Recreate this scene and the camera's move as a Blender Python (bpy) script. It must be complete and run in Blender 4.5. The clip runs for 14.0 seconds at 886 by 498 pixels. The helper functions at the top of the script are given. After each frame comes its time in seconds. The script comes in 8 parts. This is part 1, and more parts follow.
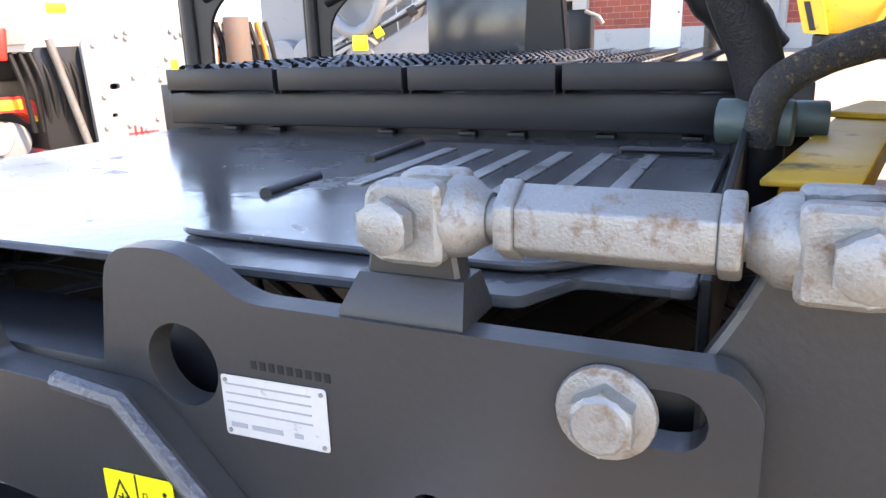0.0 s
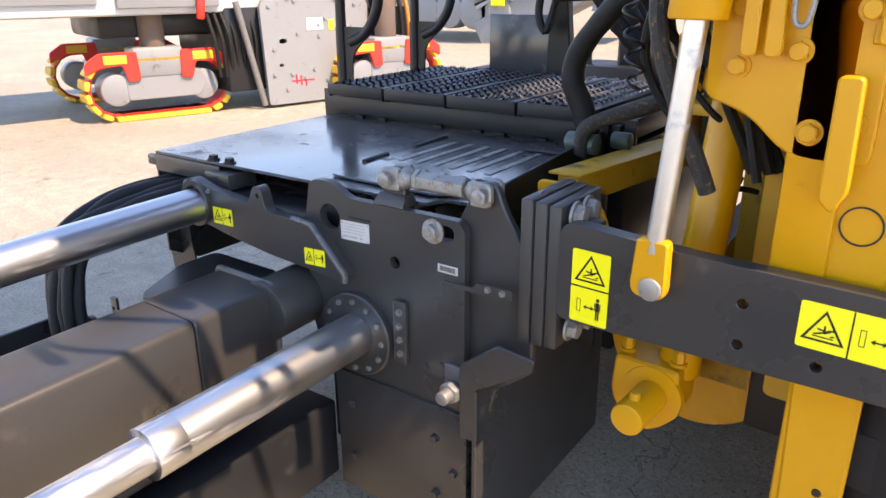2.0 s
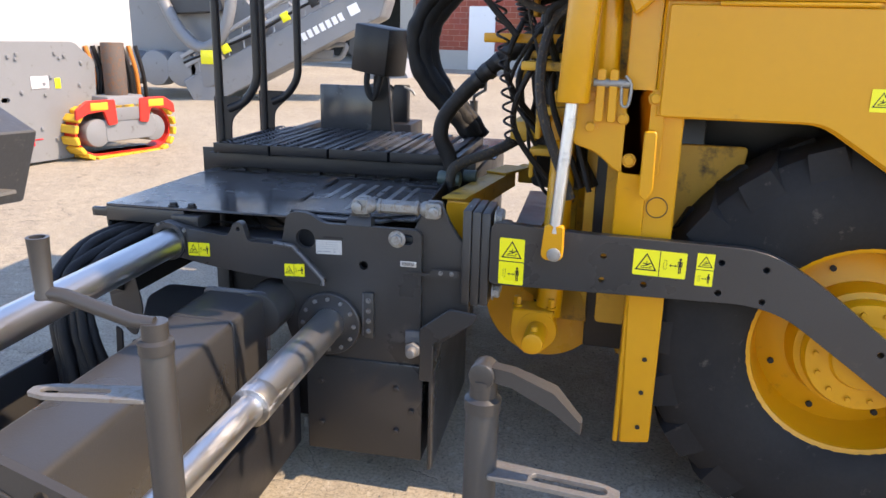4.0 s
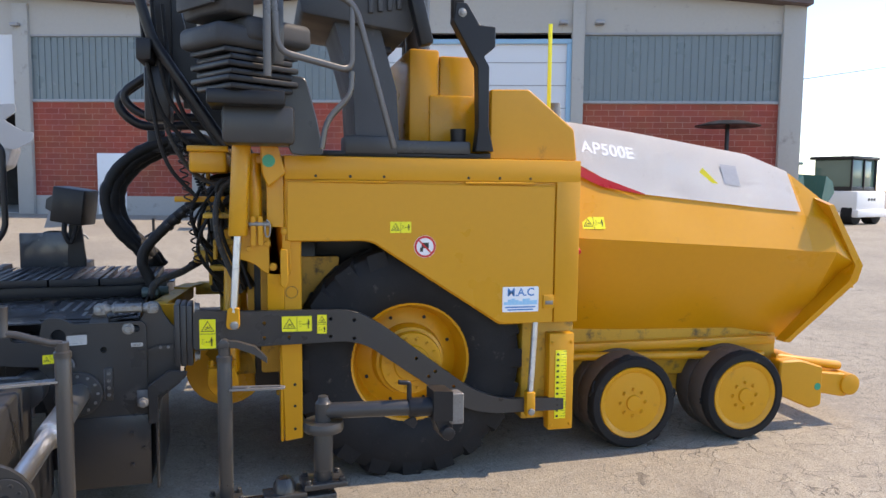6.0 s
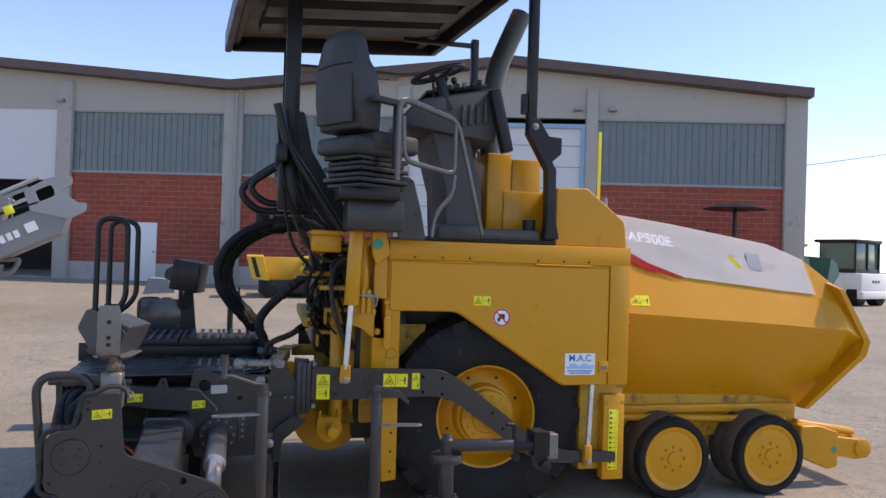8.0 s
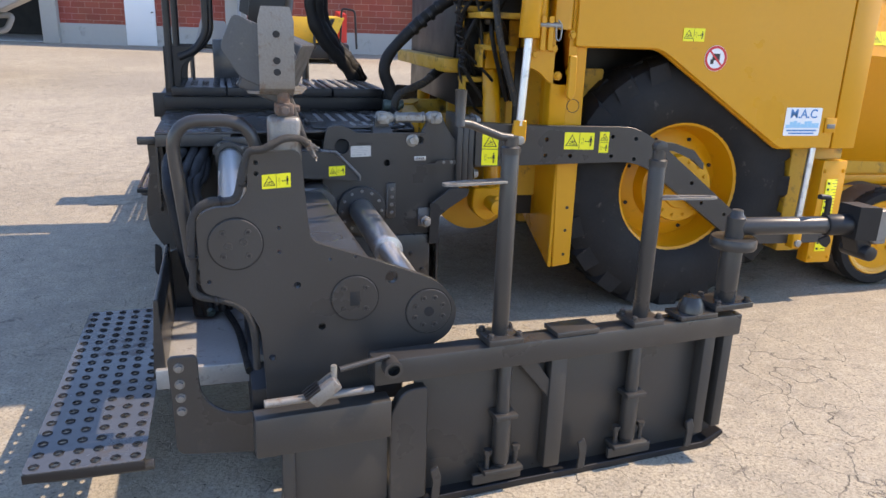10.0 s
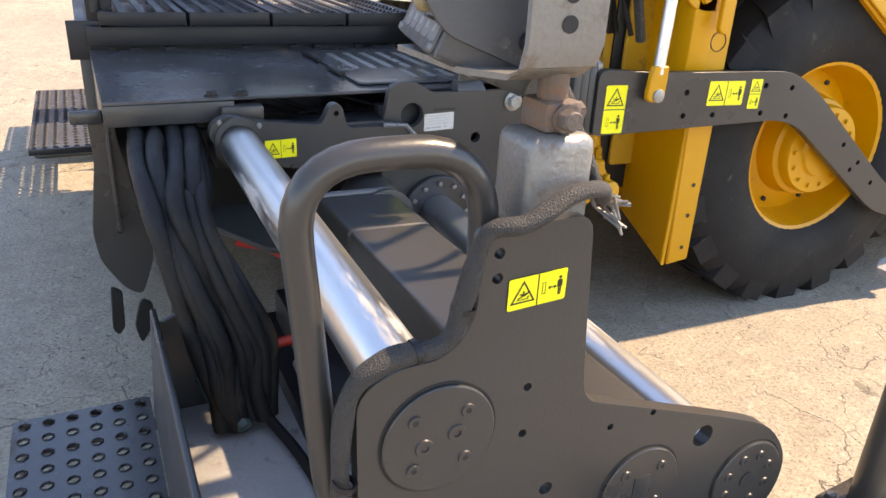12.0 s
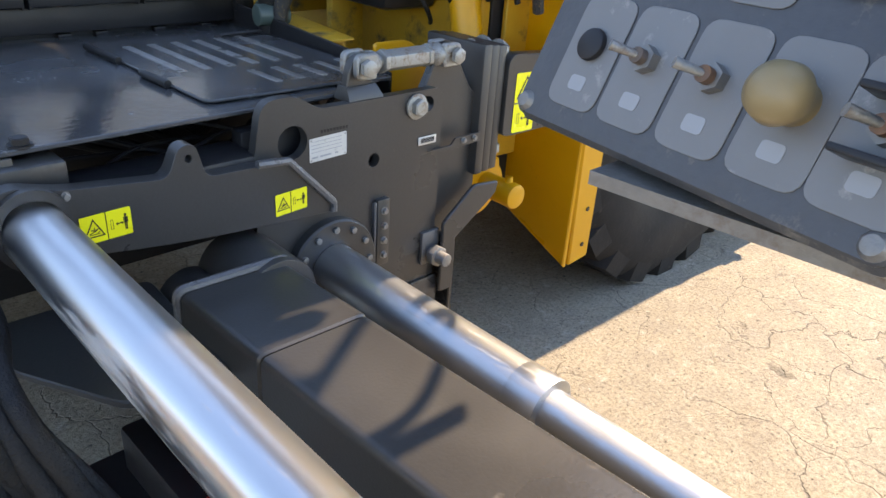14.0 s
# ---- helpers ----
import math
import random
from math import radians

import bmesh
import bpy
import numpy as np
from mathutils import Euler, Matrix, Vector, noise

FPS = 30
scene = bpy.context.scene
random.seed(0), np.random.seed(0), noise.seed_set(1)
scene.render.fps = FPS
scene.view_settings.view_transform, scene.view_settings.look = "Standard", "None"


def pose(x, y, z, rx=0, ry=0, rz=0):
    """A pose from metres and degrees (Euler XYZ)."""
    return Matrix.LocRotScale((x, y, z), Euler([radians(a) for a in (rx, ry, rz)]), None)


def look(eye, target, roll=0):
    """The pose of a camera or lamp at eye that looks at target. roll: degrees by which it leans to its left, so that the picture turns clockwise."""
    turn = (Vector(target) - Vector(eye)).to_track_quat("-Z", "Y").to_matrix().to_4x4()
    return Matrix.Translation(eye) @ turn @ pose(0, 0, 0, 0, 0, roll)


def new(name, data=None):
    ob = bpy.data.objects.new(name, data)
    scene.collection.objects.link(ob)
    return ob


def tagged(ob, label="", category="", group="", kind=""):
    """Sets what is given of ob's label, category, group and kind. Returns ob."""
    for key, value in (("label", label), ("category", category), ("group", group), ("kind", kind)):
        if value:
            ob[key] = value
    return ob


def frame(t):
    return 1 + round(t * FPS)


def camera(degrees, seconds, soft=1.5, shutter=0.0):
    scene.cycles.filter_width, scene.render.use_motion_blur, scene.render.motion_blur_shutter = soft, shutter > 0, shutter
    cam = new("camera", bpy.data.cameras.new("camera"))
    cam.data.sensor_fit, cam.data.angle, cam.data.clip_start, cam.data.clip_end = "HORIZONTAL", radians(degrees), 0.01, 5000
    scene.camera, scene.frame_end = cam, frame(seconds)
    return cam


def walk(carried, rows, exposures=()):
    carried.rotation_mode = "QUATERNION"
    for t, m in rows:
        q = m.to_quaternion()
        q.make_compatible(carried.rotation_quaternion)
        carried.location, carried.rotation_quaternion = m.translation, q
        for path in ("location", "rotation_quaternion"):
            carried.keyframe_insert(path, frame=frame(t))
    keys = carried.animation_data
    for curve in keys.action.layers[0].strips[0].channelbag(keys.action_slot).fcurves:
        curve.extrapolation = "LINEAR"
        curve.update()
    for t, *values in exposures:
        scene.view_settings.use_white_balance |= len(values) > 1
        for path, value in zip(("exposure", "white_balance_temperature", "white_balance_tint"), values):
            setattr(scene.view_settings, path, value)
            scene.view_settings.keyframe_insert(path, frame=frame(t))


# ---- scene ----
cam = camera(62.5, 14.0)
PATH = [
    (0, (0.093, 0.185, 1.246), (-0.8, 1.886, 0.688), -1.9),
    (0.5, (0.428, -0.081, 1.339), (-0.623, 1.542, 0.825), -1.7),
    (1, (0.723, -0.273, 1.392), (-0.433, 1.242, 0.785), -4.3),
    (1.5, (0.806, -0.5, 1.481), (-0.363, 0.974, 0.802), -3.2),
    (2, (1.058, -0.705, 1.594), (-0.114, 0.759, 0.9), -0.4),
    (2.2, (1.101, -0.782, 1.623), (-0.04, 0.705, 0.927), 0.7),
    (4.3, (0.655, -2.102, 1.715), (0.455, -0.176, 1.216), 1.1),
    (4.5, (0.605, -2.306, 1.682), (0.6, -0.359, 1.226), 0.9),
    (5, (0.632, -2.752, 1.746), (0.916, -0.822, 1.308), 0.9),
    (5.5, (0.74, -3.21, 1.809), (1.151, -1.282, 1.476), 0.9),
    (6, (0.733, -3.659, 1.822), (1.203, -1.723, 1.648), 0.6),
    (6.5, (0.698, -3.998, 1.882), (1.172, -2.055, 1.847), 0.3),
    (7, (0.598, -4.27, 1.92), (1.063, -2.326, 1.988), 0.4),
    (7.4, (0.367, -4.401, 1.916), (0.825, -2.458, 2.028), 0.7),
    (7.5, (0.295, -4.423, 1.918), (0.751, -2.479, 2.028), 0.9),
    (8, (0.029, -4.385, 1.868), (0.488, -2.438, 1.892), 1.8),
    (8.5, (-0.199, -4.07, 1.71), (0.222, -2.126, 1.502), 2.6),
    (9, (-0.465, -3.704, 1.642), (-0.062, -1.784, 1.258), 3.1),
    (9.2, (-0.529, -3.596, 1.622), (-0.124, -1.681, 1.214), 2.7),
    (11.3, (-0.94, -1.806, 1.512), (-0.414, -0.062, 0.687), 2.4),
    (11.5, (-0.964, -1.684, 1.524), (-0.442, 0.062, 0.7), 2.8),
    (12, (-1.133, -1.474, 1.505), (-0.395, 0.206, 0.709), 3.1),
    (12.5, (-1.299, -1.29, 1.533), (-0.307, 0.266, 0.764), 3.3),
    (13, (-1.259, -1.046, 1.524), (-0.152, 0.421, 0.736), 2.7),
    (13.5, (-1.188, -0.83, 1.509), (-0.01, 0.543, 0.658), 3.0),
    (14, (-1.119, -0.719, 1.502), (0.105, 0.585, 0.606), 4.1),
]
EXPOSURES = [(0, 2.74, 8100, 23), (0.5, 2.50, 7600, 23), (1, 2.34, 7650, 23), (1.5, 2.16, 7750, 23), (2.2, 2.00, 7850, 22), (4.3, 1.68, 7300, 20), (5, 1.58, 7100, 19), (6, 1.12, 6850, 18), (6.5, 0.82, 6850, 23), (7.5, 0.52, 6950, 25), (8.5, 0.84, 6700, 19), (9.2, 1.10, 6550, 18), (11.3, 1.90, 8350, 20), (12.5, 2.06, 8500, 20), (13, 2.04, 8200, 18), (14, 2.02, 8000, 16)]
walk(cam, [(t, look(eye, target, roll)) for t, eye, target, roll in PATH], EXPOSURES)

# ---- light ----
SUN_TO = Vector((0.82, 0.015, 1.0)).normalized()
world = bpy.data.worlds.new("sky_world")
scene.world = world
world.use_nodes = True
wn = world.node_tree.nodes
sky = wn.new("ShaderNodeTexSky")
sky.sky_type = 'NISHITA'
sky.sun_disc = False
sky.sun_elevation = math.asin(SUN_TO.z)
sky.sun_rotation = math.atan2(SUN_TO.x, SUN_TO.y)
sky.air_density, sky.dust_density, sky.ozone_density = 1.0, 0.02, 3.2
wn["Background"].inputs[1].default_value = 0.15
world.node_tree.links.new(sky.outputs[0], wn["Background"].inputs[0])
sun_data = bpy.data.lights.new("sun", 'SUN')
sun_data.energy, sun_data.angle, sun_data.color = 2.55, radians(0.5), (1.0, 0.87, 0.68)
sun = new("sun", sun_data)
sun.matrix_world = look(SUN_TO * 60, (0, 0, 0))

# ---- materials ----


def mat(name, base, rough=0.5, metal=0.0, vary=0.15, scale=3.0, fine=60.0, bump=0.03, dirt=None, dirt_amount=0.0, coat=0.0, spec=0.5, random_tint=0.0, stretch=(1, 1, 1), rough_vary=0.12):
    """A paint or metal surface with two scales of variation, optional grime patches and fine relief."""
    m = bpy.data.materials.new(name)
    m.use_nodes = True
    nt = m.node_tree
    n, l = nt.nodes, nt.links
    b = n["Principled BSDF"]
    tc = n.new("ShaderNodeTexCoord")
    mp = n.new("ShaderNodeMapping")
    mp.inputs["Scale"].default_value = stretch
    l.new(tc.outputs["Object"], mp.inputs[0])
    n1 = n.new("ShaderNodeTexNoise")
    n1.inputs["Scale"].default_value, n1.inputs["Detail"].default_value = scale, 6
    n2 = n.new("ShaderNodeTexNoise")
    n2.inputs["Scale"].default_value, n2.inputs["Detail"].default_value = fine, 4
    l.new(mp.outputs[0], n1.inputs["Vector"])
    l.new(mp.outputs[0], n2.inputs["Vector"])
    dark = [c * (1 - vary) for c in base]
    lite = [min(1, c * (1 + vary)) for c in base]
    mix = n.new("ShaderNodeMix")
    mix.data_type = 'RGBA'
    mix.inputs[6].default_value, mix.inputs[7].default_value = (*dark, 1), (*lite, 1)
    add = n.new("ShaderNodeMath")
    add.operation = 'MULTIPLY_ADD'
    add.inputs[1].default_value, add.inputs[2].default_value = 0.5, 0.0
    l.new(n2.outputs[0], add.inputs[0])
    add2 = n.new("ShaderNodeMath")
    add2.operation = 'MULTIPLY_ADD'
    add2.inputs[1].default_value = 0.5
    l.new(n1.outputs[0], add2.inputs[0])
    l.new(add.outputs[0], add2.inputs[2])
    l.new(add2.outputs[0], mix.inputs[0])
    colour = mix.outputs[2]
    if random_tint:
        oi = n.new("ShaderNodeObjectInfo")
        mr = n.new("ShaderNodeMapRange")
        mr.inputs[3].default_value, mr.inputs[4].default_value = 1 - random_tint, 1 + random_tint
        l.new(oi.outputs["Random"], mr.inputs[0])
        vm = n.new("ShaderNodeVectorMath")
        vm.operation = 'SCALE'
        l.new(colour, vm.inputs[0])
        l.new(mr.outputs[0], vm.inputs["Scale"])
        colour = vm.outputs[0]
    rr = n.new("ShaderNodeMapRange")
    rr.inputs[1].default_value, rr.inputs[2].default_value = 0.3, 0.7
    rr.inputs[3].default_value, rr.inputs[4].default_value = max(0.02, rough - rough_vary), min(1, rough + rough_vary)
    l.new(n1.outputs[0], rr.inputs[0])
    roughness = rr.outputs[0]
    if dirt:
        nd = n.new("ShaderNodeTexNoise")
        nd.inputs["Scale"].default_value, nd.inputs["Detail"].default_value, nd.inputs["Roughness"].default_value = scale * 2.3, 8, 0.7
        l.new(mp.outputs[0], nd.inputs["Vector"])
        ramp = n.new("ShaderNodeMapRange")
        ramp.inputs[1].default_value, ramp.inputs[2].default_value = 0.66 - dirt_amount * 0.3, 0.78 - dirt_amount * 0.2
        l.new(nd.outputs[0], ramp.inputs[0])
        md = n.new("ShaderNodeMix")
        md.data_type = 'RGBA'
        md.inputs[7].default_value = (*dirt, 1)
        l.new(ramp.outputs[0], md.inputs[0])
        l.new(colour, md.inputs[6])
        colour = md.outputs[2]
        mr2 = n.new("ShaderNodeMix")
        l.new(ramp.outputs[0], mr2.inputs[0])
        l.new(roughness, mr2.inputs[2])
        mr2.inputs[3].default_value = 0.85
        roughness = mr2.outputs[0]
        if metal:
            mm = n.new("ShaderNodeMath")
            mm.operation = 'MULTIPLY_ADD'
            mm.inputs[1].default_value, mm.inputs[2].default_value = -metal, metal
            l.new(ramp.outputs[0], mm.inputs[0])
            l.new(mm.outputs[0], b.inputs["Metallic"])
    if not (dirt and metal):
        b.inputs["Metallic"].default_value = metal
    l.new(colour, b.inputs["Base Color"])
    l.new(roughness, b.inputs["Roughness"])
    b.inputs["Specular IOR Level"].default_value = spec
    b.inputs["Coat Weight"].default_value = coat
    b.inputs["Coat Roughness"].default_value = 0.12
    if bump:
        bp = n.new("ShaderNodeBump")
        bp.inputs["Strength"].default_value, bp.inputs["Distance"].default_value = bump * 5, 0.004
        l.new(n2.outputs[0], bp.inputs["Height"])
        l.new(bp.outputs[0], b.inputs["Normal"])
    return m


YELLOW = mat("machine_yellow_paint", (0.62, 0.285, 0.004), 0.36, vary=0.07, scale=2.0, fine=25, bump=0.01, dirt=(0.34, 0.17, 0.02), dirt_amount=0.08, spec=0.45)
YELLOW_WORN = mat("worn_yellow_paint", (0.55, 0.30, 0.02), 0.5, vary=0.15, scale=4.0, fine=40, bump=0.04, dirt=(0.10, 0.07, 0.035), dirt_amount=0.4)
CHARCOAL = mat("charcoal_satin_paint", (0.038, 0.0367, 0.0354), 0.35, vary=0.22, scale=2.5, fine=160, bump=0.016, dirt=(0.085, 0.072, 0.06), dirt_amount=0.12, spec=0.5)
BLACK = mat("black_satin_paint", (0.014, 0.014, 0.0155), 0.40, vary=0.2, scale=3, fine=60, bump=0.02, dirt=(0.06, 0.054, 0.048), dirt_amount=0.08, spec=0.35)
DECK = mat("oiled_black_deck", (0.058, 0.060, 0.064), 0.22, vary=0.3, scale=2.2, fine=45, bump=0.02, dirt=(0.075, 0.06, 0.045), dirt_amount=0.22, rough_vary=0.13, spec=0.65)
GRATE = mat("grating_black_paint", (0.052, 0.053, 0.057), 0.42, vary=0.3, scale=6, fine=90, bump=0.05, dirt=(0.10, 0.09, 0.075), dirt_amount=0.25)
# chrome dirt patches carry both stains and shadow stripes of the guide tubes
CHROME = mat("polished_chrome", (0.60, 0.61, 0.62), 0.36, 1.0, vary=0.12, scale=5, fine=70, bump=0.008, stretch=(1, 0.12, 1), rough_vary=0.08, dirt=(0.36, 0.345, 0.32), dirt_amount=0.3)
BRIGHT_BAR = mat("bright_metal_tread", (0.27, 0.26, 0.245), 0.36, 0.45, vary=0.3, scale=14, fine=120, bump=0.06, dirt=(0.06, 0.055, 0.05), dirt_amount=0.3)
DUSTY = mat("dusty_pale_sheet", (0.17, 0.15, 0.12), 0.6, vary=0.3, scale=3, fine=40, bump=0.03, dirt=(0.07, 0.06, 0.05), dirt_amount=0.3, stretch=(0.5, 2, 1))
ZINC = mat("zinc_plated_steel", (0.30, 0.298, 0.28), 0.48, 0.6, vary=0.35, scale=22, fine=420, bump=0.05, dirt=(0.17, 0.095, 0.05), dirt_amount=0.45)
RUST = mat("rusty_steel", (0.13, 0.10, 0.083), 0.75, 0.2, vary=0.4, scale=7, fine=120, bump=0.12, dirt=(0.21, 0.09, 0.035), dirt_amount=0.5)
GREY_STEEL = mat("scratched_grey_steel", (0.21, 0.205, 0.195), 0.48, 0.5, vary=0.3, scale=9, fine=140, bump=0.07, dirt=(0.14, 0.085, 0.05), dirt_amount=0.4)
TRAY = mat("scuffed_tray_steel", (0.42, 0.41, 0.39), 0.5, 0.4, vary=0.25, scale=6, fine=90, bump=0.05, dirt=(0.14, 0.12, 0.10), dirt_amount=0.3)
RUBBER = mat("tyre_rubber", (0.014, 0.0135, 0.0135), 0.78, vary=0.3, scale=5, fine=60, bump=0.05, dirt=(0.10, 0.088, 0.07), dirt_amount=0.14, spec=0.3)
RUBBER_TAN = mat("dusty_solid_rubber", (0.105, 0.082, 0.066), 0.85, vary=0.2, scale=5, fine=60, bump=0.05, dirt=(0.17, 0.14, 0.11), dirt_amount=0.3)
SLEEVE = mat("black_hose_sleeve", (0.012, 0.0115, 0.0115), 0.55, vary=0.4, scale=12, fine=240, bump=0.12, dirt=(0.045, 0.04, 0.035), dirt_amount=0.2, spec=0.28)
BRAID = mat("braided_hose_sleeve", (0.03, 0.028, 0.026), 0.55, vary=0.5, scale=40, fine=320, bump=0.3, dirt=(0.30, 0.20, 0.08), dirt_amount=0.35)
RED = mat("red_hose_rubber", (0.50, 0.035, 0.02), 0.4, vary=0.12, bump=0.02)
WHITE = mat("white_machine_paint", (0.78, 0.78, 0.77), 0.38, vary=0.04, scale=2, bump=0.01, dirt=(0.5, 0.47, 0.42), dirt_amount=0.05)
MILLW = mat("dusty_white_machine_paint", (0.50, 0.50, 0.49), 0.45, vary=0.08, scale=2, bump=0.01, dirt=(0.33, 0.31, 0.28), dirt_amount=0.15)
GREYP = mat("light_grey_machine_paint", (0.29, 0.30, 0.31), 0.45, vary=0.08, scale=1.5, dirt=(0.2, 0.18, 0.15), dirt_amount=0.1)
REDP = mat("red_machine_paint", (0.62, 0.03, 0.018), 0.4, vary=0.1, dirt=(0.3, 0.1, 0.05), dirt_amount=0.1)
TRACKY = mat("yellow_track_pad", (0.72, 0.42, 0.03), 0.6, vary=0.2, dirt=(0.2, 0.14, 0.08), dirt_amount=0.25)
MILLG = mat("mid_grey_machine_paint", (0.21, 0.215, 0.22), 0.45, vary=0.12, scale=2.5, dirt=(0.10, 0.09, 0.075), dirt_amount=0.2)
GREENP = mat("green_machine_paint", (0.015, 0.10, 0.085), 0.42, vary=0.15, dirt=(0.12, 0.11, 0.09), dirt_amount=0.15)
ORANGEP = mat("orange_machine_paint", (0.62, 0.20, 0.03), 0.45, vary=0.12, dirt=(0.25, 0.13, 0.06), dirt_amount=0.15)
VINYL = mat("grey_black_vinyl", (0.036, 0.037, 0.039), 0.62, vary=0.2, scale=4, fine=130, bump=0.06, dirt=(0.12, 0.11, 0.10), dirt_amount=0.2)
PLASTIC = mat("grey_moulded_plastic", (0.056, 0.058, 0.060), 0.6, vary=0.15, scale=4, fine=140, bump=0.05, dirt=(0.16, 0.15, 0.13), dirt_amount=0.15)
STICKY = mat("yellow_warning_sticker", (0.86, 0.80, 0.02), 0.35, vary=0.03, bump=0.0)
STICKW = mat("white_sticker", (0.82, 0.83, 0.84), 0.35, vary=0.03, bump=0.0)
PLATEW = mat("worn_data_plate", (0.50, 0.49, 0.46), 0.4, vary=0.12, scale=20, bump=0.0, dirt=(0.25, 0.22, 0.17), dirt_amount=0.2)
STICKB = mat("black_print", (0.012, 0.012, 0.012), 0.4, vary=0.05, bump=0.0)
STICKR = mat("red_print", (0.60, 0.02, 0.03), 0.35, vary=0.04, bump=0.0)
STICKBL = mat("blue_print", (0.05, 0.22, 0.50), 0.35, vary=0.08, bump=0.0)
STICKLB = mat("pale_blue_print", (0.30, 0.58, 0.78), 0.35, vary=0.15, scale=12, bump=0.0)
TAGG = mat("green_tag_print", (0.02, 0.30, 0.17), 0.35, vary=0.05, bump=0.0)
WELD = mat("bright_weld_edge", (0.12, 0.12, 0.123), 0.36, 0.35, vary=0.35, scale=30, fine=200, bump=0.12)
ALU = mat("anodised_plate", (0.55, 0.54, 0.52), 0.4, 0.4, vary=0.08, scale=20, bump=0.01, dirt=(0.3, 0.27, 0.2), dirt_amount=0.12)
CONCRETE = mat("precast_concrete", (0.40, 0.385, 0.35), 0.85, vary=0.1, scale=0.7, fine=9, bump=0.03, dirt=(0.24, 0.23, 0.21), dirt_amount=0.22)
BROWN_TRIM = mat("brown_roof_edge", (0.11, 0.075, 0.065), 0.6, vary=0.1)
SHEET = mat("grey_translucent_sheet", (0.16, 0.20, 0.21), 0.35, vary=0.12, scale=1.2, fine=14, bump=0.01, dirt=(0.30, 0.33, 0.32), dirt_amount=0.1)
SHUTTER = mat("white_shutter_panel", (0.62, 0.64, 0.66), 0.5, vary=0.04, scale=0.8)
# flat near-black: shade inside the bay, holes and gaps, put in as colour
DARKIN = mat("interior_shade_black", (0.02, 0.02, 0.02), 0.9, vary=0.2)
GREENGLASS = mat("green_cab_glass", (0.10, 0.16, 0.13), 0.08, vary=0.1, bump=0.0, spec=0.8)
FITTING = mat("dark_green_fitting", (0.05, 0.075, 0.066), 0.45, vary=0.2, dirt=(0.10, 0.09, 0.07), dirt_amount=0.25)
BRAID_GREY = mat("frayed_grey_braid", (0.04, 0.037, 0.034), 0.6, vary=0.8, scale=60, fine=420, bump=0.25, dirt=(0.03, 0.03, 0.03), dirt_amount=0.4)
KNOB = mat("yellowed_knob_plastic", (0.27, 0.20, 0.10), 0.45, vary=0.15, scale=30, bump=0.02)
PANELPLATE = mat("scratched_control_panel", (0.075, 0.078, 0.083), 0.45, 0.3, vary=0.2, scale=14, fine=120, bump=0.04, dirt=(0.20, 0.18, 0.16), dirt_amount=0.25)
PANELLBL = mat("frosted_grey_legend", (0.17, 0.172, 0.172), 0.5, vary=0.1, scale=25, bump=0.01, dirt=(0.34, 0.33, 0.31), dirt_amount=0.2)
WOODTRIM = mat("pale_house_plaster", (0.55, 0.48, 0.38), 0.9, vary=0.1)


def brick_material():
    m = bpy.data.materials.new("red_block_wall")
    m.use_nodes = True
    n, l = m.node_tree.nodes, m.node_tree.links
    b = n["Principled BSDF"]
    tc = n.new("ShaderNodeTexCoord")
    mp = n.new("ShaderNodeMapping")
    mp.inputs["Rotation"].default_value = (radians(90), 0, 0)
    br = n.new("ShaderNodeTexBrick")
    br.inputs["Color1"].default_value, br.inputs["Color2"].default_value = (0.33, 0.075, 0.045, 1), (0.27, 0.058, 0.036, 1)
    br.inputs["Mortar"].default_value = (0.42, 0.20, 0.15, 1)
    br.inputs["Scale"].default_value = 1.0
    br.inputs["Brick Width"].default_value, br.inputs["Row Height"].default_value = 0.5, 0.2
    br.inputs["Mortar Size"].default_value, br.inputs["Bias"].default_value = 0.008, 0.0
    nz = n.new("ShaderNodeTexNoise")
    nz.inputs["Scale"].default_value, nz.inputs["Detail"].default_value = 0.8, 7
    mx = n.new("ShaderNodeMix")
    mx.data_type, mx.blend_type = 'RGBA', 'OVERLAY'
    mx.inputs[0].default_value = 0.35
    l.new(tc.outputs["Object"], mp.inputs[0])
    l.new(mp.outputs[0], br.inputs[0])
    l.new(tc.outputs["Object"], nz.inputs["Vector"])
    l.new(br.outputs[0], mx.inputs[6])
    l.new(nz.outputs[1], mx.inputs[7])
    l.new(mx.outputs[2], b.inputs["Base Color"])
    bp = n.new("ShaderNodeBump")
    bp.inputs["Strength"].default_value, bp.inputs["Distance"].default_value, bp.invert = 0.6, 0.01, True
    l.new(br.outputs["Fac"], bp.inputs["Height"])
    l.new(bp.outputs[0], b.inputs["Normal"])
    b.inputs["Roughness"].default_value = 0.85
    return m


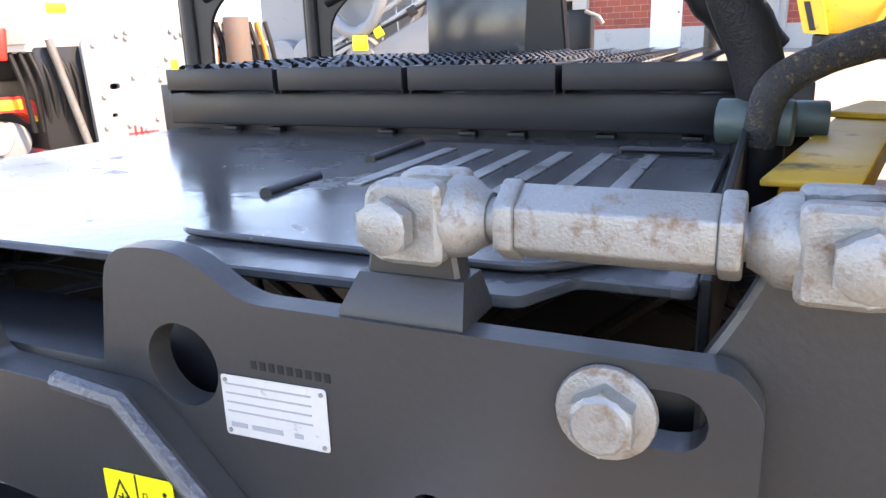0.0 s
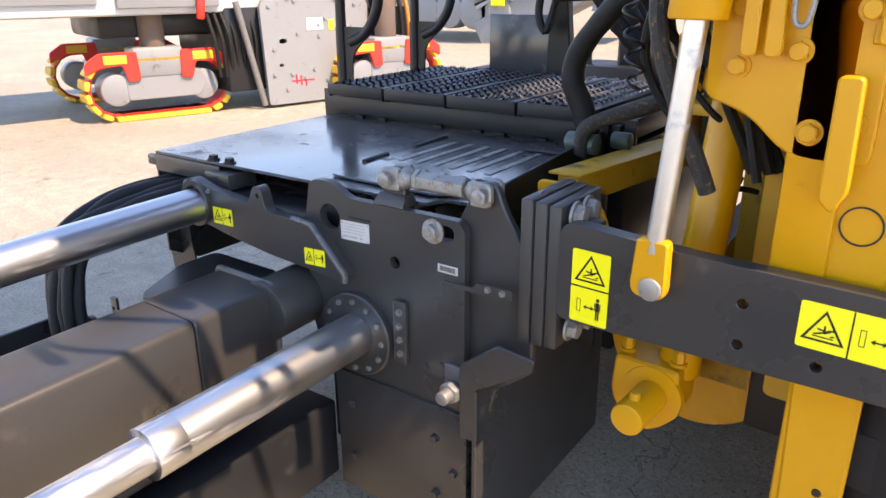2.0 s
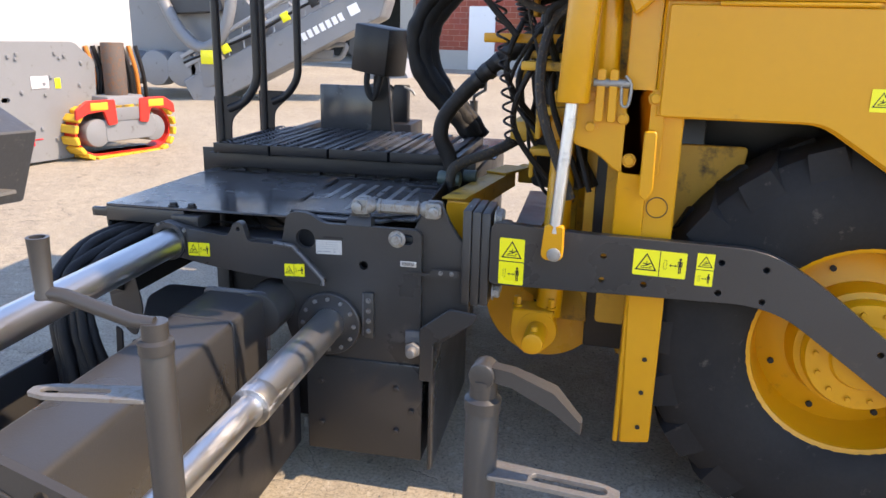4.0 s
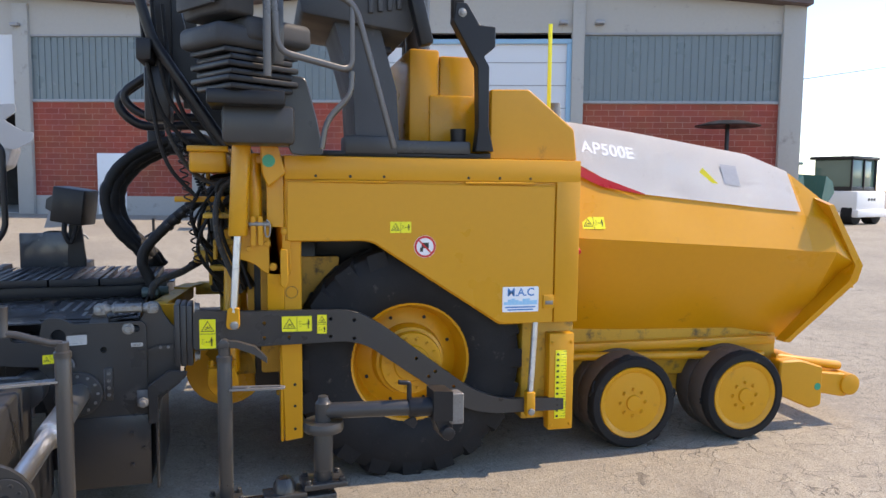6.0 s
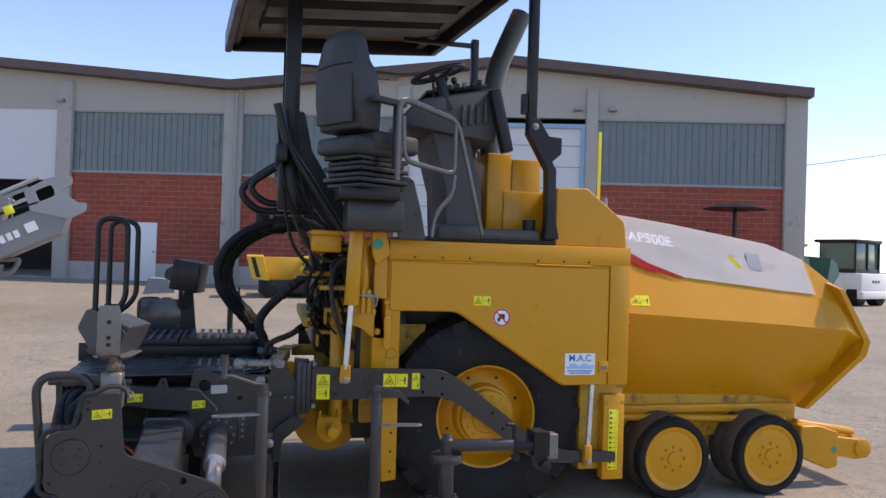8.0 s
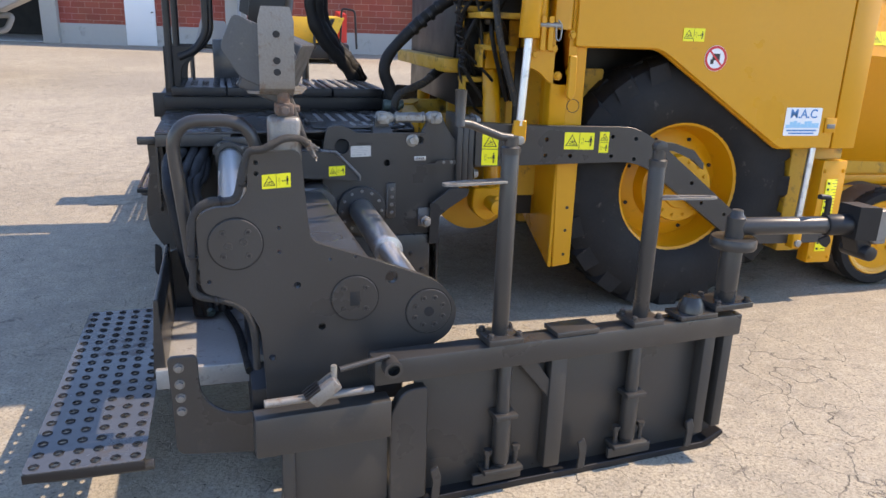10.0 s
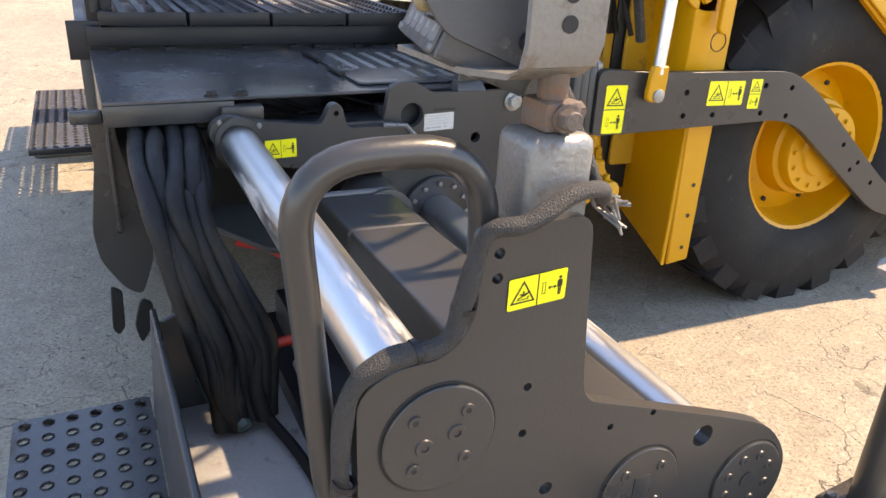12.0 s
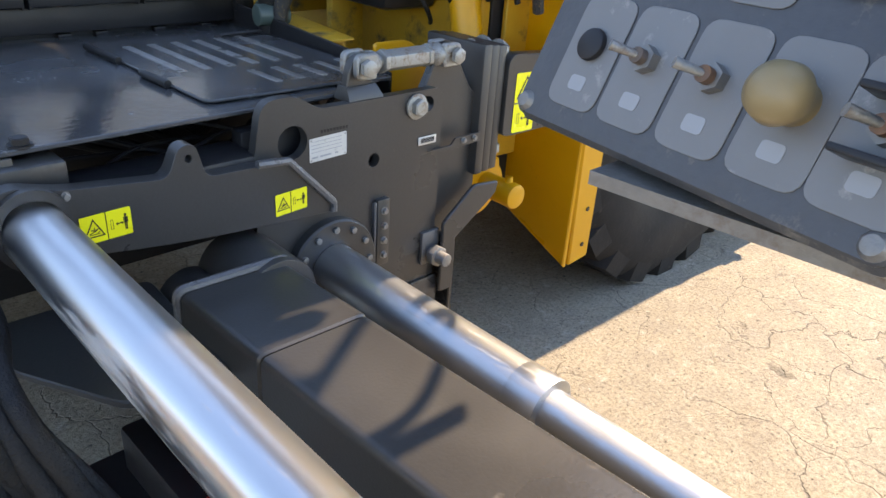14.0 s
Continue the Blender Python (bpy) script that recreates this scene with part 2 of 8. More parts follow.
def ground_material():
    m = bpy.data.materials.new("worn_concrete_yard")
    m.use_nodes = True
    n, l = m.node_tree.nodes, m.node_tree.links
    b = n["Principled BSDF"]
    tc = n.new("ShaderNodeTexCoord")

    def noise_tex(scale, detail, rough=0.5, distort=0.0):
        t = n.new("ShaderNodeTexNoise")
        t.inputs["Scale"].default_value, t.inputs["Detail"].default_value = scale, detail
        t.inputs["Roughness"].default_value, t.inputs["Distortion"].default_value = rough, distort
        l.new(tc.outputs["Object"], t.inputs["Vector"])
        return t.outputs[0]

    def ranged(v, a, z, lo=0.0, hi=1.0):
        r = n.new("ShaderNodeMapRange")
        r.inputs[1].default_value, r.inputs[2].default_value, r.inputs[3].default_value, r.inputs[4].default_value = a, z, lo, hi
        l.new(v, r.inputs[0])
        return r.outputs[0]

    def blend(fac, a, c, mode='MIX'):
        x = n.new("ShaderNodeMix")
        x.data_type, x.blend_type = 'RGBA', mode
        l.new(fac, x.inputs[0])
        for k, v in ((6, a), (7, c)):
            if isinstance(v, tuple):
                x.inputs[k].default_value = (*v, 1)
            else:
                l.new(v, x.inputs[k])
        return x.outputs[2]
    col = blend(ranged(noise_tex(0.35, 6), 0.35, 0.65), (0.335, 0.294, 0.222), (0.440, 0.388, 0.296))
    col = blend(ranged(noise_tex(7, 8, 0.7), 0.42, 0.68, 0, 0.65), col, (0.235, 0.215, 0.18))
    col = blend(ranged(noise_tex(1.7, 7, 0.7, 0.6), 0.60, 0.74, 0, 0.6), col, (0.20, 0.165, 0.12))
    col = blend(ranged(noise_tex(70, 6, 0.75), 0.47, 0.62, 0, 0.8), col, (0.165, 0.142, 0.108))
    col = blend(ranged(noise_tex(48, 3, 0.6), 0.645, 0.675, 0, 0.9), col, (0.05, 0.045, 0.038))
    # cracks along distorted cell borders
    wn2 = n.new("ShaderNodeTexNoise")
    wn2.inputs["Scale"].default_value, wn2.inputs["Detail"].default_value = 2.5, 6
    l.new(tc.outputs["Object"], wn2.inputs["Vector"])
    va = n.new("ShaderNodeVectorMath")
    va.operation = 'MULTIPLY_ADD'
    va.inputs[1].default_value = (0.75, 0.75, 0.0)
    l.new(wn2.outputs[1], va.inputs[0])
    l.new(tc.outputs["Object"], va.inputs[2])
    vo = n.new("ShaderNodeTexVoronoi")
    vo.feature = 'DISTANCE_TO_EDGE'
    vo.inputs["Scale"].default_value = 3.3
    l.new(va.outputs[0], vo.inputs["Vector"])
    crack = ranged(vo.outputs["Distance"], 0.0, 0.015, 1, 0)
    mask = ranged(noise_tex(0.9, 5, 0.6), 0.42, 0.58)
    cm = n.new("ShaderNodeMath")
    cm.operation = 'MULTIPLY'
    l.new(crack, cm.inputs[0])
    l.new(mask, cm.inputs[1])
    cmm = n.new("ShaderNodeMath")
    cmm.operation = 'MULTIPLY'
    cmm.inputs[1].default_value = 0.75
    l.new(cm.outputs[0], cmm.inputs[0])
    col = blend(cmm.outputs[0], col, (0.10, 0.09, 0.075))
    col = blend(ranged(noise_tex(0.22, 5, 0.6, 1.2), 0.52, 0.60, 0, 0.35), col, (0.23, 0.205, 0.17))
    col = blend(ranged(noise_tex(16, 7, 0.78), 0.55, 0.68, 0, 0.6), col, (0.50, 0.46, 0.39))
    col = blend(ranged(noise_tex(4.2, 3, 0.5, 0.8), 0.70, 0.735, 0, 0.55), col, (0.075, 0.065, 0.055))
    l.new(col, b.inputs["Base Color"])
    b.inputs["Roughness"].default_value = 0.82
    hs = n.new("ShaderNodeMath")
    hs.operation = 'MULTIPLY_ADD'
    hs.inputs[1].default_value = -1.0
    l.new(cm.outputs[0], hs.inputs[0])
    l.new(noise_tex(40, 6, 0.7), hs.inputs[2])
    bp = n.new("ShaderNodeBump")
    bp.inputs["Strength"].default_value, bp.inputs["Distance"].default_value = 0.65, 0.016
    l.new(hs.outputs[0], bp.inputs["Height"])
    l.new(bp.outputs[0], b.inputs["Normal"])
    return m


BRICK, GROUND = brick_material(), ground_material()

# ---- building blocks ----
OFFSET = {}


def thing(name, at=(0, 0, 0), label="", category="", group="", turn=0.0, frame_matrix=None):
    """An Empty at a thing's base. Its parts are written in the yard's axes (or in the frame given) and moved onto it."""
    ob = new(name)
    ob.empty_display_size = 0.2
    if frame_matrix is not None:
        ob.matrix_world = frame_matrix @ Matrix.Translation(at)
    else:
        ob.matrix_world = pose(*at, 0, 0, turn)
    OFFSET[ob.name] = Vector(at) if not turn else Vector((0, 0, 0))
    return tagged(ob, label, category, group)


def smooth(me, angle=40):
    for p in me.polygons:
        p.use_smooth = True
    me.set_sharp_from_angle(angle=radians(angle))


PLACING = [None]


def place(rule=None):
    """Sets how the parts that follow are moved within their assembly: a rule from point to point, or none."""
    PLACING[0] = rule


def shift(dx, dy, dz):
    d = Vector((dx, dy, dz))
    return lambda p: p + d


def part(name, bm, material, parent, label="", crease=40):
    if isinstance(bm, Bunch):
        made = [part(name, t, material, parent, label) for t in bm]
        return made[-1]
    if PLACING[0] is not None:
        for v in bm.verts:
            v.co = PLACING[0](v.co)
    root = parent
    while root.parent:
        root = root.parent
    off = OFFSET.get(root.name)
    if off is not None:
        bmesh.ops.translate(bm, verts=bm.verts, vec=-off)
    bmesh.ops.recalc_face_normals(bm, faces=bm.faces)
    me = bpy.data.meshes.new(name)
    bm.to_mesh(me)
    bm.free()
    smooth(me, crease)
    me.materials.append(material)
    ob = new(name, me)
    ob.parent = parent
    return tagged(ob, label)


def solo(name, bm, material, label, category, kind="", group="", at=(0, 0, 0)):
    """A thing of one mesh."""
    bmesh.ops.translate(bm, verts=bm.verts, vec=-Vector(at))
    bmesh.ops.recalc_face_normals(bm, faces=bm.faces)
    me = bpy.data.meshes.new(name)
    bm.to_mesh(me)
    bm.free()
    smooth(me)
    me.materials.append(material)
    ob = new(name, me)
    ob.location = at
    return tagged(ob, label, category, group, kind)


def BM():
    return bmesh.new()


def bev(bm, edges, w, seg=2):
    if w > 0 and edges:
        bmesh.ops.bevel(bm, geom=edges, offset=w, segments=seg, profile=0.5, affect='EDGES', clamp_overlap=True)


def box(x0, x1, y0, y1, z0, z1, w=0.004, bm=None, seg=2, m=None):
    t = BM()
    bmesh.ops.create_cube(t, size=1.0)
    bmesh.ops.scale(t, vec=(abs(x1 - x0), abs(y1 - y0), abs(z1 - z0)), verts=t.verts)
    bev(t, t.edges[:], min(w, 0.3 * min(abs(x1 - x0), abs(y1 - y0), abs(z1 - z0))), seg)
    bmesh.ops.translate(t, vec=((x0 + x1) / 2, (y0 + y1) / 2, (z0 + z1) / 2), verts=t.verts)
    if m is not None:
        bmesh.ops.transform(t, matrix=m, verts=t.verts)
    return join(bm, t)


class Bunch(list):
    """Like pieces that each become a part of their own."""


def join(bm, t):
    if bm is None:
        return t
    if isinstance(bm, Bunch):
        bm.append(t)
        return bm
    me = bpy.data.meshes.new("tmp")
    t.to_mesh(me)
    t.free()
    bm.from_mesh(me)
    bpy.data.meshes.remove(me)
    return bm


def cyl(p0, p1, r, r2=None, seg=20, w=0.0, bm=None):
    """A closed round bar or cone from p0 to p1."""
    p0, p1 = Vector(p0), Vector(p1)
    d = p1 - p0
    t = BM()
    bmesh.ops.create_cone(t, cap_ends=True, segments=seg, radius1=r, radius2=r if r2 is None else r2, depth=d.length)
    if w:
        bev(t, [e for e in t.edges if len(e.link_faces) == 2 and e.calc_face_angle(0) > 0.9], w, 2)
    bmesh.ops.transform(t, matrix=Matrix.Translation((p0 + p1) / 2) @ d.to_track_quat('Z', 'Y').to_matrix().to_4x4(), verts=t.verts)
    return join(bm, t)


def lathe(profile, origin, axis, seg=32, bm=None):
    """profile: (radius, height) pairs turned about the axis through origin."""
    t = BM()
    rings = []
    for r, h in profile:
        if r < 1e-5:
            rings.append([t.verts.new((0, 0, h))])
        else:
            rings.append([t.verts.new((r * math.cos(2 * math.pi * i / seg), r * math.sin(2 * math.pi * i / seg), h)) for i in range(seg)])
    for a, b in zip(rings, rings[1:]):
        for i in range(seg):
            j = (i + 1) % seg
            if len(a) == 1 and len(b) == 1:
                continue
            if len(a) == 1:
                t.faces.new((a[0], b[i], b[j]))
            elif len(b) == 1:
                t.faces.new((a[i], a[j], b[0]))
            else:
                t.faces.new((a[i], a[j], b[j], b[i]))
    bmesh.ops.transform(t, matrix=Matrix.Translation(origin) @ Vector(axis).to_track_quat('Z', 'Y').to_matrix().to_4x4(), verts=t.verts)
    return join(bm, t)


def curve_points(pts, steps=6, closed=False):
    """A smooth line through the points."""
    pts = [Vector(p) for p in pts]
    out = []
    k = len(pts)
    for i in range(k if closed else k - 1):
        p1, p2 = pts[i], pts[(i + 1) % k]
        p0 = pts[(i - 1) % k] if closed or i > 0 else 2 * p1 - p2
        p3 = pts[(i + 2) % k] if closed or i + 2 < k else 2 * p2 - p1
        for s in range(steps):
            u = s / steps
            out.append(0.5 * (2 * p1 + (p2 - p0) * u + (2 * p0 - 5 * p1 + 4 * p2 - p3) * u * u + (3 * p1 - p0 - 3 * p2 + p3) * u ** 3))
    if not closed:
        out.append(pts[-1])
    return out


def bent(pts, r, steps=6):
    """Straight runs joined by round bends of radius r."""
    pts = [Vector(p) for p in pts]
    out = [pts[0]]
    for a, b, c in zip(pts, pts[1:], pts[2:]):
        d1, d2 = (a - b), (c - b)
        q = min(r, d1.length * 0.49, d2.length * 0.49)
        s, e = b + d1.normalized() * q, b + d2.normalized() * q
        for i in range(steps + 1):
            u = i / steps
            out.append((1 - u) ** 2 * s + 2 * u * (1 - u) * b + u * u * e)
    out.append(pts[-1])
    return out


def tube(pts, r, seg=12, bm=None, wobble=0.0):
    """A round tube along a line of points."""
    t = BM()
    pts = [Vector(p) for p in pts]
    nrm = None
    rings = []
    for i, p in enumerate(pts):
        d = (pts[min(i + 1, len(pts) - 1)] - pts[max(i - 1, 0)]).normalized()
        if nrm is None:
            nrm = d.orthogonal().normalized()
        nrm = (nrm - d * nrm.dot(d)).normalized()
        bi = d.cross(nrm)
        rr = r * (1 + wobble * (noise.noise(p * 18.0)))
        rings.append([t.verts.new(p + rr * (math.cos(2 * math.pi * k / seg) * nrm + math.sin(2 * math.pi * k / seg) * bi)) for k in range(seg)])
    for a, b in zip(rings, rings[1:]):
        for k in range(seg):
            j = (k + 1) % seg
            t.faces.new((a[k], a[j], b[j], b[k]))
    t.faces.new(rings[0][::-1])
    t.faces.new(rings[-1])
    return join(bm, t)


def round_outline(pts, radius=0.02, steps=4):
    """A closed outline with each corner rounded; a point may carry its own radius as third value."""
    out = []
    k = len(pts)
    for i in range(k):
        a, b, c = Vector(pts[i - 1][:2]), Vector(pts[i][:2]), Vector(pts[(i + 1) % k][:2])
        r = pts[i][2] if len(pts[i]) > 2 else radius
        d1, d2 = a - b, c - b
        q = min(r, d1.length * 0.49, d2.length * 0.49)
        if q < 1e-4:
            out.append(b)
            continue
        s, e = b + d1.normalized() * q, b + d2.normalized() * q
        for j in range(steps + 1):
            u = j / steps
            out.append((1 - u) ** 2 * s + 2 * u * (1 - u) * b + u * u * e)
    return out


def ring2(cx, cz, r, n=16, rz=None):
    return [Vector((cx + r * math.cos(2 * math.pi * i / n), cz + (rz or r) * math.sin(2 * math.pi * i / n))) for i in range(n)]


def slot2(x0, x1, z, r, n=8):
    return [Vector((x1 + r * math.cos(a), z + r * math.sin(a))) for a in [(-0.5 + i / n) * math.pi for i in range(n + 1)]] + \
           [Vector((x0 - r * math.cos(a), z + r * math.sin(a))) for a in [(0.5 - i / n) * math.pi for i in range(n + 1)]]


def plate(outline, lo, hi, axis='y', holes=(), w=0.003, bm=None, radius=0.0, m=None):
    """A flat plate of the outline given, from lo to hi along the axis, with holes cut through it. axis y: outline in (x, z); x: (y, z); z: (x, y)."""
    if radius:
        outline = round_outline(outline, radius)
    t = BM()
    edges = []
    for loop in [outline, *holes]:
        vs = [t.verts.new((p[0], p[1], 0)) for p in loop]
        edges += [t.edges.new((vs[i], vs[(i + 1) % len(vs)])) for i in range(len(vs))]
    if holes:
        bmesh.ops.triangle_fill(t, use_beauty=True, use_dissolve=False, edges=edges)
    else:
        t.faces.new(t.verts[:])
    bmesh.ops.recalc_face_normals(t, faces=t.faces)
    ret = bmesh.ops.extrude_face_region(t, geom=t.faces[:])
    vs = [g for g in ret["geom"] if isinstance(g, bmesh.types.BMVert)]
    bmesh.ops.translate(t, verts=vs, vec=(0, 0, hi - lo))
    bmesh.ops.recalc_face_normals(t, faces=t.faces)
    if w:
        bev(t, [e for e in t.edges if len(e.link_faces) == 2 and e.calc_face_angle(0) > 1.2 and abs((e.verts[0].co - e.verts[1].co).z) < 1e-6], min(w, 0.3 * abs(hi - lo)), 1)
    rot = {'y': Matrix(((1, 0, 0, 0), (0, 0, 1, lo), (0, 1, 0, 0), (0, 0, 0, 1))),
           'x': Matrix(((0, 0, 1, lo), (1, 0, 0, 0), (0, 1, 0, 0), (0, 0, 0, 1))),
           'z': Matrix(((1, 0, 0, 0), (0, 1, 0, 0), (0, 0, 1, lo), (0, 0, 0, 1)))}[axis]
    bmesh.ops.transform(t, matrix=rot if m is None else m @ rot, verts=t.verts)
    return join(bm, t)


def bolt(p, axis, r=0.012, h=0.008, washer=True, bm=None):
    """A hexagon head with its washer."""
    p, a = Vector(p), Vector(axis).normalized()
    t = cyl(p + a * h * 0.3, p + a * h * 1.2, r * 1.1, r * 1.1, seg=6)
    if washer:
        cyl(p, p + a * h * 0.3, r * 1.45, seg=16, bm=t)
    cyl(p + a * h * 1.2, p + a * h * 1.35, r * 1.0, r * 0.85, seg=12, bm=t)
    return join(bm, t)


def quad(corners, bm=None):
    t = BM()
    t.faces.new([t.verts.new(c) for c in corners])
    return join(bm, t)


def lofted(sections, bm=None, close=True):
    """A skin through outlines of equal length."""
    t = BM()
    rows = [[t.verts.new(p) for p in s] for s in sections]
    k = len(rows[0])
    for a, b in zip(rows, rows[1:]):
        for i in range(k):
            j = (i + 1) % k
            t.faces.new((a[i], a[j], b[j], b[i]))
    if close:
        t.faces.new(rows[0][::-1])
        t.faces.new(rows[-1])
    return join(bm, t)

# ---- the yard ----


WALL_X, WALL_Y, WALL_Z = -5.05, 24.88, 0.634
WALL_DIR = Vector((0.955, -0.297, 0)).normalized()


def yard_height(x, y):
    """The yard rises gently towards the workshop."""
    s = (y - WALL_Y) * WALL_DIR.x - (x - WALL_X) * WALL_DIR.y
    w = min(1.0, max(0.0, (s + 20.0) / 20.0))
    e = min(1.0, max(0.0, (x - 10.0) / 9.0))
    return (WALL_Z - 0.43 * e * e * (3 - 2 * e)) * w * w * (3 - 2 * w)


def build_ground():
    bm = BM()
    xs = [-900, -300, -120, -60] + [-40 + 2 * i for i in range(46)] + [60, 100, 200, 400, 900]
    ys = [-900, -300, -100, -40, -20, -10] + [-6 + 1.5 * i for i in range(34)] + [55, 80, 140, 300, 900]
    grid = [[bm.verts.new((x, y, yard_height(x, y))) for y in ys] for x in xs]
    for i in range(len(xs) - 1):
        for j in range(len(ys) - 1):
            bm.faces.new((grid[i][j], grid[i + 1][j], grid[i + 1][j + 1], grid[i][j + 1]))
    ob = solo("ground", bm, GROUND, "worn pale concrete yard with cracks and stains", "ground", "structure")
    return ob


build_ground()

# ---- stickers shared by the machines ----


def sticker(parent, origin, ux, uz, w, h, kind="warning", out=None):
    """A thin printed label: origin is its middle, ux and uz its directions along and up."""
    o, ux, uz = Vector(origin), Vector(ux).normalized(), Vector(uz).normalized()
    nn = ux.cross(uz)
    if out is not None and nn.dot(Vector(out)) < 0:
        nn = -nn

    def patch(pts, lift, thick=0.0006):
        bm = BM()
        a = [bm.verts.new(o + ux * p[0] + uz * p[1] + nn * lift) for p in pts]
        f = bm.faces.new(a)
        r = bmesh.ops.extrude_face_region(bm, geom=[f])
        bmesh.ops.translate(bm, verts=[g for g in r["geom"] if isinstance(g, bmesh.types.BMVert)], vec=nn * thick)
        return bm

    def rect(cx, cz, ww, hh):
        return [(cx - ww / 2, cz - hh / 2), (cx + ww / 2, cz - hh / 2), (cx + ww / 2, cz + hh / 2), (cx - ww / 2, cz + hh / 2)]
    base = part("sticker", patch(round_outline(rect(0, 0, w, h), 0.06 * min(w, h)), 0.0005), STICKW if kind == "white" else PLATEW if kind == "plate" else STICKY, parent,
                {"warning": "yellow warning sticker with black pictograms", "white": "white printed dealer sticker"}.get(kind, "printed metal data plate"))
    if kind == "warning":
        tall = h > w
        cells = [(0, h * 0.24, w, h * 0.52), (0, -h * 0.26, w, h * 0.48)] if tall else [(-w * 0.25, 0, w * 0.5, h), (w * 0.25, 0, w * 0.5, h)]
        bm = patch(rect(0, 0, w, h * 0.02) if tall else rect(0, 0, h * 0.03, h), 0.0012)
        (cx, cz, cw, ch), (dx, dz, dw, dh) = cells
        s = min(cw, ch) * 0.42
        tri = [(cx - s, cz - s * 0.75), (cx + s, cz - s * 0.75), (cx, cz + s * 0.95)]
        inn = [(cx - s * 0.80, cz - s * 0.64), (cx + s * 0.80, cz - s * 0.64), (cx, cz + s * 0.74)]
        for i in range(3):
            a, b, c, d = tri[i], tri[(i + 1) % 3], inn[(i + 1) % 3], inn[i]
            join(bm, patch([a, b, c, d], 0.0012))
        join(bm, patch(rect(cx, cz - s * 0.48, s * 0.95, s * 0.06), 0.0012))
        for limb in ([(-0.46, -0.36), (-0.40, -0.42), (0.0, -0.28), (0.02, -0.18)], [(-0.04, -0.18), (0.06, -0.30), (0.38, -0.10), (0.32, 0.0)], [(0.0, -0.14), (0.10, -0.20), (0.08, 0.14), (0.0, 0.16)],
                     [(-0.30, -0.02), (-0.26, -0.12), (0.02, -0.16), (0.04, -0.08)], [(0.30, -0.36), (0.36, -0.42), (0.52, -0.34), (0.46, -0.28)]):
            join(bm, patch([(cx + s * a, cz + s * b) for a, b in limb], 0.0012))
        join(bm, patch(ring2(cx + s * 0.44, cz - s * 0.02, s * 0.08, 10), 0.0012))
        t = min(dw, dh) * 0.4
        join(bm, patch(round_outline(rect(dx + t * 0.66, dz + t * 0.16, t * 0.26, t * 0.62), t * 0.06), 0.0012))
        for sg in (-1, 1):
            join(bm, patch(rect(dx + t * (0.66 + sg * 0.075), dz - t * 0.46, t * 0.10, t * 0.66), 0.0012))
            join(bm, patch(rect(dx + t * (0.66 + sg * 0.19), dz + t * 0.14, t * 0.06, t * 0.56), 0.0012))
        join(bm, patch(ring2(dx + t * 0.66, dz + t * 0.64, t * 0.13, 10), 0.0012))
        join(bm, patch(rect(dx + t * 0.02, dz - t * 0.05, t * 0.5, t * 0.08), 0.0012))
        for sg in (-1, 1):
            join(bm, patch([(dx + t * (0.02 + sg * 0.38), dz - t * 0.05), (dx + t * (0.02 + sg * 0.18), dz + t * 0.10), (dx + t * (0.02 + sg * 0.18), dz - t * 0.20)], 0.0012))
        for q in ((-0.60, 0.0, 0.03, 0.9), (-0.85, 0.0, 0.03, 0.9)):
            join(bm, patch(rect(dx + t * q[0], dz + t * q[1], t * q[2], t * q[3]), 0.0012))
        for q in (0.45, -0.45):
            join(bm, patch(rect(dx - t * 0.725, dz + t * q, t * 0.28, t * 0.03), 0.0012))
        part("print", bm, STICKB, base)
    return base, patch, rect


def words(text, origin, ux, uz, size, material, parent, out, name="lettering", bold=0.0):
    """Raised lettering in the built-in font, as a mesh."""
    cu = bpy.data.curves.new(name, 'FONT')
    cu.body, cu.size, cu.align_x, cu.align_y, cu.extrude, cu.offset = text, size, 'CENTER', 'CENTER', 0.0004, bold
    tmp = new("tmp_text", cu)
    dg = bpy.context.evaluated_depsgraph_get()
    me = bpy.data.meshes.new_from_object(tmp.evaluated_get(dg))
    bpy.data.objects.remove(tmp)
    ux, uz = Vector(ux).normalized(), Vector(uz).normalized()
    nn = ux.cross(uz)
    m = Matrix.Translation(origin) @ Matrix((ux, uz, nn)).transposed().to_4x4()
    bm = BM()
    bm.from_mesh(me)
    bmesh.ops.transform(bm, matrix=m, verts=bm.verts)
    return part(name, bm, material, parent)


# ---- paver tractor ----
X, Y, Z = Vector((1, 0, 0)), Vector((0, 1, 0)), Vector((0, 0, 1))
OUT = -Y
place(shift(0.035, 0, 0))
paver = thing("asphalt_paver", (2.3, 1.85, 0), "yellow wheeled asphalt paver with black operator platform, parked on concrete", "paver")


def side_panel(ys, sgn):
    o = [(0.80, 1.985, 0.03), (2.63, 1.985, 0.03), (2.64, 0.955, 0.015), (2.12, 0.95, 0.02), (1.30, 1.485, 0.05), (0.80, 1.485, 0.01)]
    ob = part("side_panel", plate(round_outline(o, 0.02), ys, ys + 0.04 * sgn, w=0.008), YELLOW, paver, "yellow painted side panel cut out over the wheel")
    return ob


panel = side_panel(0.672, 1)
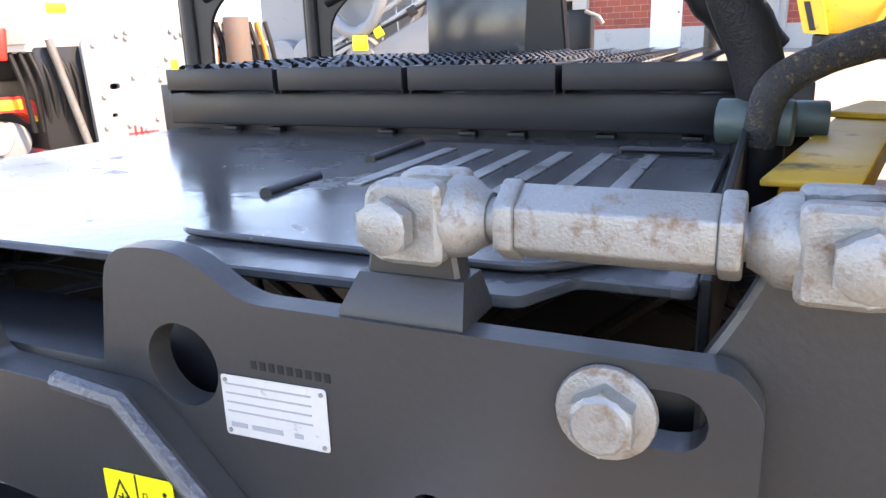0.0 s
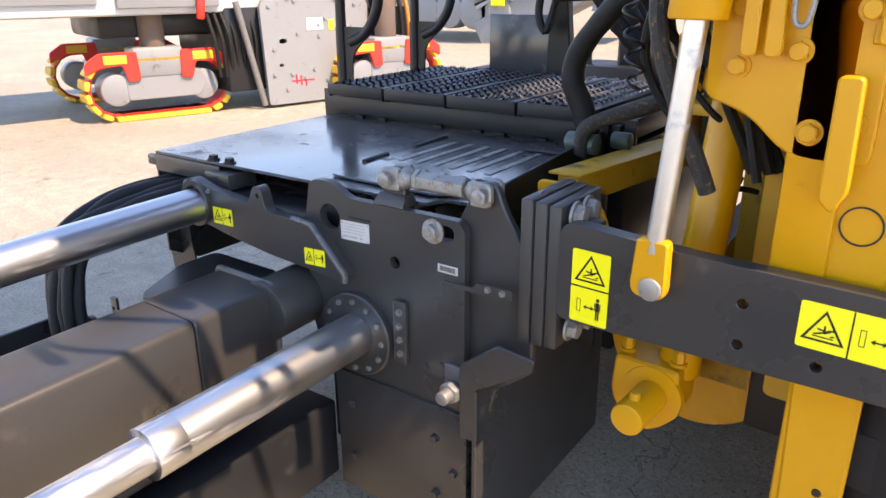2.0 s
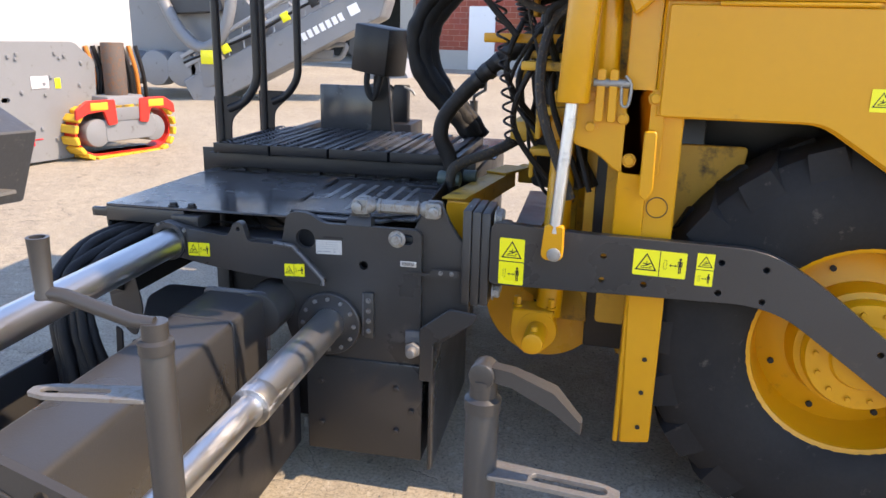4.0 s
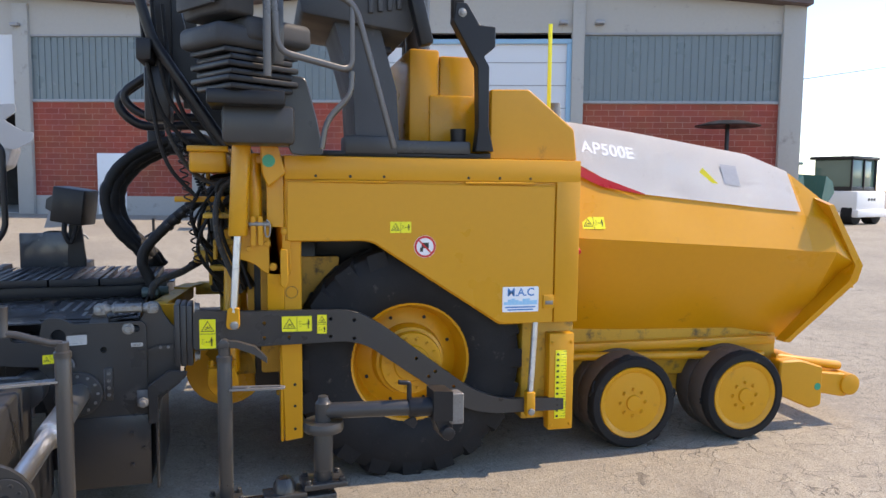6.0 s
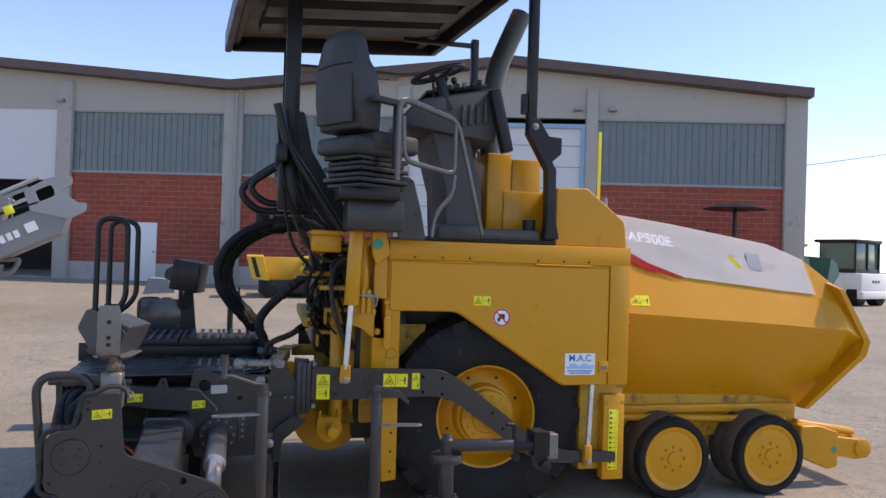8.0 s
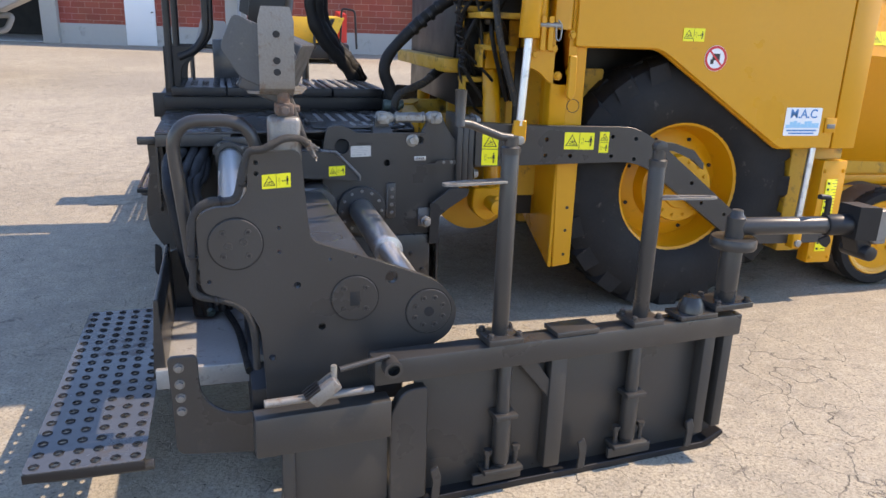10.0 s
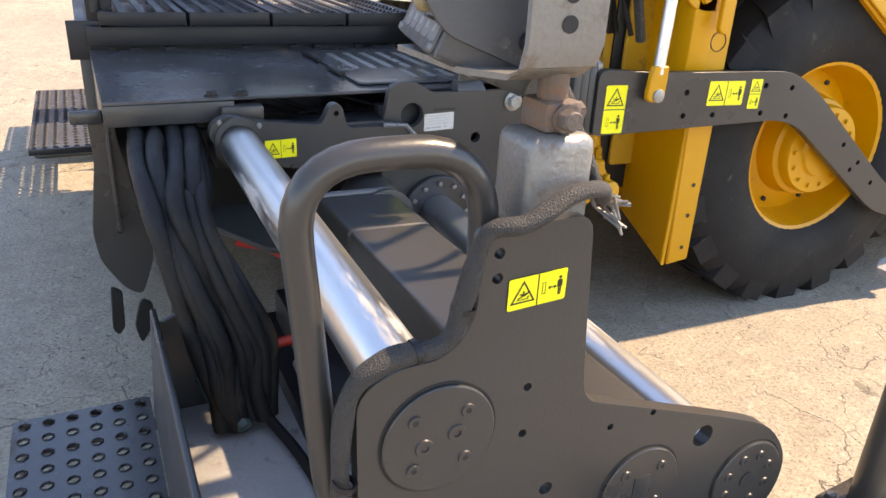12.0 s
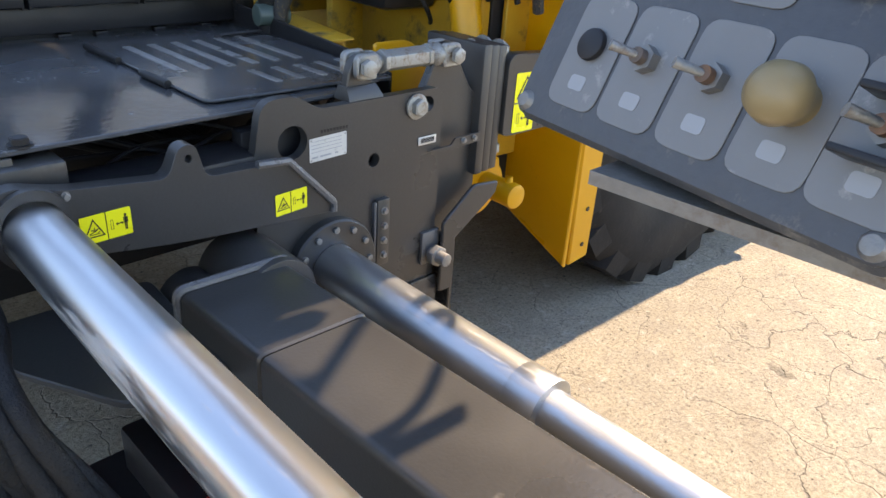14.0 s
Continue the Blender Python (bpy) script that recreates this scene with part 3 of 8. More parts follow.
# hinged service door, slightly proud of the panel
door = part("service_door", plate(round_outline([(0.815, 1.835), (2.468, 1.822), (2.468, 0.958), (2.125, 0.958, 0.03), (1.305, 1.49, 0.05), (0.815, 1.49)], 0.012), 0.652, 0.670, w=0.004), YELLOW, paver, "yellow hinged service door")
part("edge_post", box(2.478, 2.640, 0.652, 0.690, 0.955, 1.975, 0.008), YELLOW, paver)
part("top_band", box(0.80, 2.64, 0.650, 0.690, 1.845, 1.985, 0.010), YELLOW, paver)
for hx in (1.18, 2.1):
    part("door_hinge", cyl((hx - 0.22, 0.648, 1.838), (hx + 0.22, 0.648, 1.838), 0.007, seg=10), YELLOW, door)
    for k in (-0.2, 0.0, 0.2):
        part("hinge_bolt", bolt((hx + k, 0.650, 1.868), OUT, 0.006, 0.006), BLACK, door)
latch = part("door_latch", box(2.40, 2.475, 0.640, 0.652, 1.05, 1.135, 0.012), YELLOW, door, "recessed yellow push latch")
part("latch_handle", box(2.412, 2.463, 0.634, 0.641, 1.075, 1.10, 0.004), GREY_STEEL, latch)
# warning labels on the door
sticker(door, (1.482, 0.650, 1.568), X, Z, 0.128, 0.068, "warning", OUT)
nb, npatch, nrect = sticker(door, (2.25, 0.650, 1.112), X, Z, 0.24, 0.16, "white", OUT)
words("M.A.C", (2.25, 0.6485, 1.155), X, Z, 0.070, STICKBL, nb, OUT, bold=0.0012)
bm = BM()
for i in range(9):
    hgt = 0.018 + 0.022 * abs(math.sin(i * 2.3))
    join(bm, npatch(nrect(-0.098 + 0.0245 * i, -0.02 + (hgt - 0.03) / 2, 0.0235, hgt), 0.0012))
part("picture_band", bm, STICKLB, nb)
bm = BM()
for z, ww in ((-0.050, 0.20), (-0.066, 0.17)):
    join(bm, npatch(nrect(0, z, ww, 0.009), 0.0012))
part("small_print", bm, STICKBL, nb)
# round prohibition sign
disc = part("round_sign", cyl((1.632, 0.6515, 1.45), (1.632, 0.6495, 1.45), 0.068, seg=36), STICKW, door, "round red and white prohibition sticker")
rb = lathe([(0.066, 0.0), (0.066, 0.0012), (0.053, 0.0012), (0.053, 0.0)], (1.632, 0.6493, 1.45), OUT, 36)
join(rb, box(-0.058, 0.058, -0.0005, 0.0005, -0.005, 0.005, 0, m=Matrix.Translation((1.632, 0.6482, 1.45)) @ pose(0, 0, 0, 0, 45, 0)))
part("red_ring", rb, STICKR, disc)
rb = box(1.61, 1.655, 0.6488, 0.6492, 1.44, 1.475, 0)
box(1.60, 1.62, 0.6488, 0.6492, 1.42, 1.445, 0, bm=rb)
part("print", rb, STICKB, disc)

# chassis, decks and bulkheads
part("chassis", box(0.75, 4.55, 1.18, 2.52, 0.42, 1.20, 0.02), YELLOW_WORN, paver)
part("body_core", box(0.95, 2.60, 1.20, 2.55, 1.1, 1.93, 0.02), BLACK, paver)
part("platform_floor", box(0.62, 2.64, 0.69, 2.98, 1.935, 1.985, 0.008), YELLOW, paver)
part("front_bulkhead", box(2.56, 2.63, 0.70, 2.95, 0.95, 1.935, 0.01), YELLOW, paver)
part("wheel_arch", plate(round_outline([(0.86, 1.47), (1.02, 1.53), (1.54, 1.55), (2.2, 1.1), (2.2, 1.2), (1.56, 1.60), (0.86, 1.60)], 0.05), 0.72, 1.19, w=0.004), YELLOW_WORN, paver)
panel_far = part("far_side_panel", plate(round_outline([(0.80, 1.985), (2.63, 1.985), (2.64, 0.955), (2.12, 0.95), (1.30, 1.485), (0.80, 1.485)], 0.02), 2.95, 2.99, w=0.006), YELLOW, paver)
part("tow_frame", box(2.30, 2.66, 0.75, 1.18, 0.30, 0.95, 0.02), YELLOW_WORN, paver)
# rear guard posts that reach down before the tyre
place(shift(0.03, 0, 0.03))
for yy, s in ((0.688, 1), (2.95, -1)):
    p = part("guard_post", plate(round_outline([(0.755, 1.50), (0.80, 1.93), (0.90, 1.93), (0.905, 0.27), (0.80, 0.255)], 0.012), yy, yy + 0.03 * s, w=0.006), YELLOW, paver)
    part("guard_sheet", plate([(0.695, 0.255), (1.28, 0.50), (1.28, 1.5), (0.695, 1.5)] if s > 0 else [(2.38, 0.5), (2.95, 0.255), (2.95, 1.5), (2.38, 1.5)], 0.775, 0.795, axis='x', w=0.004), YELLOW, p)
    part("ring_boss", lathe([(0.036, 0), (0.036, 0.003), (0.033, 0.003), (0.033, 0.0)], (0.845, yy, 1.155), OUT, 32), STICKB, p)
    for z in (0.33, 0.47, 0.60):
        part("bolt_hole", cyl((0.86, yy - 0.001, z), (0.86, yy - 0.003, z), 0.009, seg=12), STICKB, p)


place(shift(0.035, 0, 0))
WZ = 0.715


def drive_wheel(cx, cy, sgn):
    """Large lugged drive tyre; sgn: which way its outside faces."""
    ax = Vector((0, sgn, 0))
    k_ = 1.078
    w = part("drive_wheel", lathe([(r_ * k_, h_) for r_, h_ in [(0.0, 0.10), (0.11, 0.115), (0.125, 0.10), (0.2, 0.06), (0.215, -0.02), (0.30, -0.06), (0.318, -0.02), (0.335, 0.085), (0.352, 0.095), (0.352, 0.075), (0.33, 0.05), (0.33, -0.30), (0.0, -0.30)]], (cx, cy, WZ), ax, 48), YELLOW, paver, "yellow steel wheel rim with dished centre")
    part("tyre", lathe([(r_ * k_, h_) for r_, h_ in [(0.345, 0.09), (0.37, 0.112), (0.45, 0.135), (0.54, 0.138), (0.61, 0.12), (0.66, 0.085), (0.673, 0.03), (0.675, -0.17), (0.655, -0.245), (0.58, -0.29), (0.45, -0.295), (0.345, -0.25)]], (cx, cy, WZ), ax, 64), RUBBER, w, "black lugged tyre with dusty sidewall")
    lugs = Bunch()
    for i in range(20):
        for side in (0, 1):
            a = 2 * math.pi * (i + 0.5 * side) / 20
            m = Matrix.Translation((cx, cy, WZ)) @ Matrix.Rotation(a, 4, 'Y')
            y0, y1 = (0.126, -0.08) if side == 0 else (-0.27, -0.075)
            t = lofted([[(-0.07 + sh, sgn * yv, rz * k_) for sh, yv, rz in q] for q in (
                [(0.0, y0, 0.585), (0.125, y0, 0.585), (0.118, y0 * 0.93, 0.672), (0.008, y0 * 0.93, 0.672)],
                [(0.03, (y0 * 3 + y1) / 4, 0.63), (0.15, (y0 * 3 + y1) / 4, 0.63), (0.146, (y0 * 3 + y1) / 4, 0.678), (0.034, (y0 * 3 + y1) / 4, 0.678)],
                [(0.10, y1, 0.652), (0.19, y1, 0.652), (0.187, y1, 0.680), (0.103, y1, 0.680)])])
            bmesh.ops.transform(t, matrix=m, verts=t.verts)
            lugs.append(t)
    part("tread_lug", lugs, RUBBER, w)
    hub = part("hub", lathe([(r_ * k_, h_) for r_, h_ in [(0.0, 0.14), (0.10, 0.135), (0.108, 0.12), (0.175, 0.118), (0.182, 0.10), (0.182, 0.05), (0.0, 0.05)]], (cx, cy, WZ), ax, 40), YELLOW, w)
    nuts = Bunch()
    for i in range(14):
        a = 2 * math.pi * i / 14
        bolt((cx + 0.158 * math.cos(a), cy + sgn * 0.118, WZ + 0.158 * math.sin(a)), ax, 0.009, 0.009, bm=nuts)
    part("hub_bolt", nuts, YELLOW, w)
    holes = Bunch()
    for i in range(8):
        a = 2 * math.pi * (i + 0.5) / 8
        cyl((cx + 0.284 * math.cos(a), cy + sgn * -0.038, WZ + 0.284 * math.sin(a)), (cx + 0.284 * math.cos(a), cy + sgn * -0.028, WZ + 0.284 * math.sin(a)), 0.011, seg=12, bm=holes)
    part("rim_hole", holes, DARKIN, w)


drive_wheel(1.57, 0.845, -1)
drive_wheel(1.57, 2.80, 1)


def bogie_wheel(cx, cy, sgn):
    ax = Vector((0, sgn, 0))
    w = part("bogie_wheel", lathe([(r_ * 0.94, h_) for r_, h_ in [(0.0, 0.012), (0.055, 0.012), (0.06, 0.0), (0.10, -0.004), (0.225, -0.012), (0.24, 0.0), (0.262, 0.004), (0.272, -0.006), (0.276, -0.05), (0.0, -0.05)]], (cx, cy, 0.33), ax, 40), YELLOW, paver, "yellow steel bogie wheel disc")
    part("rubber_band", lathe([(r_, h_) for r_, h_ in [(0.25, -0.004), (0.262, 0.010), (0.305, 0.008), (0.319, -0.012), (0.322, -0.04), (0.32, -0.06), (0.27, -0.06)]], (cx, cy, 0.33), ax, 48), RUBBER, w, "black painted tyre edge")
    rag = Bunch()
    rnd = random.Random(int(cx * 100))
    for k in range(34):
        a = rnd.uniform(0, 2 * math.pi)
        rr, dd = rnd.uniform(0.298, 0.322), rnd.uniform(0.02, 0.075)
        c = Vector((cx + rr * math.cos(a), cy - sgn * dd, 0.33 + rr * math.sin(a)))
        q = Vector((-math.sin(a), 0, math.cos(a))) * rnd.uniform(0.015, 0.05)
        rag.append(tube([c - q, c + Vector((0, sgn * rnd.uniform(0, 0.02), 0)), c + q], rnd.uniform(0.008, 0.014), 6))
    part("rubber_crumb", rag, RUBBER, w)
    for k in (0, 1):
        part("solid_tyre", lathe([(r_, h_) for r_, h_ in [(0.24, -0.06 - 0.17 * k), (0.322, -0.062 - 0.17 * k), (0.327, -0.08 - 0.17 * k), (0.327, -0.20 - 0.17 * k), (0.32, -0.222 - 0.17 * k), (0.24, -0.224 - 0.17 * k)]], (cx, cy, 0.33), ax, 48), RUBBER_TAN, w, "dusty brown solid rubber tyre")
    nuts = Bunch()
    for i in range(8):
        a = 2 * math.pi * i / 8
        bolt((cx + 0.094 * math.cos(a), cy - sgn * 0.003, 0.33 + 0.094 * math.sin(a)), ax, 0.011, 0.01, bm=nuts)
    part("wheel_nut", nuts, YELLOW, w)


for bx_ in (3.165, 4.05):
    bogie_wheel(bx_, 0.845, -1)
    bogie_wheel(bx_, 2.81, 1)

# hopper with folded wings


def hopper_wing(s):
    def yy(v):
        return 1.83 + s * (v - 1.83)
    stations = [  # x, then y,z of: top, crease, lower crease, bottom, inner bottom, inner top
        (2.66, [(1.08, 2.265), (0.86, 1.80), (0.73, 1.49), (1.22, 0.745), (1.28, 0.745), (1.14, 2.265)]),
        (3.20, [(1.08, 2.20), (0.86, 1.755), (0.73, 1.46), (1.22, 0.72), (1.28, 0.72), (1.14, 2.20)]),
        (4.14, [(1.10, 2.065), (0.88, 1.665), (0.76, 1.405), (1.24, 0.67), (1.30, 0.67), (1.16, 2.065)]),
        (4.52, [(1.08, 1.93), (0.90, 1.63), (0.80, 1.375), (1.22, 0.64), (1.28, 0.64), (1.15, 1.93)]),
        (4.70, [(0.94, 1.74), (0.86, 1.60), (0.77, 1.37), (1.14, 0.73), (1.20, 0.73), (1.02, 1.74)]),
        (4.88, [(0.84, 1.43), (0.80, 1.37), (0.80, 1.29), (0.97, 1.15), (1.03, 1.15), (0.92, 1.43)])]
    bm = lofted([[(x, yy(y), z) for y, z in sec] for x, sec in stations])
    folds = []
    for e in bm.edges:
        if len(e.link_faces) == 2 and abs((e.verts[0].co - e.verts[1].co).normalized().x) > 0.8 and 0.15 < e.calc_face_angle(0) < 1.0:
            folds.append(e)
    bev(bm, folds, 0.035, 4)
    hop = part("hopper_wing", bm, YELLOW, paver, "yellow folded hopper wing with white upper band", 5)
    # painted white field of the upper face, a thin skin lifted off the steel
    def on(x, f, lift=0.004):
        ks = [k for k in stations]
        for (xa, sa), (xb, sb) in zip(ks, ks[1:]):
            if xa <= x <= xb:
                u = (x - xa) / (xb - xa)
                t0 = Vector((x, sa[0][0] + (sb[0][0] - sa[0][0]) * u, sa[0][1] + (sb[0][1] - sa[0][1]) * u))
                t1 = Vector((x, sa[1][0] + (sb[1][0] - sa[1][0]) * u, sa[1][1] + (sb[1][1] - sa[1][1]) * u))
                nrm = (t1 - t0).cross(Vector((1, 0, 0))).normalized()
                if nrm.y > 0:
                    nrm = -nrm
                p = t0 + (t1 - t0) * f + nrm * lift
                return Vector((p.x, yy(p.y), p.z))
    def skin(rows, lift, name, material):
        sb = BM()
        vs = [[sb.verts.new(on(x, f0 + (f1 - f0) * k / 3, lift)) for k in range(4)] for x, f0, f1 in rows]
        for a, b in zip(vs, vs[1:]):
            for k in range(3):
                sb.faces.new((a[k], a[k + 1], b[k + 1], b[k]))
        bmesh.ops.solidify(sb, geom=sb.faces[:], thickness=0.0008)
        return part(name, sb, material, hop)
    skin([(2.67, 0.0, 0.55), (2.9, 0.0, 0.78), (3.2, 0.0, 0.97), (3.6, 0, 0.97), (4.14, 0, 0.97), (4.48, 0, 0.95)], 0.014, "white_band", WHITE)
    skin([(2.67, 0.57, 0.74), (2.8, 0.70, 0.86), (2.9, 0.79, 0.93), (3.2, 0.965, 0.98)], 0.018, "red_stripe", STICKR)
    if s > 0:
        o = on(2.98, 0.36, 0.0155)
        uz = (on(2.98, 0.3, 0.0155) - on(2.98, 0.42, 0.0155)).normalized()
        ux = (on(3.1, 0.36, 0.0155) - on(2.9, 0.36, 0.0155)).normalized()
        words("AP500E", o, ux, uz, 0.125, STICKW, hop, OUT, bold=0.003)
        p = on(3.72, 0.46, 0.0155)
        FADED = mat("faded_white_print", (0.66, 0.68, 0.72), 0.4)
        for dx, ww, hh in ((-0.22, 0.15, 0.16), (0.22, 0.13, 0.16)):
            lo = quad([p + ux * (dx - ww / 2) - uz * hh / 2, p + ux * (dx + ww / 2) - uz * hh / 2, p + ux * (dx + ww / 2) + uz * hh / 2, p + ux * (dx - ww / 2) + uz * hh / 2])
            bmesh.ops.solidify(lo, geom=lo.faces[:], thickness=0.0006)
            part("faded_emblem", lo, FADED, hop)
        lo = quad([p + ux * -0.10 - uz * 0.085, p + ux * 0.10 - uz * 0.085, p + uz * 0.03])
        bmesh.ops.solidify(lo, geom=lo.faces[:], thickness=0.0006)
        part("yellow_triangle", lo, STICKY, hop)
    # rim plate at the mouth with rubber edge
    place(shift(0.13, -0.13 * s, -0.09))
    mouth = part("mouth_flange", lofted([[(4.54, yy(0.93), 1.80), (4.585, yy(0.93), 1.80), (4.585, yy(1.10), 1.85), (4.54, yy(1.10), 1.85)],
                                        [(4.78, yy(0.91), 1.36), (4.845, yy(0.91), 1.36), (4.845, yy(1.10), 1.42), (4.78, yy(1.10), 1.42)],
                                        [(4.76, yy(0.93), 1.25), (4.825, yy(0.93), 1.24), (4.825, yy(1.10), 1.22), (4.76, yy(1.10), 1.25)],
                                        [(4.36, yy(1.10), 0.77), (4.41, yy(1.10), 0.765), (4.41, yy(1.20), 0.765), (4.36, yy(1.20), 0.77)]]), YELLOW, hop)
    part("rubber_lip", tube(curve_points([(4.63, yy(1.0), 1.72), (4.84, yy(1.0), 1.40), (4.86, yy(1.0), 1.30), (4.78, yy(1.02), 1.18)]), 0.028, 10), RUBBER, mouth)
    rv = Bunch()
    for i in range(7):
        u = i / 6
        bolt((4.80 - 0.40 * u, yy(0.955 + 0.14 * u), 1.20 - 0.40 * u), (0.3, -s, 0), 0.008, 0.006, bm=rv)
    part("flange_bolt", rv, YELLOW, mouth)
    place(shift(0.035, 0, 0))


hopper_wing(1)
hopper_wing(-1)
part("hopper_floor", box(2.66, 4.5, 1.15, 2.52, 0.95, 1.02, 0.01), YELLOW_WORN, paver)
sticker(paver, (2.79, 0.772, 1.585), X, Vector((0, 0.456, 1)), 0.16, 0.085, "warning", OUT)
part("lower_rail", box(2.64, 4.50, 1.12, 1.30, 0.63, 0.70, 0.012), YELLOW, paver)
part("hinge_pipe", cyl((2.72, 1.08, 0.62), (4.35, 1.08, 0.57), 0.030, seg=16, w=0.004), YELLOW, paver)
part("bogie_beam", box(2.85, 4.30, 1.24, 1.36, 0.26, 0.50, 0.03), YELLOW_WORN, paver)
part("undercarriage", box(2.66, 4.45, 1.36, 2.4, 0.30, 0.75, 0.03), BLACK, paver)
for ax_x in (3.165, 4.05):
    part("axle", cyl((ax_x, 0.86, 0.325), (ax_x, 2.80, 0.325), 0.05, seg=16), YELLOW_WORN, paver)
# red ball valve by the panel
part("red_handle", cyl((2.66, 0.78, 1.42), (2.66, 0.70, 1.40), 0.03, 0.018, seg=12, w=0.004), REDP, paver)
# push roller frame
place(shift(0.14, 0, -0.13))
pr = part("push_frame", plate(round_outline([(4.34, 0.66), (4.52, 0.66), (4.72, 0.60), (4.72, 0.30), (4.62, 0.28), (4.34, 0.40)], 0.03), 0.98, 1.12, w=0.01), YELLOW, paver, "yellow front push frame")
part("push_arm", plate(round_outline([(4.66, 0.56), (4.98, 0.52), (5.06, 0.46), (5.05, 0.38), (4.96, 0.34), (4.66, 0.40)], 0.03), 1.02, 1.08, w=0.008), YELLOW, pr)
part("push_roller", cyl((5.0, 1.00, 0.44), (5.0, 2.66, 0.44), 0.085, seg=28, w=0.012), YELLOW, pr)
part("top_bar", cyl((4.38, 1.12, 0.66), (5.0, 1.14, 0.56), 0.035, seg=14, w=0.005), YELLOW, pr)
part("green_tag", cyl((4.675, 0.979, 0.45), (4.675, 0.977, 0.45), 0.028, 0.028, seg=20), TAGG, pr, "green round lifting tag")

# thickness gauge and front tow point
place(shift(0.04, -0.035, 0.02))
gp = part("tow_point_guide", box(2.455, 2.625, 0.700, 0.79, 0.225, 0.86, 0.008), YELLOW, paver, "yellow tow point guide with measuring scale")
part("scale_plate", box(2.495, 2.572, 0.694, 0.699, 0.30, 0.75, 0.002), STICKY, gp, "yellow ruled scale plate")
tk = BM()
for i in range(24):
    z = 0.315 + i * 0.0185
    ln = 0.036 if i % 2 == 0 else 0.02
    box(2.570 - ln, 2.570, 0.6930, 0.6937, z, z + 0.003, 0, bm=tk)
    if i % 2 == 0:
        box(2.503, 2.520, 0.6930, 0.6937, z - 0.004, z + 0.009, 0, bm=tk)
part("scale_marks", tk, STICKB, gp)
gb = Bunch()
for z in (0.26, 0.80):
    bolt((2.475, 0.700, z), OUT, 0.009, 0.008, bm=gb)
    bolt((2.605, 0.700, z), OUT, 0.009, 0.008, bm=gb)
part("guide_bolt", gb, YELLOW, gp)
place(shift(-0.01, 0, 0))
tc_ = part("tow_cylinder", cyl((2.40, 0.66, 0.96), (2.37, 0.64, 0.52), 0.020, seg=16), CHROME, paver, "chrome tow point cylinder rod")
part("clevis", box(2.335, 2.395, 0.605, 0.675, 0.36, 0.52, 0.012), YELLOW, tc_)
part("clevis_pin", cyl((2.365, 0.59, 0.395), (2.365, 0.70, 0.395), 0.022, seg=16, w=0.004), ZINC, tc_)

# tow arm


def tow_arm(sgn):
    def sh(t):
        for v in t.verts:
            if sgn < 0:
                v.co.y = 3.33 - v.co.y
        return t
    o = [(0.33, 1.075, 0.04), (0.46, 1.068, 0.08), (0.62, 1.062, 0.1), (1.24, 1.065, 0.12), (1.40, 0.975, 0.15), (1.98, 0.545, 0.2), (2.18, 0.475, 0.15), (2.62, 0.465, 0.04), (2.62, 0.385, 0.04), (2.10, 0.385, 0.15), (1.92, 0.43, 0.2), (1.32, 0.845, 0.15), (1.20, 0.875, 0.1), (0.36, 0.845, 0.02), (0.33, 0.85)]
    hl = [ring2(x, z, 0.011, 10) for x, z in ((0.72, 0.99), (0.72, 0.905), (1.10, 1.01), (1.24, 1.0), (0.86, 0.905), (1.10, 0.905), (1.24, 0.89), (1.62, 0.755), (1.74, 0.67), (1.70, 0.64), (1.86, 0.57))]
    ob = part("tow_arm", sh(plate(round_outline(o, 0.02), 0.433, 0.473, holes=hl, w=0.004)), CHARCOAL, paver, "charcoal painted steel tow arm")
    return ob


ARM_RULE = lambda p: Vector((p.x - 0.004, p.y + 0.182 + 0.02 * (p.x - 0.4), p.z + 0.032 - 0.018 * (p.x - 0.4)))
place(ARM_RULE)
arm = tow_arm(1)
tow_arm(-1)
sticker(arm, (0.408, 0.4325, 0.937), X, Z, 0.088, 0.168, "warning", OUT)
sticker(arm, (0.905, 0.4325, 0.985), X, Z, 0.172, 0.09, "warning", OUT)
sticker(arm, (1.05, 0.4325, 0.98), X, Z, 0.056, 0.112, "warning", OUT)
part("cylinder_pin", cyl((0.556, 0.384, 0.99), (0.556, 0.50, 0.99), 0.024, seg=20, w=0.004), ZINC, arm)

# lift cylinder
def cylinder_rule(p):
    k = min(1.0, max(0.0, (p.z - 1.0) / 1.1))
    return Vector((p.x - 0.01 + 0.045 * k, p.y + 0.17 - 0.03 * k, p.z + 0.033 - 0.02 * k))


place(cylinder_rule)
lc = part("lift_cylinder", cyl((0.565, 0.455, 1.50), (0.572, 0.49, 2.13), 0.052, seg=28, w=0.006), YELLOW, paver, "yellow hydraulic lift cylinder")
part("rod", cyl((0.556, 0.425, 1.06), (0.565, 0.455, 1.52), 0.021, seg=20), CHROME, lc, "chrome piston rod")
part("clevis", plate(round_outline([(0.522, 1.09), (0.588, 1.09), (0.594, 0.963, 0.03), (0.516, 0.963, 0.03)], 0.012), 0.406, 0.4325, w=0.005), YELLOW, lc)
part("cylinder_eye", cyl((0.565, 0.42, 2.17), (0.565, 0.52, 2.17), 0.055, seg=24, w=0.008), YELLOW, lc)
part("cylinder_pin", cyl((0.565, 0.405, 2.17), (0.565, 0.54, 2.17), 0.024, seg=16, w=0.004), YELLOW, lc)
place(shift(0.045, 0.10, 0.02))
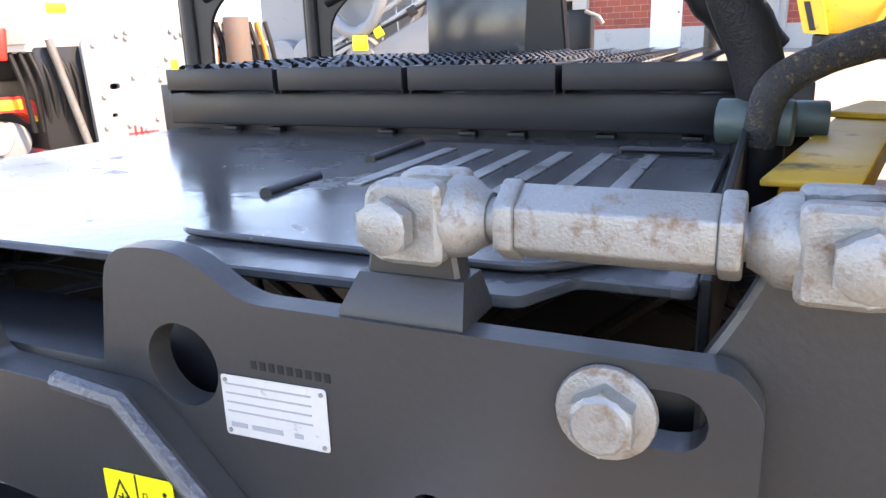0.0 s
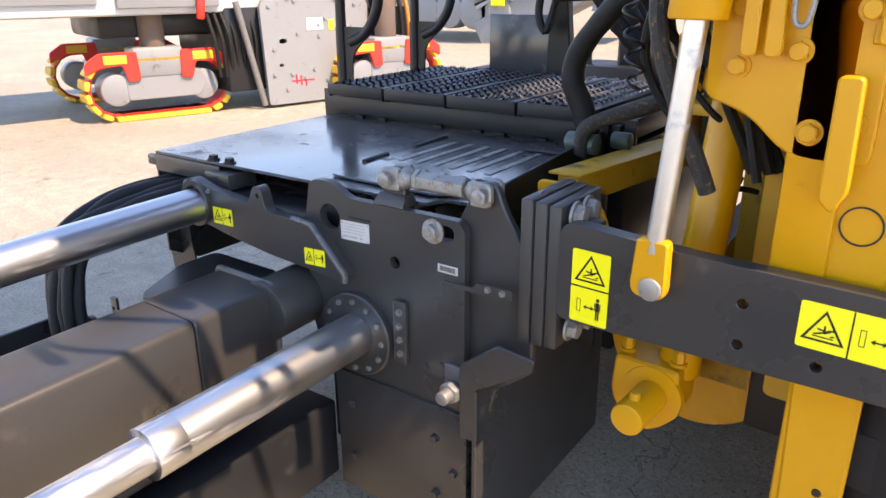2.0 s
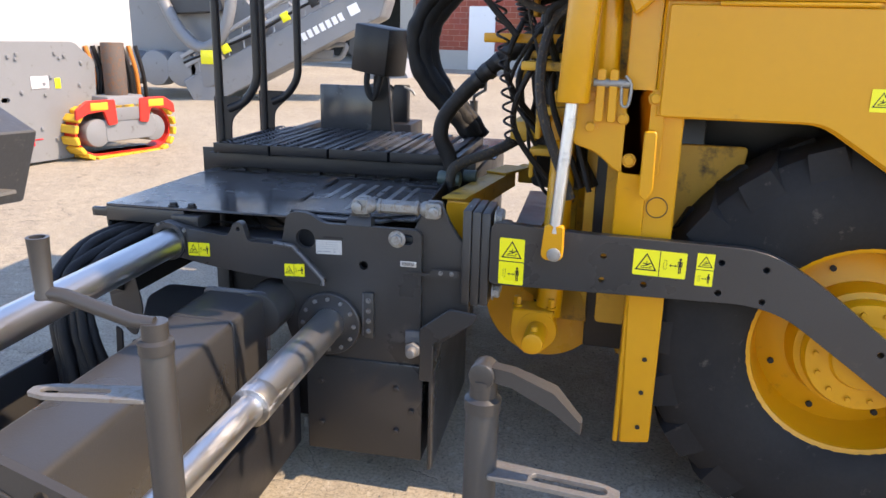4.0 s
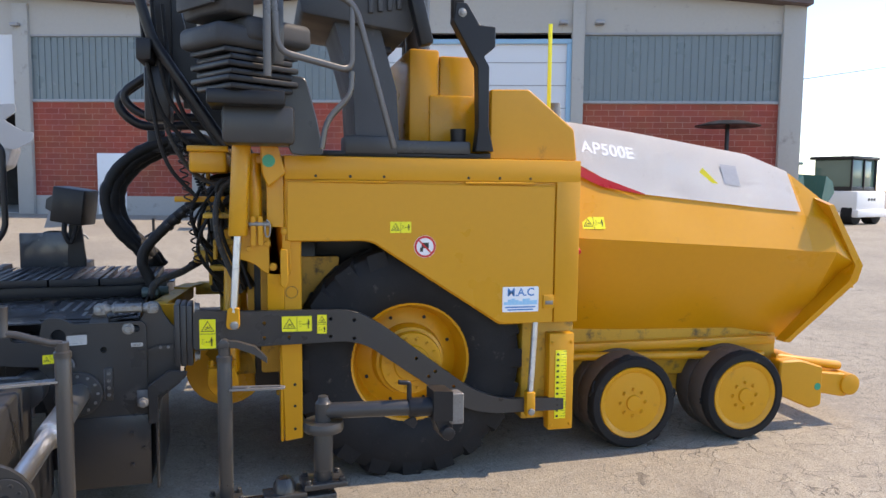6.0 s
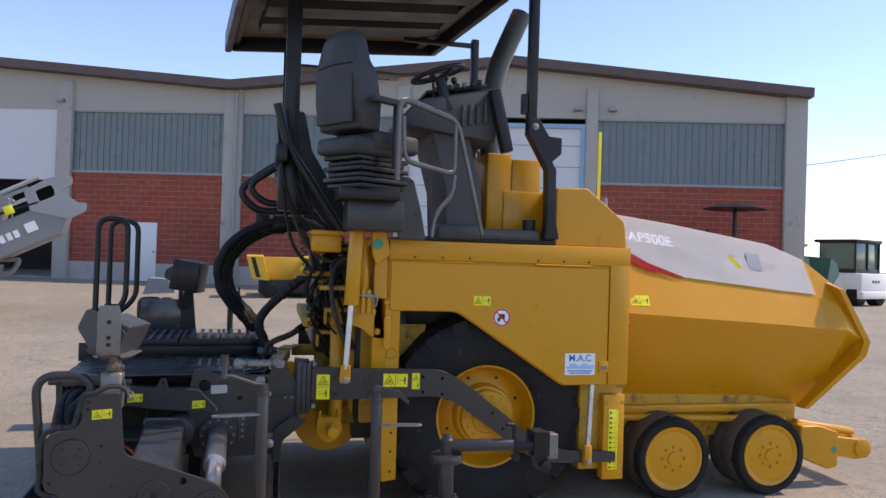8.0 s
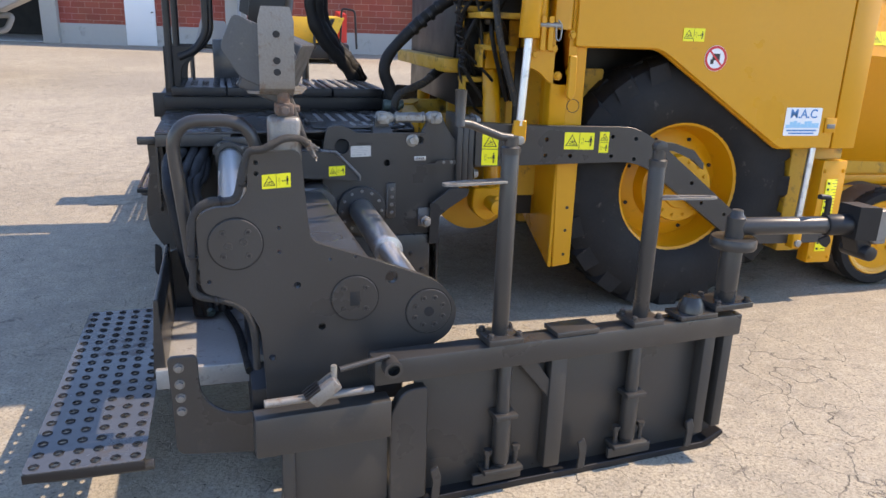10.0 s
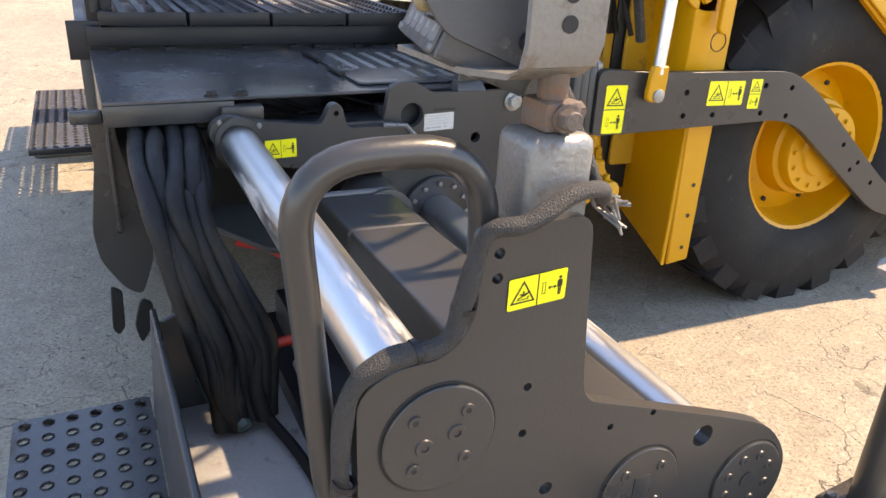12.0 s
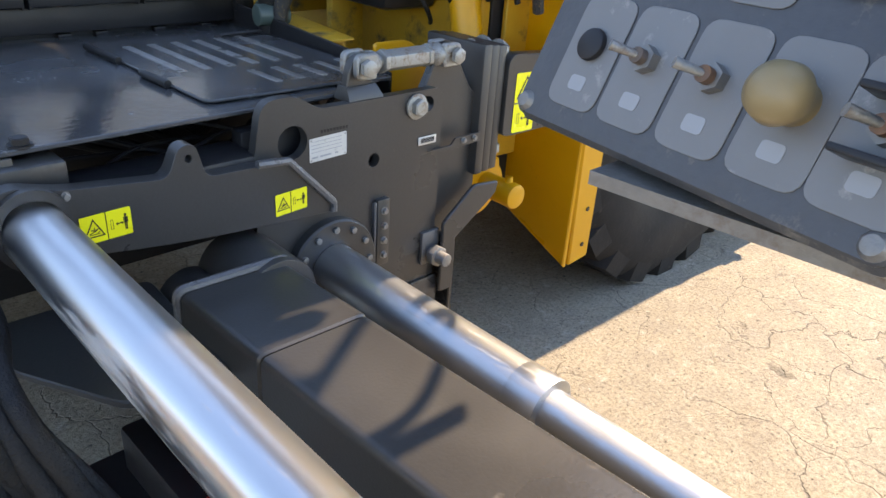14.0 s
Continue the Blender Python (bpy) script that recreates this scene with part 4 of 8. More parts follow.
part("lift_bracket", plate(round_outline([(0.515, 2.17, 0.04), (0.53, 2.225, 0.05), (0.70, 2.21, 0.06), (0.745, 2.06, 0.05), (0.80, 1.86), (0.70, 1.78), (0.665, 1.86), (0.655, 2.08, 0.05), (0.6, 2.12)], 0.012), 0.53, 0.60, w=0.008), YELLOW, paver)
part("green_tag", cyl((0.705, 0.529, 1.93), (0.705, 0.527, 1.93), 0.036, seg=24), TAGG, paver, "green round lifting tag")

place(shift(0.035, 0.03, 0.015))
# rear bulkhead: conveyor tunnel frame, brackets, auger drive
part("rear_frame", box(0.66, 0.80, 0.80, 2.95, 1.45, 1.95, 0.012), YELLOW_WORN, paver)
part("tunnel_plate", box(0.58, 0.64, 1.0, 2.7, 0.62, 1.60, 0.01), YELLOW_WORN, paver)
bk = part("bracket_plate", plate(round_outline([(0.545, 1.56), (0.545, 1.37), (0.63, 1.345, 0.05), (0.70, 1.275, 0.06), (0.835, 1.275, 0.02), (0.835, 1.56)], 0.02), 0.645, 0.67, w=0.004), YELLOW, paver, "yellow bolted bracket plate")
bb_ = Bunch()
for bx0, bz0 in ((0.60, 1.43), (0.735, 1.325), (0.80, 1.345), (0.80, 1.53), (0.60, 1.53), (0.70, 1.46)):
    bolt((bx0, 0.645, bz0), OUT, 0.016, 0.014, bm=bb_)
part("bracket_bolt", bb_, YELLOW, bk)
part("rear_cylinder", cyl((0.635, 0.70, 1.52), (0.625, 0.70, 1.98), 0.045, seg=20, w=0.006), YELLOW, paver)
part("side_frame", box(0.70, 0.80, 0.645, 0.74, 1.05, 1.93, 0.012), YELLOW, paver)
part("frame_lug", plate(round_outline([(0.775, 1.43), (0.815, 1.43), (0.82, 1.24), (0.80, 1.20), (0.775, 1.22)], 0.012), 0.59, 0.615, w=0.004), YELLOW, paver)
for lx in (0.625, 0.665):
    part("link_plate", plate(round_outline([(lx - 0.014, 1.62), (lx + 0.014, 1.62), (lx + 0.014, 1.45), (lx - 0.014, 1.45)], 0.012), 0.60, 0.62, w=0.003), YELLOW, paver)
part("link_pin", cyl((0.60, 0.61, 1.575), (0.72, 0.61, 1.575), 0.014, seg=14, w=0.003), ZINC, paver)
part("pin_clip", tube(curve_points([(0.70, 0.60, 1.60), (0.72, 0.60, 1.57), (0.715, 0.60, 1.51), (0.695, 0.60, 1.51), (0.69, 0.60, 1.57)], 6), 0.005, 8), ZINC, paver)
tank = part("valve_tank", box(0.27, 0.48, 0.74, 1.30, 1.865, 1.99, 0.02), YELLOW, paver, "yellow box over the hose bundle")
part("tank_lid", box(0.26, 0.49, 0.73, 1.31, 1.985, 2.02, 0.008), YELLOW, tank)
part("shelf_bar", box(0.16, 0.46, 0.98, 1.02, 1.69, 1.725, 0.006), YELLOW, paver)
part("shelf_plate", box(0.34, 0.66, 0.76, 1.10, 1.60, 1.63, 0.006), YELLOW_WORN, paver)
lb_ = part("leg_head", plate(round_outline([(0.44, 1.525), (0.53, 1.54), (0.55, 1.34), (0.425, 1.33)], 0.02), 0.96, 1.12, w=0.008), YELLOW, paver)
part("head_bolt", bolt((0.48, 0.96, 1.50), OUT, 0.012, 0.01), YELLOW, lb_)
part("slotted_plate", plate(round_outline([(0.38, 1.28), (0.485, 1.28), (0.485, 1.12), (0.38, 1.12)], 0.008), 1.545, 1.56, holes=[slot2(0.41, 0.4101, 1.21, 0.008)], w=0.003), YELLOW_WORN, paver)
part("inner_plate", box(0.38, 0.52, 1.56, 1.6, 0.62, 1.30, 0.006), YELLOW_WORN, paver)
part("tunnel_side", plate(round_outline([(0.66, 1.35), (0.66, 0.62), (1.05, 0.62), (1.15, 1.35)], 0.02), 0.96, 0.98, w=0.004), YELLOW_WORN, paver)
part("tunnel_back", box(0.62, 1.0, 0.99, 1.19, 0.5, 1.45, 0.01), BLACK, paver)
for yy, k in ((0.82, 0), (2.78, 1)):
    part("auger_leg", cyl((0.483, yy + 0.04 * (1 - k), 0.66), (0.49, yy + 0.21 * (1 - k), 1.36), 0.050, seg=20, w=0.006), YELLOW, paver)
place(shift(-0.018, 0.245, 0.035))
aug = part("auger_shaft", cyl((0.505, 0.43, 0.605), (0.505, 3.2, 0.605), 0.040, seg=24, w=0.006), YELLOW, paver, "yellow auger shaft end")
part("auger_bearing", plate(round_outline([(0.405, 0.685), (0.565, 0.685), (0.575, 0.56, 0.05), (0.485, 0.48, 0.06), (0.395, 0.56, 0.05)], 0.015), 0.57, 0.68, w=0.006), YELLOW, aug)
part("bearing_ring", lathe([(0.04, 0.0), (0.075, 0.0), (0.078, -0.012), (0.04, -0.012)], (0.505, 0.568, 0.605), OUT, 28), YELLOW, aug)
fl = BM()
flight = []
for side, (ya, yb) in enumerate(((0.74, 1.78), (2.9, 1.9))):
    vi = []
    for i in range(73):
        a = 2 * math.pi * i / 24 * (1 if side == 0 else -1)
        yv = ya + (yb - ya) * i / 72
        vi.append((fl.verts.new((0.505 + 0.042 * math.cos(a), yv, 0.60 + 0.042 * math.sin(a))), fl.verts.new((0.505 + 0.175 * math.cos(a), yv, 0.60 + 0.175 * math.sin(a)))))
    for a, b in zip(vi, vi[1:]):
        fl.faces.new((a[0], a[1], b[1], b[0]))
bmesh.ops.solidify(fl, geom=fl.faces[:], thickness=0.012)
part("auger_flight", fl, YELLOW_WORN, aug)
part("auger_disc", lathe([(0.045, 0.012), (0.245, 0.012), (0.25, 0.006), (0.245, 0.0), (0.045, 0.0)], (0.495, 0.89, 0.62), OUT, 56), YELLOW, aug, "round yellow auger end disc")
for sx in (0.42, 0.55):
    part("bearing_bolt", bolt((sx, 0.61, 0.685), Z, 0.014, 0.03), YELLOW, aug)
part("grease_knob", lathe([(0.0, 0.022), (0.012, 0.018), (0.014, 0.0)], (0.505, 0.47, 0.643), Z, 12), YELLOW, aug)
place(shift(0.035, 0.03, 0.015))
part("hose_rack", box(0.34, 0.57, 1.20, 2.60, 1.10, 1.84, 0.03), BLACK, paver, "dark rack behind the hose bundle")
part("rack_beam", box(0.25, 0.36, 1.16, 2.65, 1.30, 1.38, 0.01), YELLOW_WORN, paver)

# ---- operator platform ----
place(shift(0.04, 0, 0))
hood = part("engine_hood", plate(round_outline([(2.05, 1.985), (2.05, 2.415), (2.30, 2.425), (2.61, 2.185), (2.635, 1.985)], 0.018), 0.72, 1.75, w=0.008), YELLOW, paver, "yellow engine hood")
part("hood_step", box(1.72, 2.05, 0.98, 1.75, 1.985, 2.40, 0.015), YELLOW, hood)
part("hood_tower", box(1.59, 1.79, 1.0, 2.6, 2.0, 2.69, 0.02), YELLOW, hood)
part("hood_tower", box(1.79, 2.03, 1.0, 2.6, 2.0, 2.655, 0.02), YELLOW, hood)
part("hood_bulk", box(2.05, 2.62, 1.75, 2.95, 1.985, 2.30, 0.02), YELLOW, hood)
part("fuel_dipstick", box(2.67, 2.70, 1.35, 1.36, 2.2, 2.98, 0.003), STICKY, hood, "yellow upright sight rod")
part("filler_cap", lathe([(0, 0.10), (0.05, 0.10), (0.055, 0.0), (0.04, 0.0), (0.04, -0.1), (0, -0.1)], (2.76, 1.45, 2.33), Z, 20), GREY_STEEL, hood)
part("platform_tread", box(0.92, 2.05, 0.70, 2.9, 1.987, 2.02, 0.006), BLACK, paver)
part("platform_kick", box(1.18, 1.92, 0.70, 0.78, 2.0, 2.09, 0.008), CHARCOAL, paver)
part("platform_box", box(1.15, 1.46, 0.69, 0.95, 2.0, 2.11, 0.012), CHARCOAL, paver)
part("cup_holder", lathe([(0.0, 0.0), (0.045, 0.0), (0.05, 0.12), (0.043, 0.12), (0.04, 0.01)], (1.86, 0.78, 2.05), Z, 20), BLACK, paver)
# side handrail: bent tube, swung out with the operator's station
def swung(p):
    return Vector((0.746 + 0.8 * (p.x - 0.66), -0.10 + 0.6 * (p.x - 0.66) + 0.5 * (p.y - 0.74), p.z - 0.10 * max(0.0, p.z - 2.0) / 0.9))


place(swung)
rail = part("platform_rail", tube(bent([(0.66, 0.74, 2.36), (0.66, 0.74, 2.92), (1.22, 0.74, 2.86), (1.52, 0.74, 2.03)], 0.10), 0.024, 14), CHARCOAL, paver, "bent dark tube handrail")
part("inner_rail", tube(bent([(0.70, 0.74, 2.80), (0.72, 0.74, 2.50), (1.20, 0.74, 2.46), (1.20, 0.74, 2.84)], 0.08), 0.020, 12), CHARCOAL, rail)
part("rail_leg", tube(bent([(1.20, 0.74, 2.46), (1.19, 0.74, 2.32), (1.02, 0.74, 2.16), (0.99, 0.74, 2.0)], 0.08), 0.020, 12), CHARCOAL, rail)
# seat carriage plates
place(shift(0.03, -0.35, -0.02))
part("seat_mount", plate(round_outline([(0.52, 2.30), (0.56, 2.45), (0.92, 2.42), (0.98, 2.2), (1.02, 2.0), (0.84, 2.0), (0.80, 2.14, 0.06), (0.66, 2.18, 0.05)], 0.03), 0.80, 0.86, w=0.006), CHARCOAL, paver)
part("mount_block", box(0.55, 0.80, 0.77, 0.84, 2.33, 2.46, 0.008), CHARCOAL, paver)


def operator_seat(ox, oy, oz, at_z):
    place(lambda p: Vector((0.63, 0.47, 2.58)) + 0.86 * (p - Vector((ox, oy, oz))))
    s = thing("operator_seat", (0.63, 0.47, at_z), "worn grey-black vinyl suspension seat with armrest on platform", "seat")
    turned = Matrix.Translation((ox, oy, 0)) @ Matrix.Rotation(radians(34), 4, 'Z') @ Matrix.Translation((-ox, -oy, 0))

    def put(bm):
        bmesh.ops.transform(bm, matrix=turned, verts=bm.verts)
        return bm
    back = lofted([[(ox + x0, oy - w / 2, z), (ox + x1, oy - w / 2, z), (ox + x1 + 0.03, oy, z), (ox + x1, oy + w / 2, z), (ox + x0, oy + w / 2, z), (ox + x0 - 0.03, oy, z)] for x0, x1, z, w in (
        (-0.27, -0.08, oz + 0.10, 0.48), (-0.31, -0.10, oz + 0.3, 0.54), (-0.33, -0.14, oz + 0.55, 0.50), (-0.33, -0.18, oz + 0.60, 0.46), (-0.31, -0.20, oz + 0.78, 0.38), (-0.28, -0.22, oz + 0.84, 0.28))])
    bev(back, back.edges[:], 0.02, 2)
    part("backrest", put(back), VINYL, s)
    part("back_seam", put(tube([(ox - 0.335, oy - 0.2, oz + 0.57), (ox - 0.365, oy, oz + 0.575), (ox - 0.335, oy + 0.2, oz + 0.57)], 0.006, 8)), BLACK, s)
    part("back_pocket", put(box(ox - 0.345, ox - 0.31, oy - 0.20, oy + 0.20, oz + 0.14, oz + 0.50, 0.014)), VINYL, s)
    part("cushion", put(box(ox - 0.14, ox + 0.34, oy - 0.25, oy + 0.25, oz - 0.04, oz + 0.11, 0.07, seg=4)), VINYL, s)
    part("shell", put(box(ox - 0.32, ox + 0.10, oy - 0.23, oy + 0.23, oz - 0.08, oz + 0.05, 0.05, seg=3)), VINYL, s)
    part("slide_frame", put(box(ox - 0.26, ox + 0.26, oy - 0.2, oy + 0.2, oz - 0.115, oz - 0.085, 0.006)), BLACK, s)
    for k in range(5):
        part("bellows_fold", put(box(ox - 0.22 - 0.03 * (k % 2), ox + 0.22 + 0.03 * (k % 2), oy - 0.2 - 0.02 * (k % 2), oy + 0.2 + 0.02 * (k % 2), oz - 0.155 - 0.042 * k, oz - 0.12 - 0.042 * k, 0.015)), BLACK, s)
    part("base", box(ox - 0.22, ox + 0.24, oy - 0.22, oy + 0.22, oz - 0.41, oz - 0.32, 0.015), BLACK, s)
    part("pedestal", box(ox - 0.14, ox + 0.30, oy - 0.1, oy + 0.3, at_z, oz - 0.40, 0.03), CHARCOAL, s)
    part("armrest", put(box(ox - 0.24, ox + 0.08, oy - 0.36, oy - 0.29, oz + 0.29, oz + 0.335, 0.02)), VINYL, s)
    part("armrest_post", put(box(ox - 0.02, ox + 0.05, oy - 0.35, oy - 0.30, oz - 0.18, oz + 0.30, 0.012)), CHARCOAL, s)


operator_seat(0.66, 1.12, 2.66, 2.022)

place(shift(0.02, -0.16, 0.01))
con = part("steering_console", lofted([[(1.10 + a, 0.88, 2.02 + z), (1.36 + a, 0.88, 2.02 + z), (1.36 + a, 1.55, 2.02 + z), (1.10 + a, 1.55, 2.02 + z)] for a, z in ((0.14, 0), (0.12, 0.35), (0.0, 0.78))]), PLASTIC, paver, "grey moulded steering console")
bm = lofted([[(x0, 0.82, za), (x1, 0.82, zb), (x1, 1.7, zb), (x0, 1.7, za)] for x0, x1, za, zb in ((0.92, 1.56, 2.78, 2.70), (0.90, 1.62, 2.88, 2.98), (1.02, 1.56, 2.98, 3.10))])
bev(bm, bm.edges[:], 0.02, 2)
part("dashboard", bm, PLASTIC, con)
part("side_screen", box(1.54, 1.62, 0.72, 0.82, 2.62, 3.08, 0.015, m=Matrix.Translation((1.58, 0, 2.85)) @ pose(0, 0, 0, 0, -14, 0) @ Matrix.Translation((-1.58, 0, -2.85))), BLACK, con)
bm = BM()
wheel_c, wheel_n = Vector((1.13, 0.86, 3.17)), Vector((-0.35, 0, 1)).normalized()
wq = wheel_n.to_track_quat('Z', 'Y').to_matrix()
tube([wheel_c + wq @ Vector((0.19 * math.cos(a), 0.19 * math.sin(a), 0)) for a in [2 * math.pi * i / 40 for i in range(41)]], 0.016, 10, bm)
for a in (0.4, 2.5, 4.6):
    tube([wheel_c + wq @ Vector((0.19 * math.cos(a), 0.19 * math.sin(a), 0)), wheel_c + wq @ Vector((0, 0, -0.03))], 0.012, 8, bm)
cyl(wheel_c - wheel_n * 0.03, wheel_c - wheel_n * 0.28, 0.035, 0.045, 16, bm=bm)
part("steering_wheel", bm, BLACK, con)
bm = Bunch()
for lx, ly in ((1.12, 0.90), (1.22, 0.92), (1.30, 0.98), (1.25, 1.5), (1.36, 1.55)):
    t = cyl((lx, ly, 2.98), (lx - 0.02, ly, 3.16), 0.01, seg=10)
    lathe([(0.0, 0.05), (0.022, 0.04), (0.026, 0.015), (0.012, 0)], (lx - 0.02, ly, 3.14), Z, 12, t)
    bm.append(t)
part("control_lever", bm, BLACK, con)
for k in range(4):
    part("console_rib", box(1.30 + 0.055 * k, 1.33 + 0.055 * k, 0.795, 0.825, 2.80 + 0.01 * k, 2.95 + 0.01 * k, 0.008), PLASTIC, con)
for k in range(6):
    part("boot_fold", box(1.37 + 0.01 * (k % 2), 1.44 + 0.02 * (k % 2), 0.95, 1.25, 2.30 + 0.06 * k, 2.345 + 0.06 * k, 0.015), BLACK, con)
part("lever_tray", box(1.06, 1.52, 0.90, 1.62, 3.075, 3.10, 0.01, m=Matrix.Translation((1.29, 0, 3.05)) @ pose(0, 0, 0, 0, -11, 0) @ Matrix.Translation((-1.29, 0, -3.05))), BLACK, con)
for k in range(7):
    part("switch", box(1.10 + 0.055 * k, 1.13 + 0.055 * k, 0.86, 0.90, 3.04 + 0.014 * k, 3.075 + 0.014 * k, 0.005), GREY_STEEL if k % 3 == 1 else BLACK, con)
place(shift(0.27, 0, 0.11))
part("exhaust_pipe", tube(curve_points([(1.50, 1.42, 2.6), (1.50, 1.42, 3.0), (1.55, 1.42, 3.35), (1.74, 1.42, 3.82)]), 0.085, 18), CHARCOAL, paver, "dark slanted exhaust stack")

# canopy on four posts


def skewed(bm):
    for v in bm.verts:
        x, y, z = v.co
        xx = -0.46 + 1.10 * (x + 0.78)
        v.co = Vector((xx + 0.10 * (2.77 - y), 0.12 + 0.845 * (y + 0.44), z + 0.19 + 0.07 * (xx + 0.46)))
    return bm


place()
can = part("canopy", skewed(box(-0.72, 1.05, -0.40, 2.72, 3.70, 3.75, 0.02)), DUSTY, paver, "black canopy roof, pale and dusty on its underside")
part("canopy_top", skewed(box(-0.73, 1.06, -0.41, 2.73, 3.752, 3.775, 0.008)), BLACK, can)
part("canopy_lip", skewed(box(1.02, 1.075, -0.40, 2.76, 3.57, 3.70, 0.01)), BLACK, can)
part("canopy_fascia", skewed(box(1.05, 1.10, -0.44, 2.76, 3.705, 3.82, 0.02)), YELLOW, can, "yellow canopy front edge")
part("fascia_corner", skewed(box(0.83, 1.10, -0.47, -0.41, 3.57, 3.80, 0.02)), YELLOW, can)
part("canopy_rim", skewed(box(-0.78, -0.72, -0.40, 2.76, 3.56, 3.76, 0.02)), BLACK, can)
part("far_flap", box(0.14, 1.25, 2.86, 3.12, 3.69, 3.72, 0.008), CHARCOAL, can)
part("canopy_side", skewed(box(-0.72, 0.80, -0.44, -0.40, 3.62, 3.76, 0.012)), BLACK, can)
part("canopy_side", skewed(box(-0.72, 1.04, 2.71, 2.77, 3.57, 3.76, 0.015)), BLACK, can)
for yy, hw in ((-0.18, 0.10), (0.30, 0.15), (0.86, 0.17), (1.40, 0.20), (1.93, 0.20)):
    part("canopy_rib", skewed(plate([(yy - hw, 3.70), (yy - hw + 0.05, 3.60), (yy + hw - 0.05, 3.60), (yy + hw, 3.70)], -0.55, 0.86, axis='x', w=0.004)), BLACK, can)
for x0, x1 in ((-0.71, -0.66), (0.86, 0.94)):
    part("canopy_beam", skewed(box(x0, x1, -0.36, 2.7, 3.62, 3.70, 0.012)), BLACK, can)
part("canopy_slot", skewed(box(-0.60, -0.57, 0.5, 1.5, 3.694, 3.699, 0.002)), BLACK, can)
for yy in (0.76, 2.4):
    place(shift(0.095, -0.06, 0.04))
    fp = part("front_post", box(1.735, 1.805, yy - 0.035, yy + 0.035, 2.78, 3.92, 0.008), BLACK, paver, "dark folding canopy post")
    part("post_arm", box(1.30 if yy < 1 else 1.08, 1.74, yy - 0.025, yy + 0.025, 3.84, 3.88, 0.006), BLACK, fp)
    part("post_foot", plate(round_outline([(1.885, 1.99), (2.0, 1.99), (1.965, 2.14), (1.965, 2.50), (1.93, 2.56), (2.0, 2.62), (2.0, 2.74), (1.90, 2.745), (1.82, 2.87), (1.75, 2.87), (1.735, 2.76), (1.89, 2.50), (1.90, 2.14)], 0.01), yy - 0.045, yy + 0.045, w=0.005), BLACK, fp)
    part("pivot_bolt", bolt((1.79, yy - 0.046, 2.81), OUT, 0.018, 0.014), ZINC, fp)
    part("gusset", plate(round_outline([(1.69, 2.90), (1.735, 2.90), (1.735, 3.05), (1.69, 3.05)], 0.008), yy - 0.02, yy + 0.02, w=0.003), BLACK, fp)
    part("gusset_bolt", bolt((1.71, yy - 0.021, 2.97), OUT, 0.012, 0.008), BLACK, fp)
    place(shift(0.10, -0.06, 0.0))
    rp = part("rear_post", box(-0.01, 0.10, yy + 0.36 - 0.04, yy + 0.36 + 0.04, 2.42, 3.80, 0.008), BLACK, paver, "dark canopy post")
    part("post_knee", plate(round_outline([(-0.04, 2.60), (0.02, 2.92), (0.14, 2.90), (0.20, 2.62), (0.55, 2.06), (0.36, 2.02)], 0.02), yy + 0.34, yy + 0.40, w=0.005), BLACK, rp)
part("rear_strut", tube(bent([(-0.06, 0.86, 2.90), (0.02, 0.86, 2.62), (0.42, 0.86, 2.02)], 0.05), 0.03, 12), BLACK, paver)
part("rear_cross_bar", box(-0.06, 0.02, 0.8, 2.9, 2.50, 2.62, 0.01), BLACK, paver)
place(shift(0.24, -0.27, 0.07))
rg = part("rear_guard_rail", tube(bent([(0.04, 1.86, 2.62), (-0.22, 1.86, 2.48), (-0.48, 1.86, 2.28), (-0.34, 1.86, 2.12), (0.10, 1.86, 2.14), (0.40, 1.86, 2.05)], 0.10), 0.030, 14), BLACK, paver, "black bent tube guard rail behind the platform")
part("rear_guard_rail_inner", tube(bent([(0.02, 1.62, 2.58), (-0.18, 1.62, 2.46), (-0.40, 1.62, 2.30), (-0.28, 1.62, 2.17), (0.12, 1.62, 2.17)], 0.10), 0.026, 14), BLACK, rg)
place(shift(0.19, 0.24, 0.12))
part("hose_clamp_plate", box(-0.30, -0.18, 1.86, 1.94, 1.92, 2.12, 0.02), BLACK, paver)
place(shift(0.08, 0, 0.03))
part("valve_block", box(-0.02, 0.12, 0.86, 1.06, 2.14, 2.46, 0.02), BLACK, paver)
# thick hydraulic hose loop to the screed, cables and coils
place(shift(0.19, 0.22, 0.11))
loop = part("hose_loop", tube(curve_points([(0.420, 1.670, 1.860), (0.120, 1.880, 2.000), (-0.140, 1.940, 1.990), (-0.380, 1.930, 1.880), (-0.530, 1.910, 1.700), (-0.550, 1.900, 1.520), (-0.480, 1.920, 1.360), (-0.360, 1.960, 1.220), (-0.260, 2.000, 1.080)], 8), 0.050, 14, wobble=0.3), SLEEVE, paver, "thick black sleeved hose bundle in a loop")
part("hose_strand", tube(curve_points([(0.409, 1.637, 1.882), (0.109, 1.847, 2.027), (-0.151, 1.907, 2.018), (-0.413, 1.897, 1.897), (-0.569, 1.877, 1.700), (-0.583, 1.867, 1.509), (-0.502, 1.887, 1.344), (-0.382, 1.927, 1.209), (-0.282, 1.967, 1.080)], 8), 0.042, 12, wobble=0.25), SLEEVE, loop)
part("hose_strand", tube(curve_points([(0.431, 1.692, 1.838), (0.120, 1.924, 1.973), (-0.140, 1.984, 1.962), (-0.358, 1.974, 1.847), (-0.492, 1.954, 1.678), (-0.506, 1.944, 1.509), (-0.436, 1.964, 1.349), (-0.316, 2.004, 1.209), (-0.227, 2.044, 1.080)], 8), 0.040, 12, wobble=0.25), SLEEVE, loop)
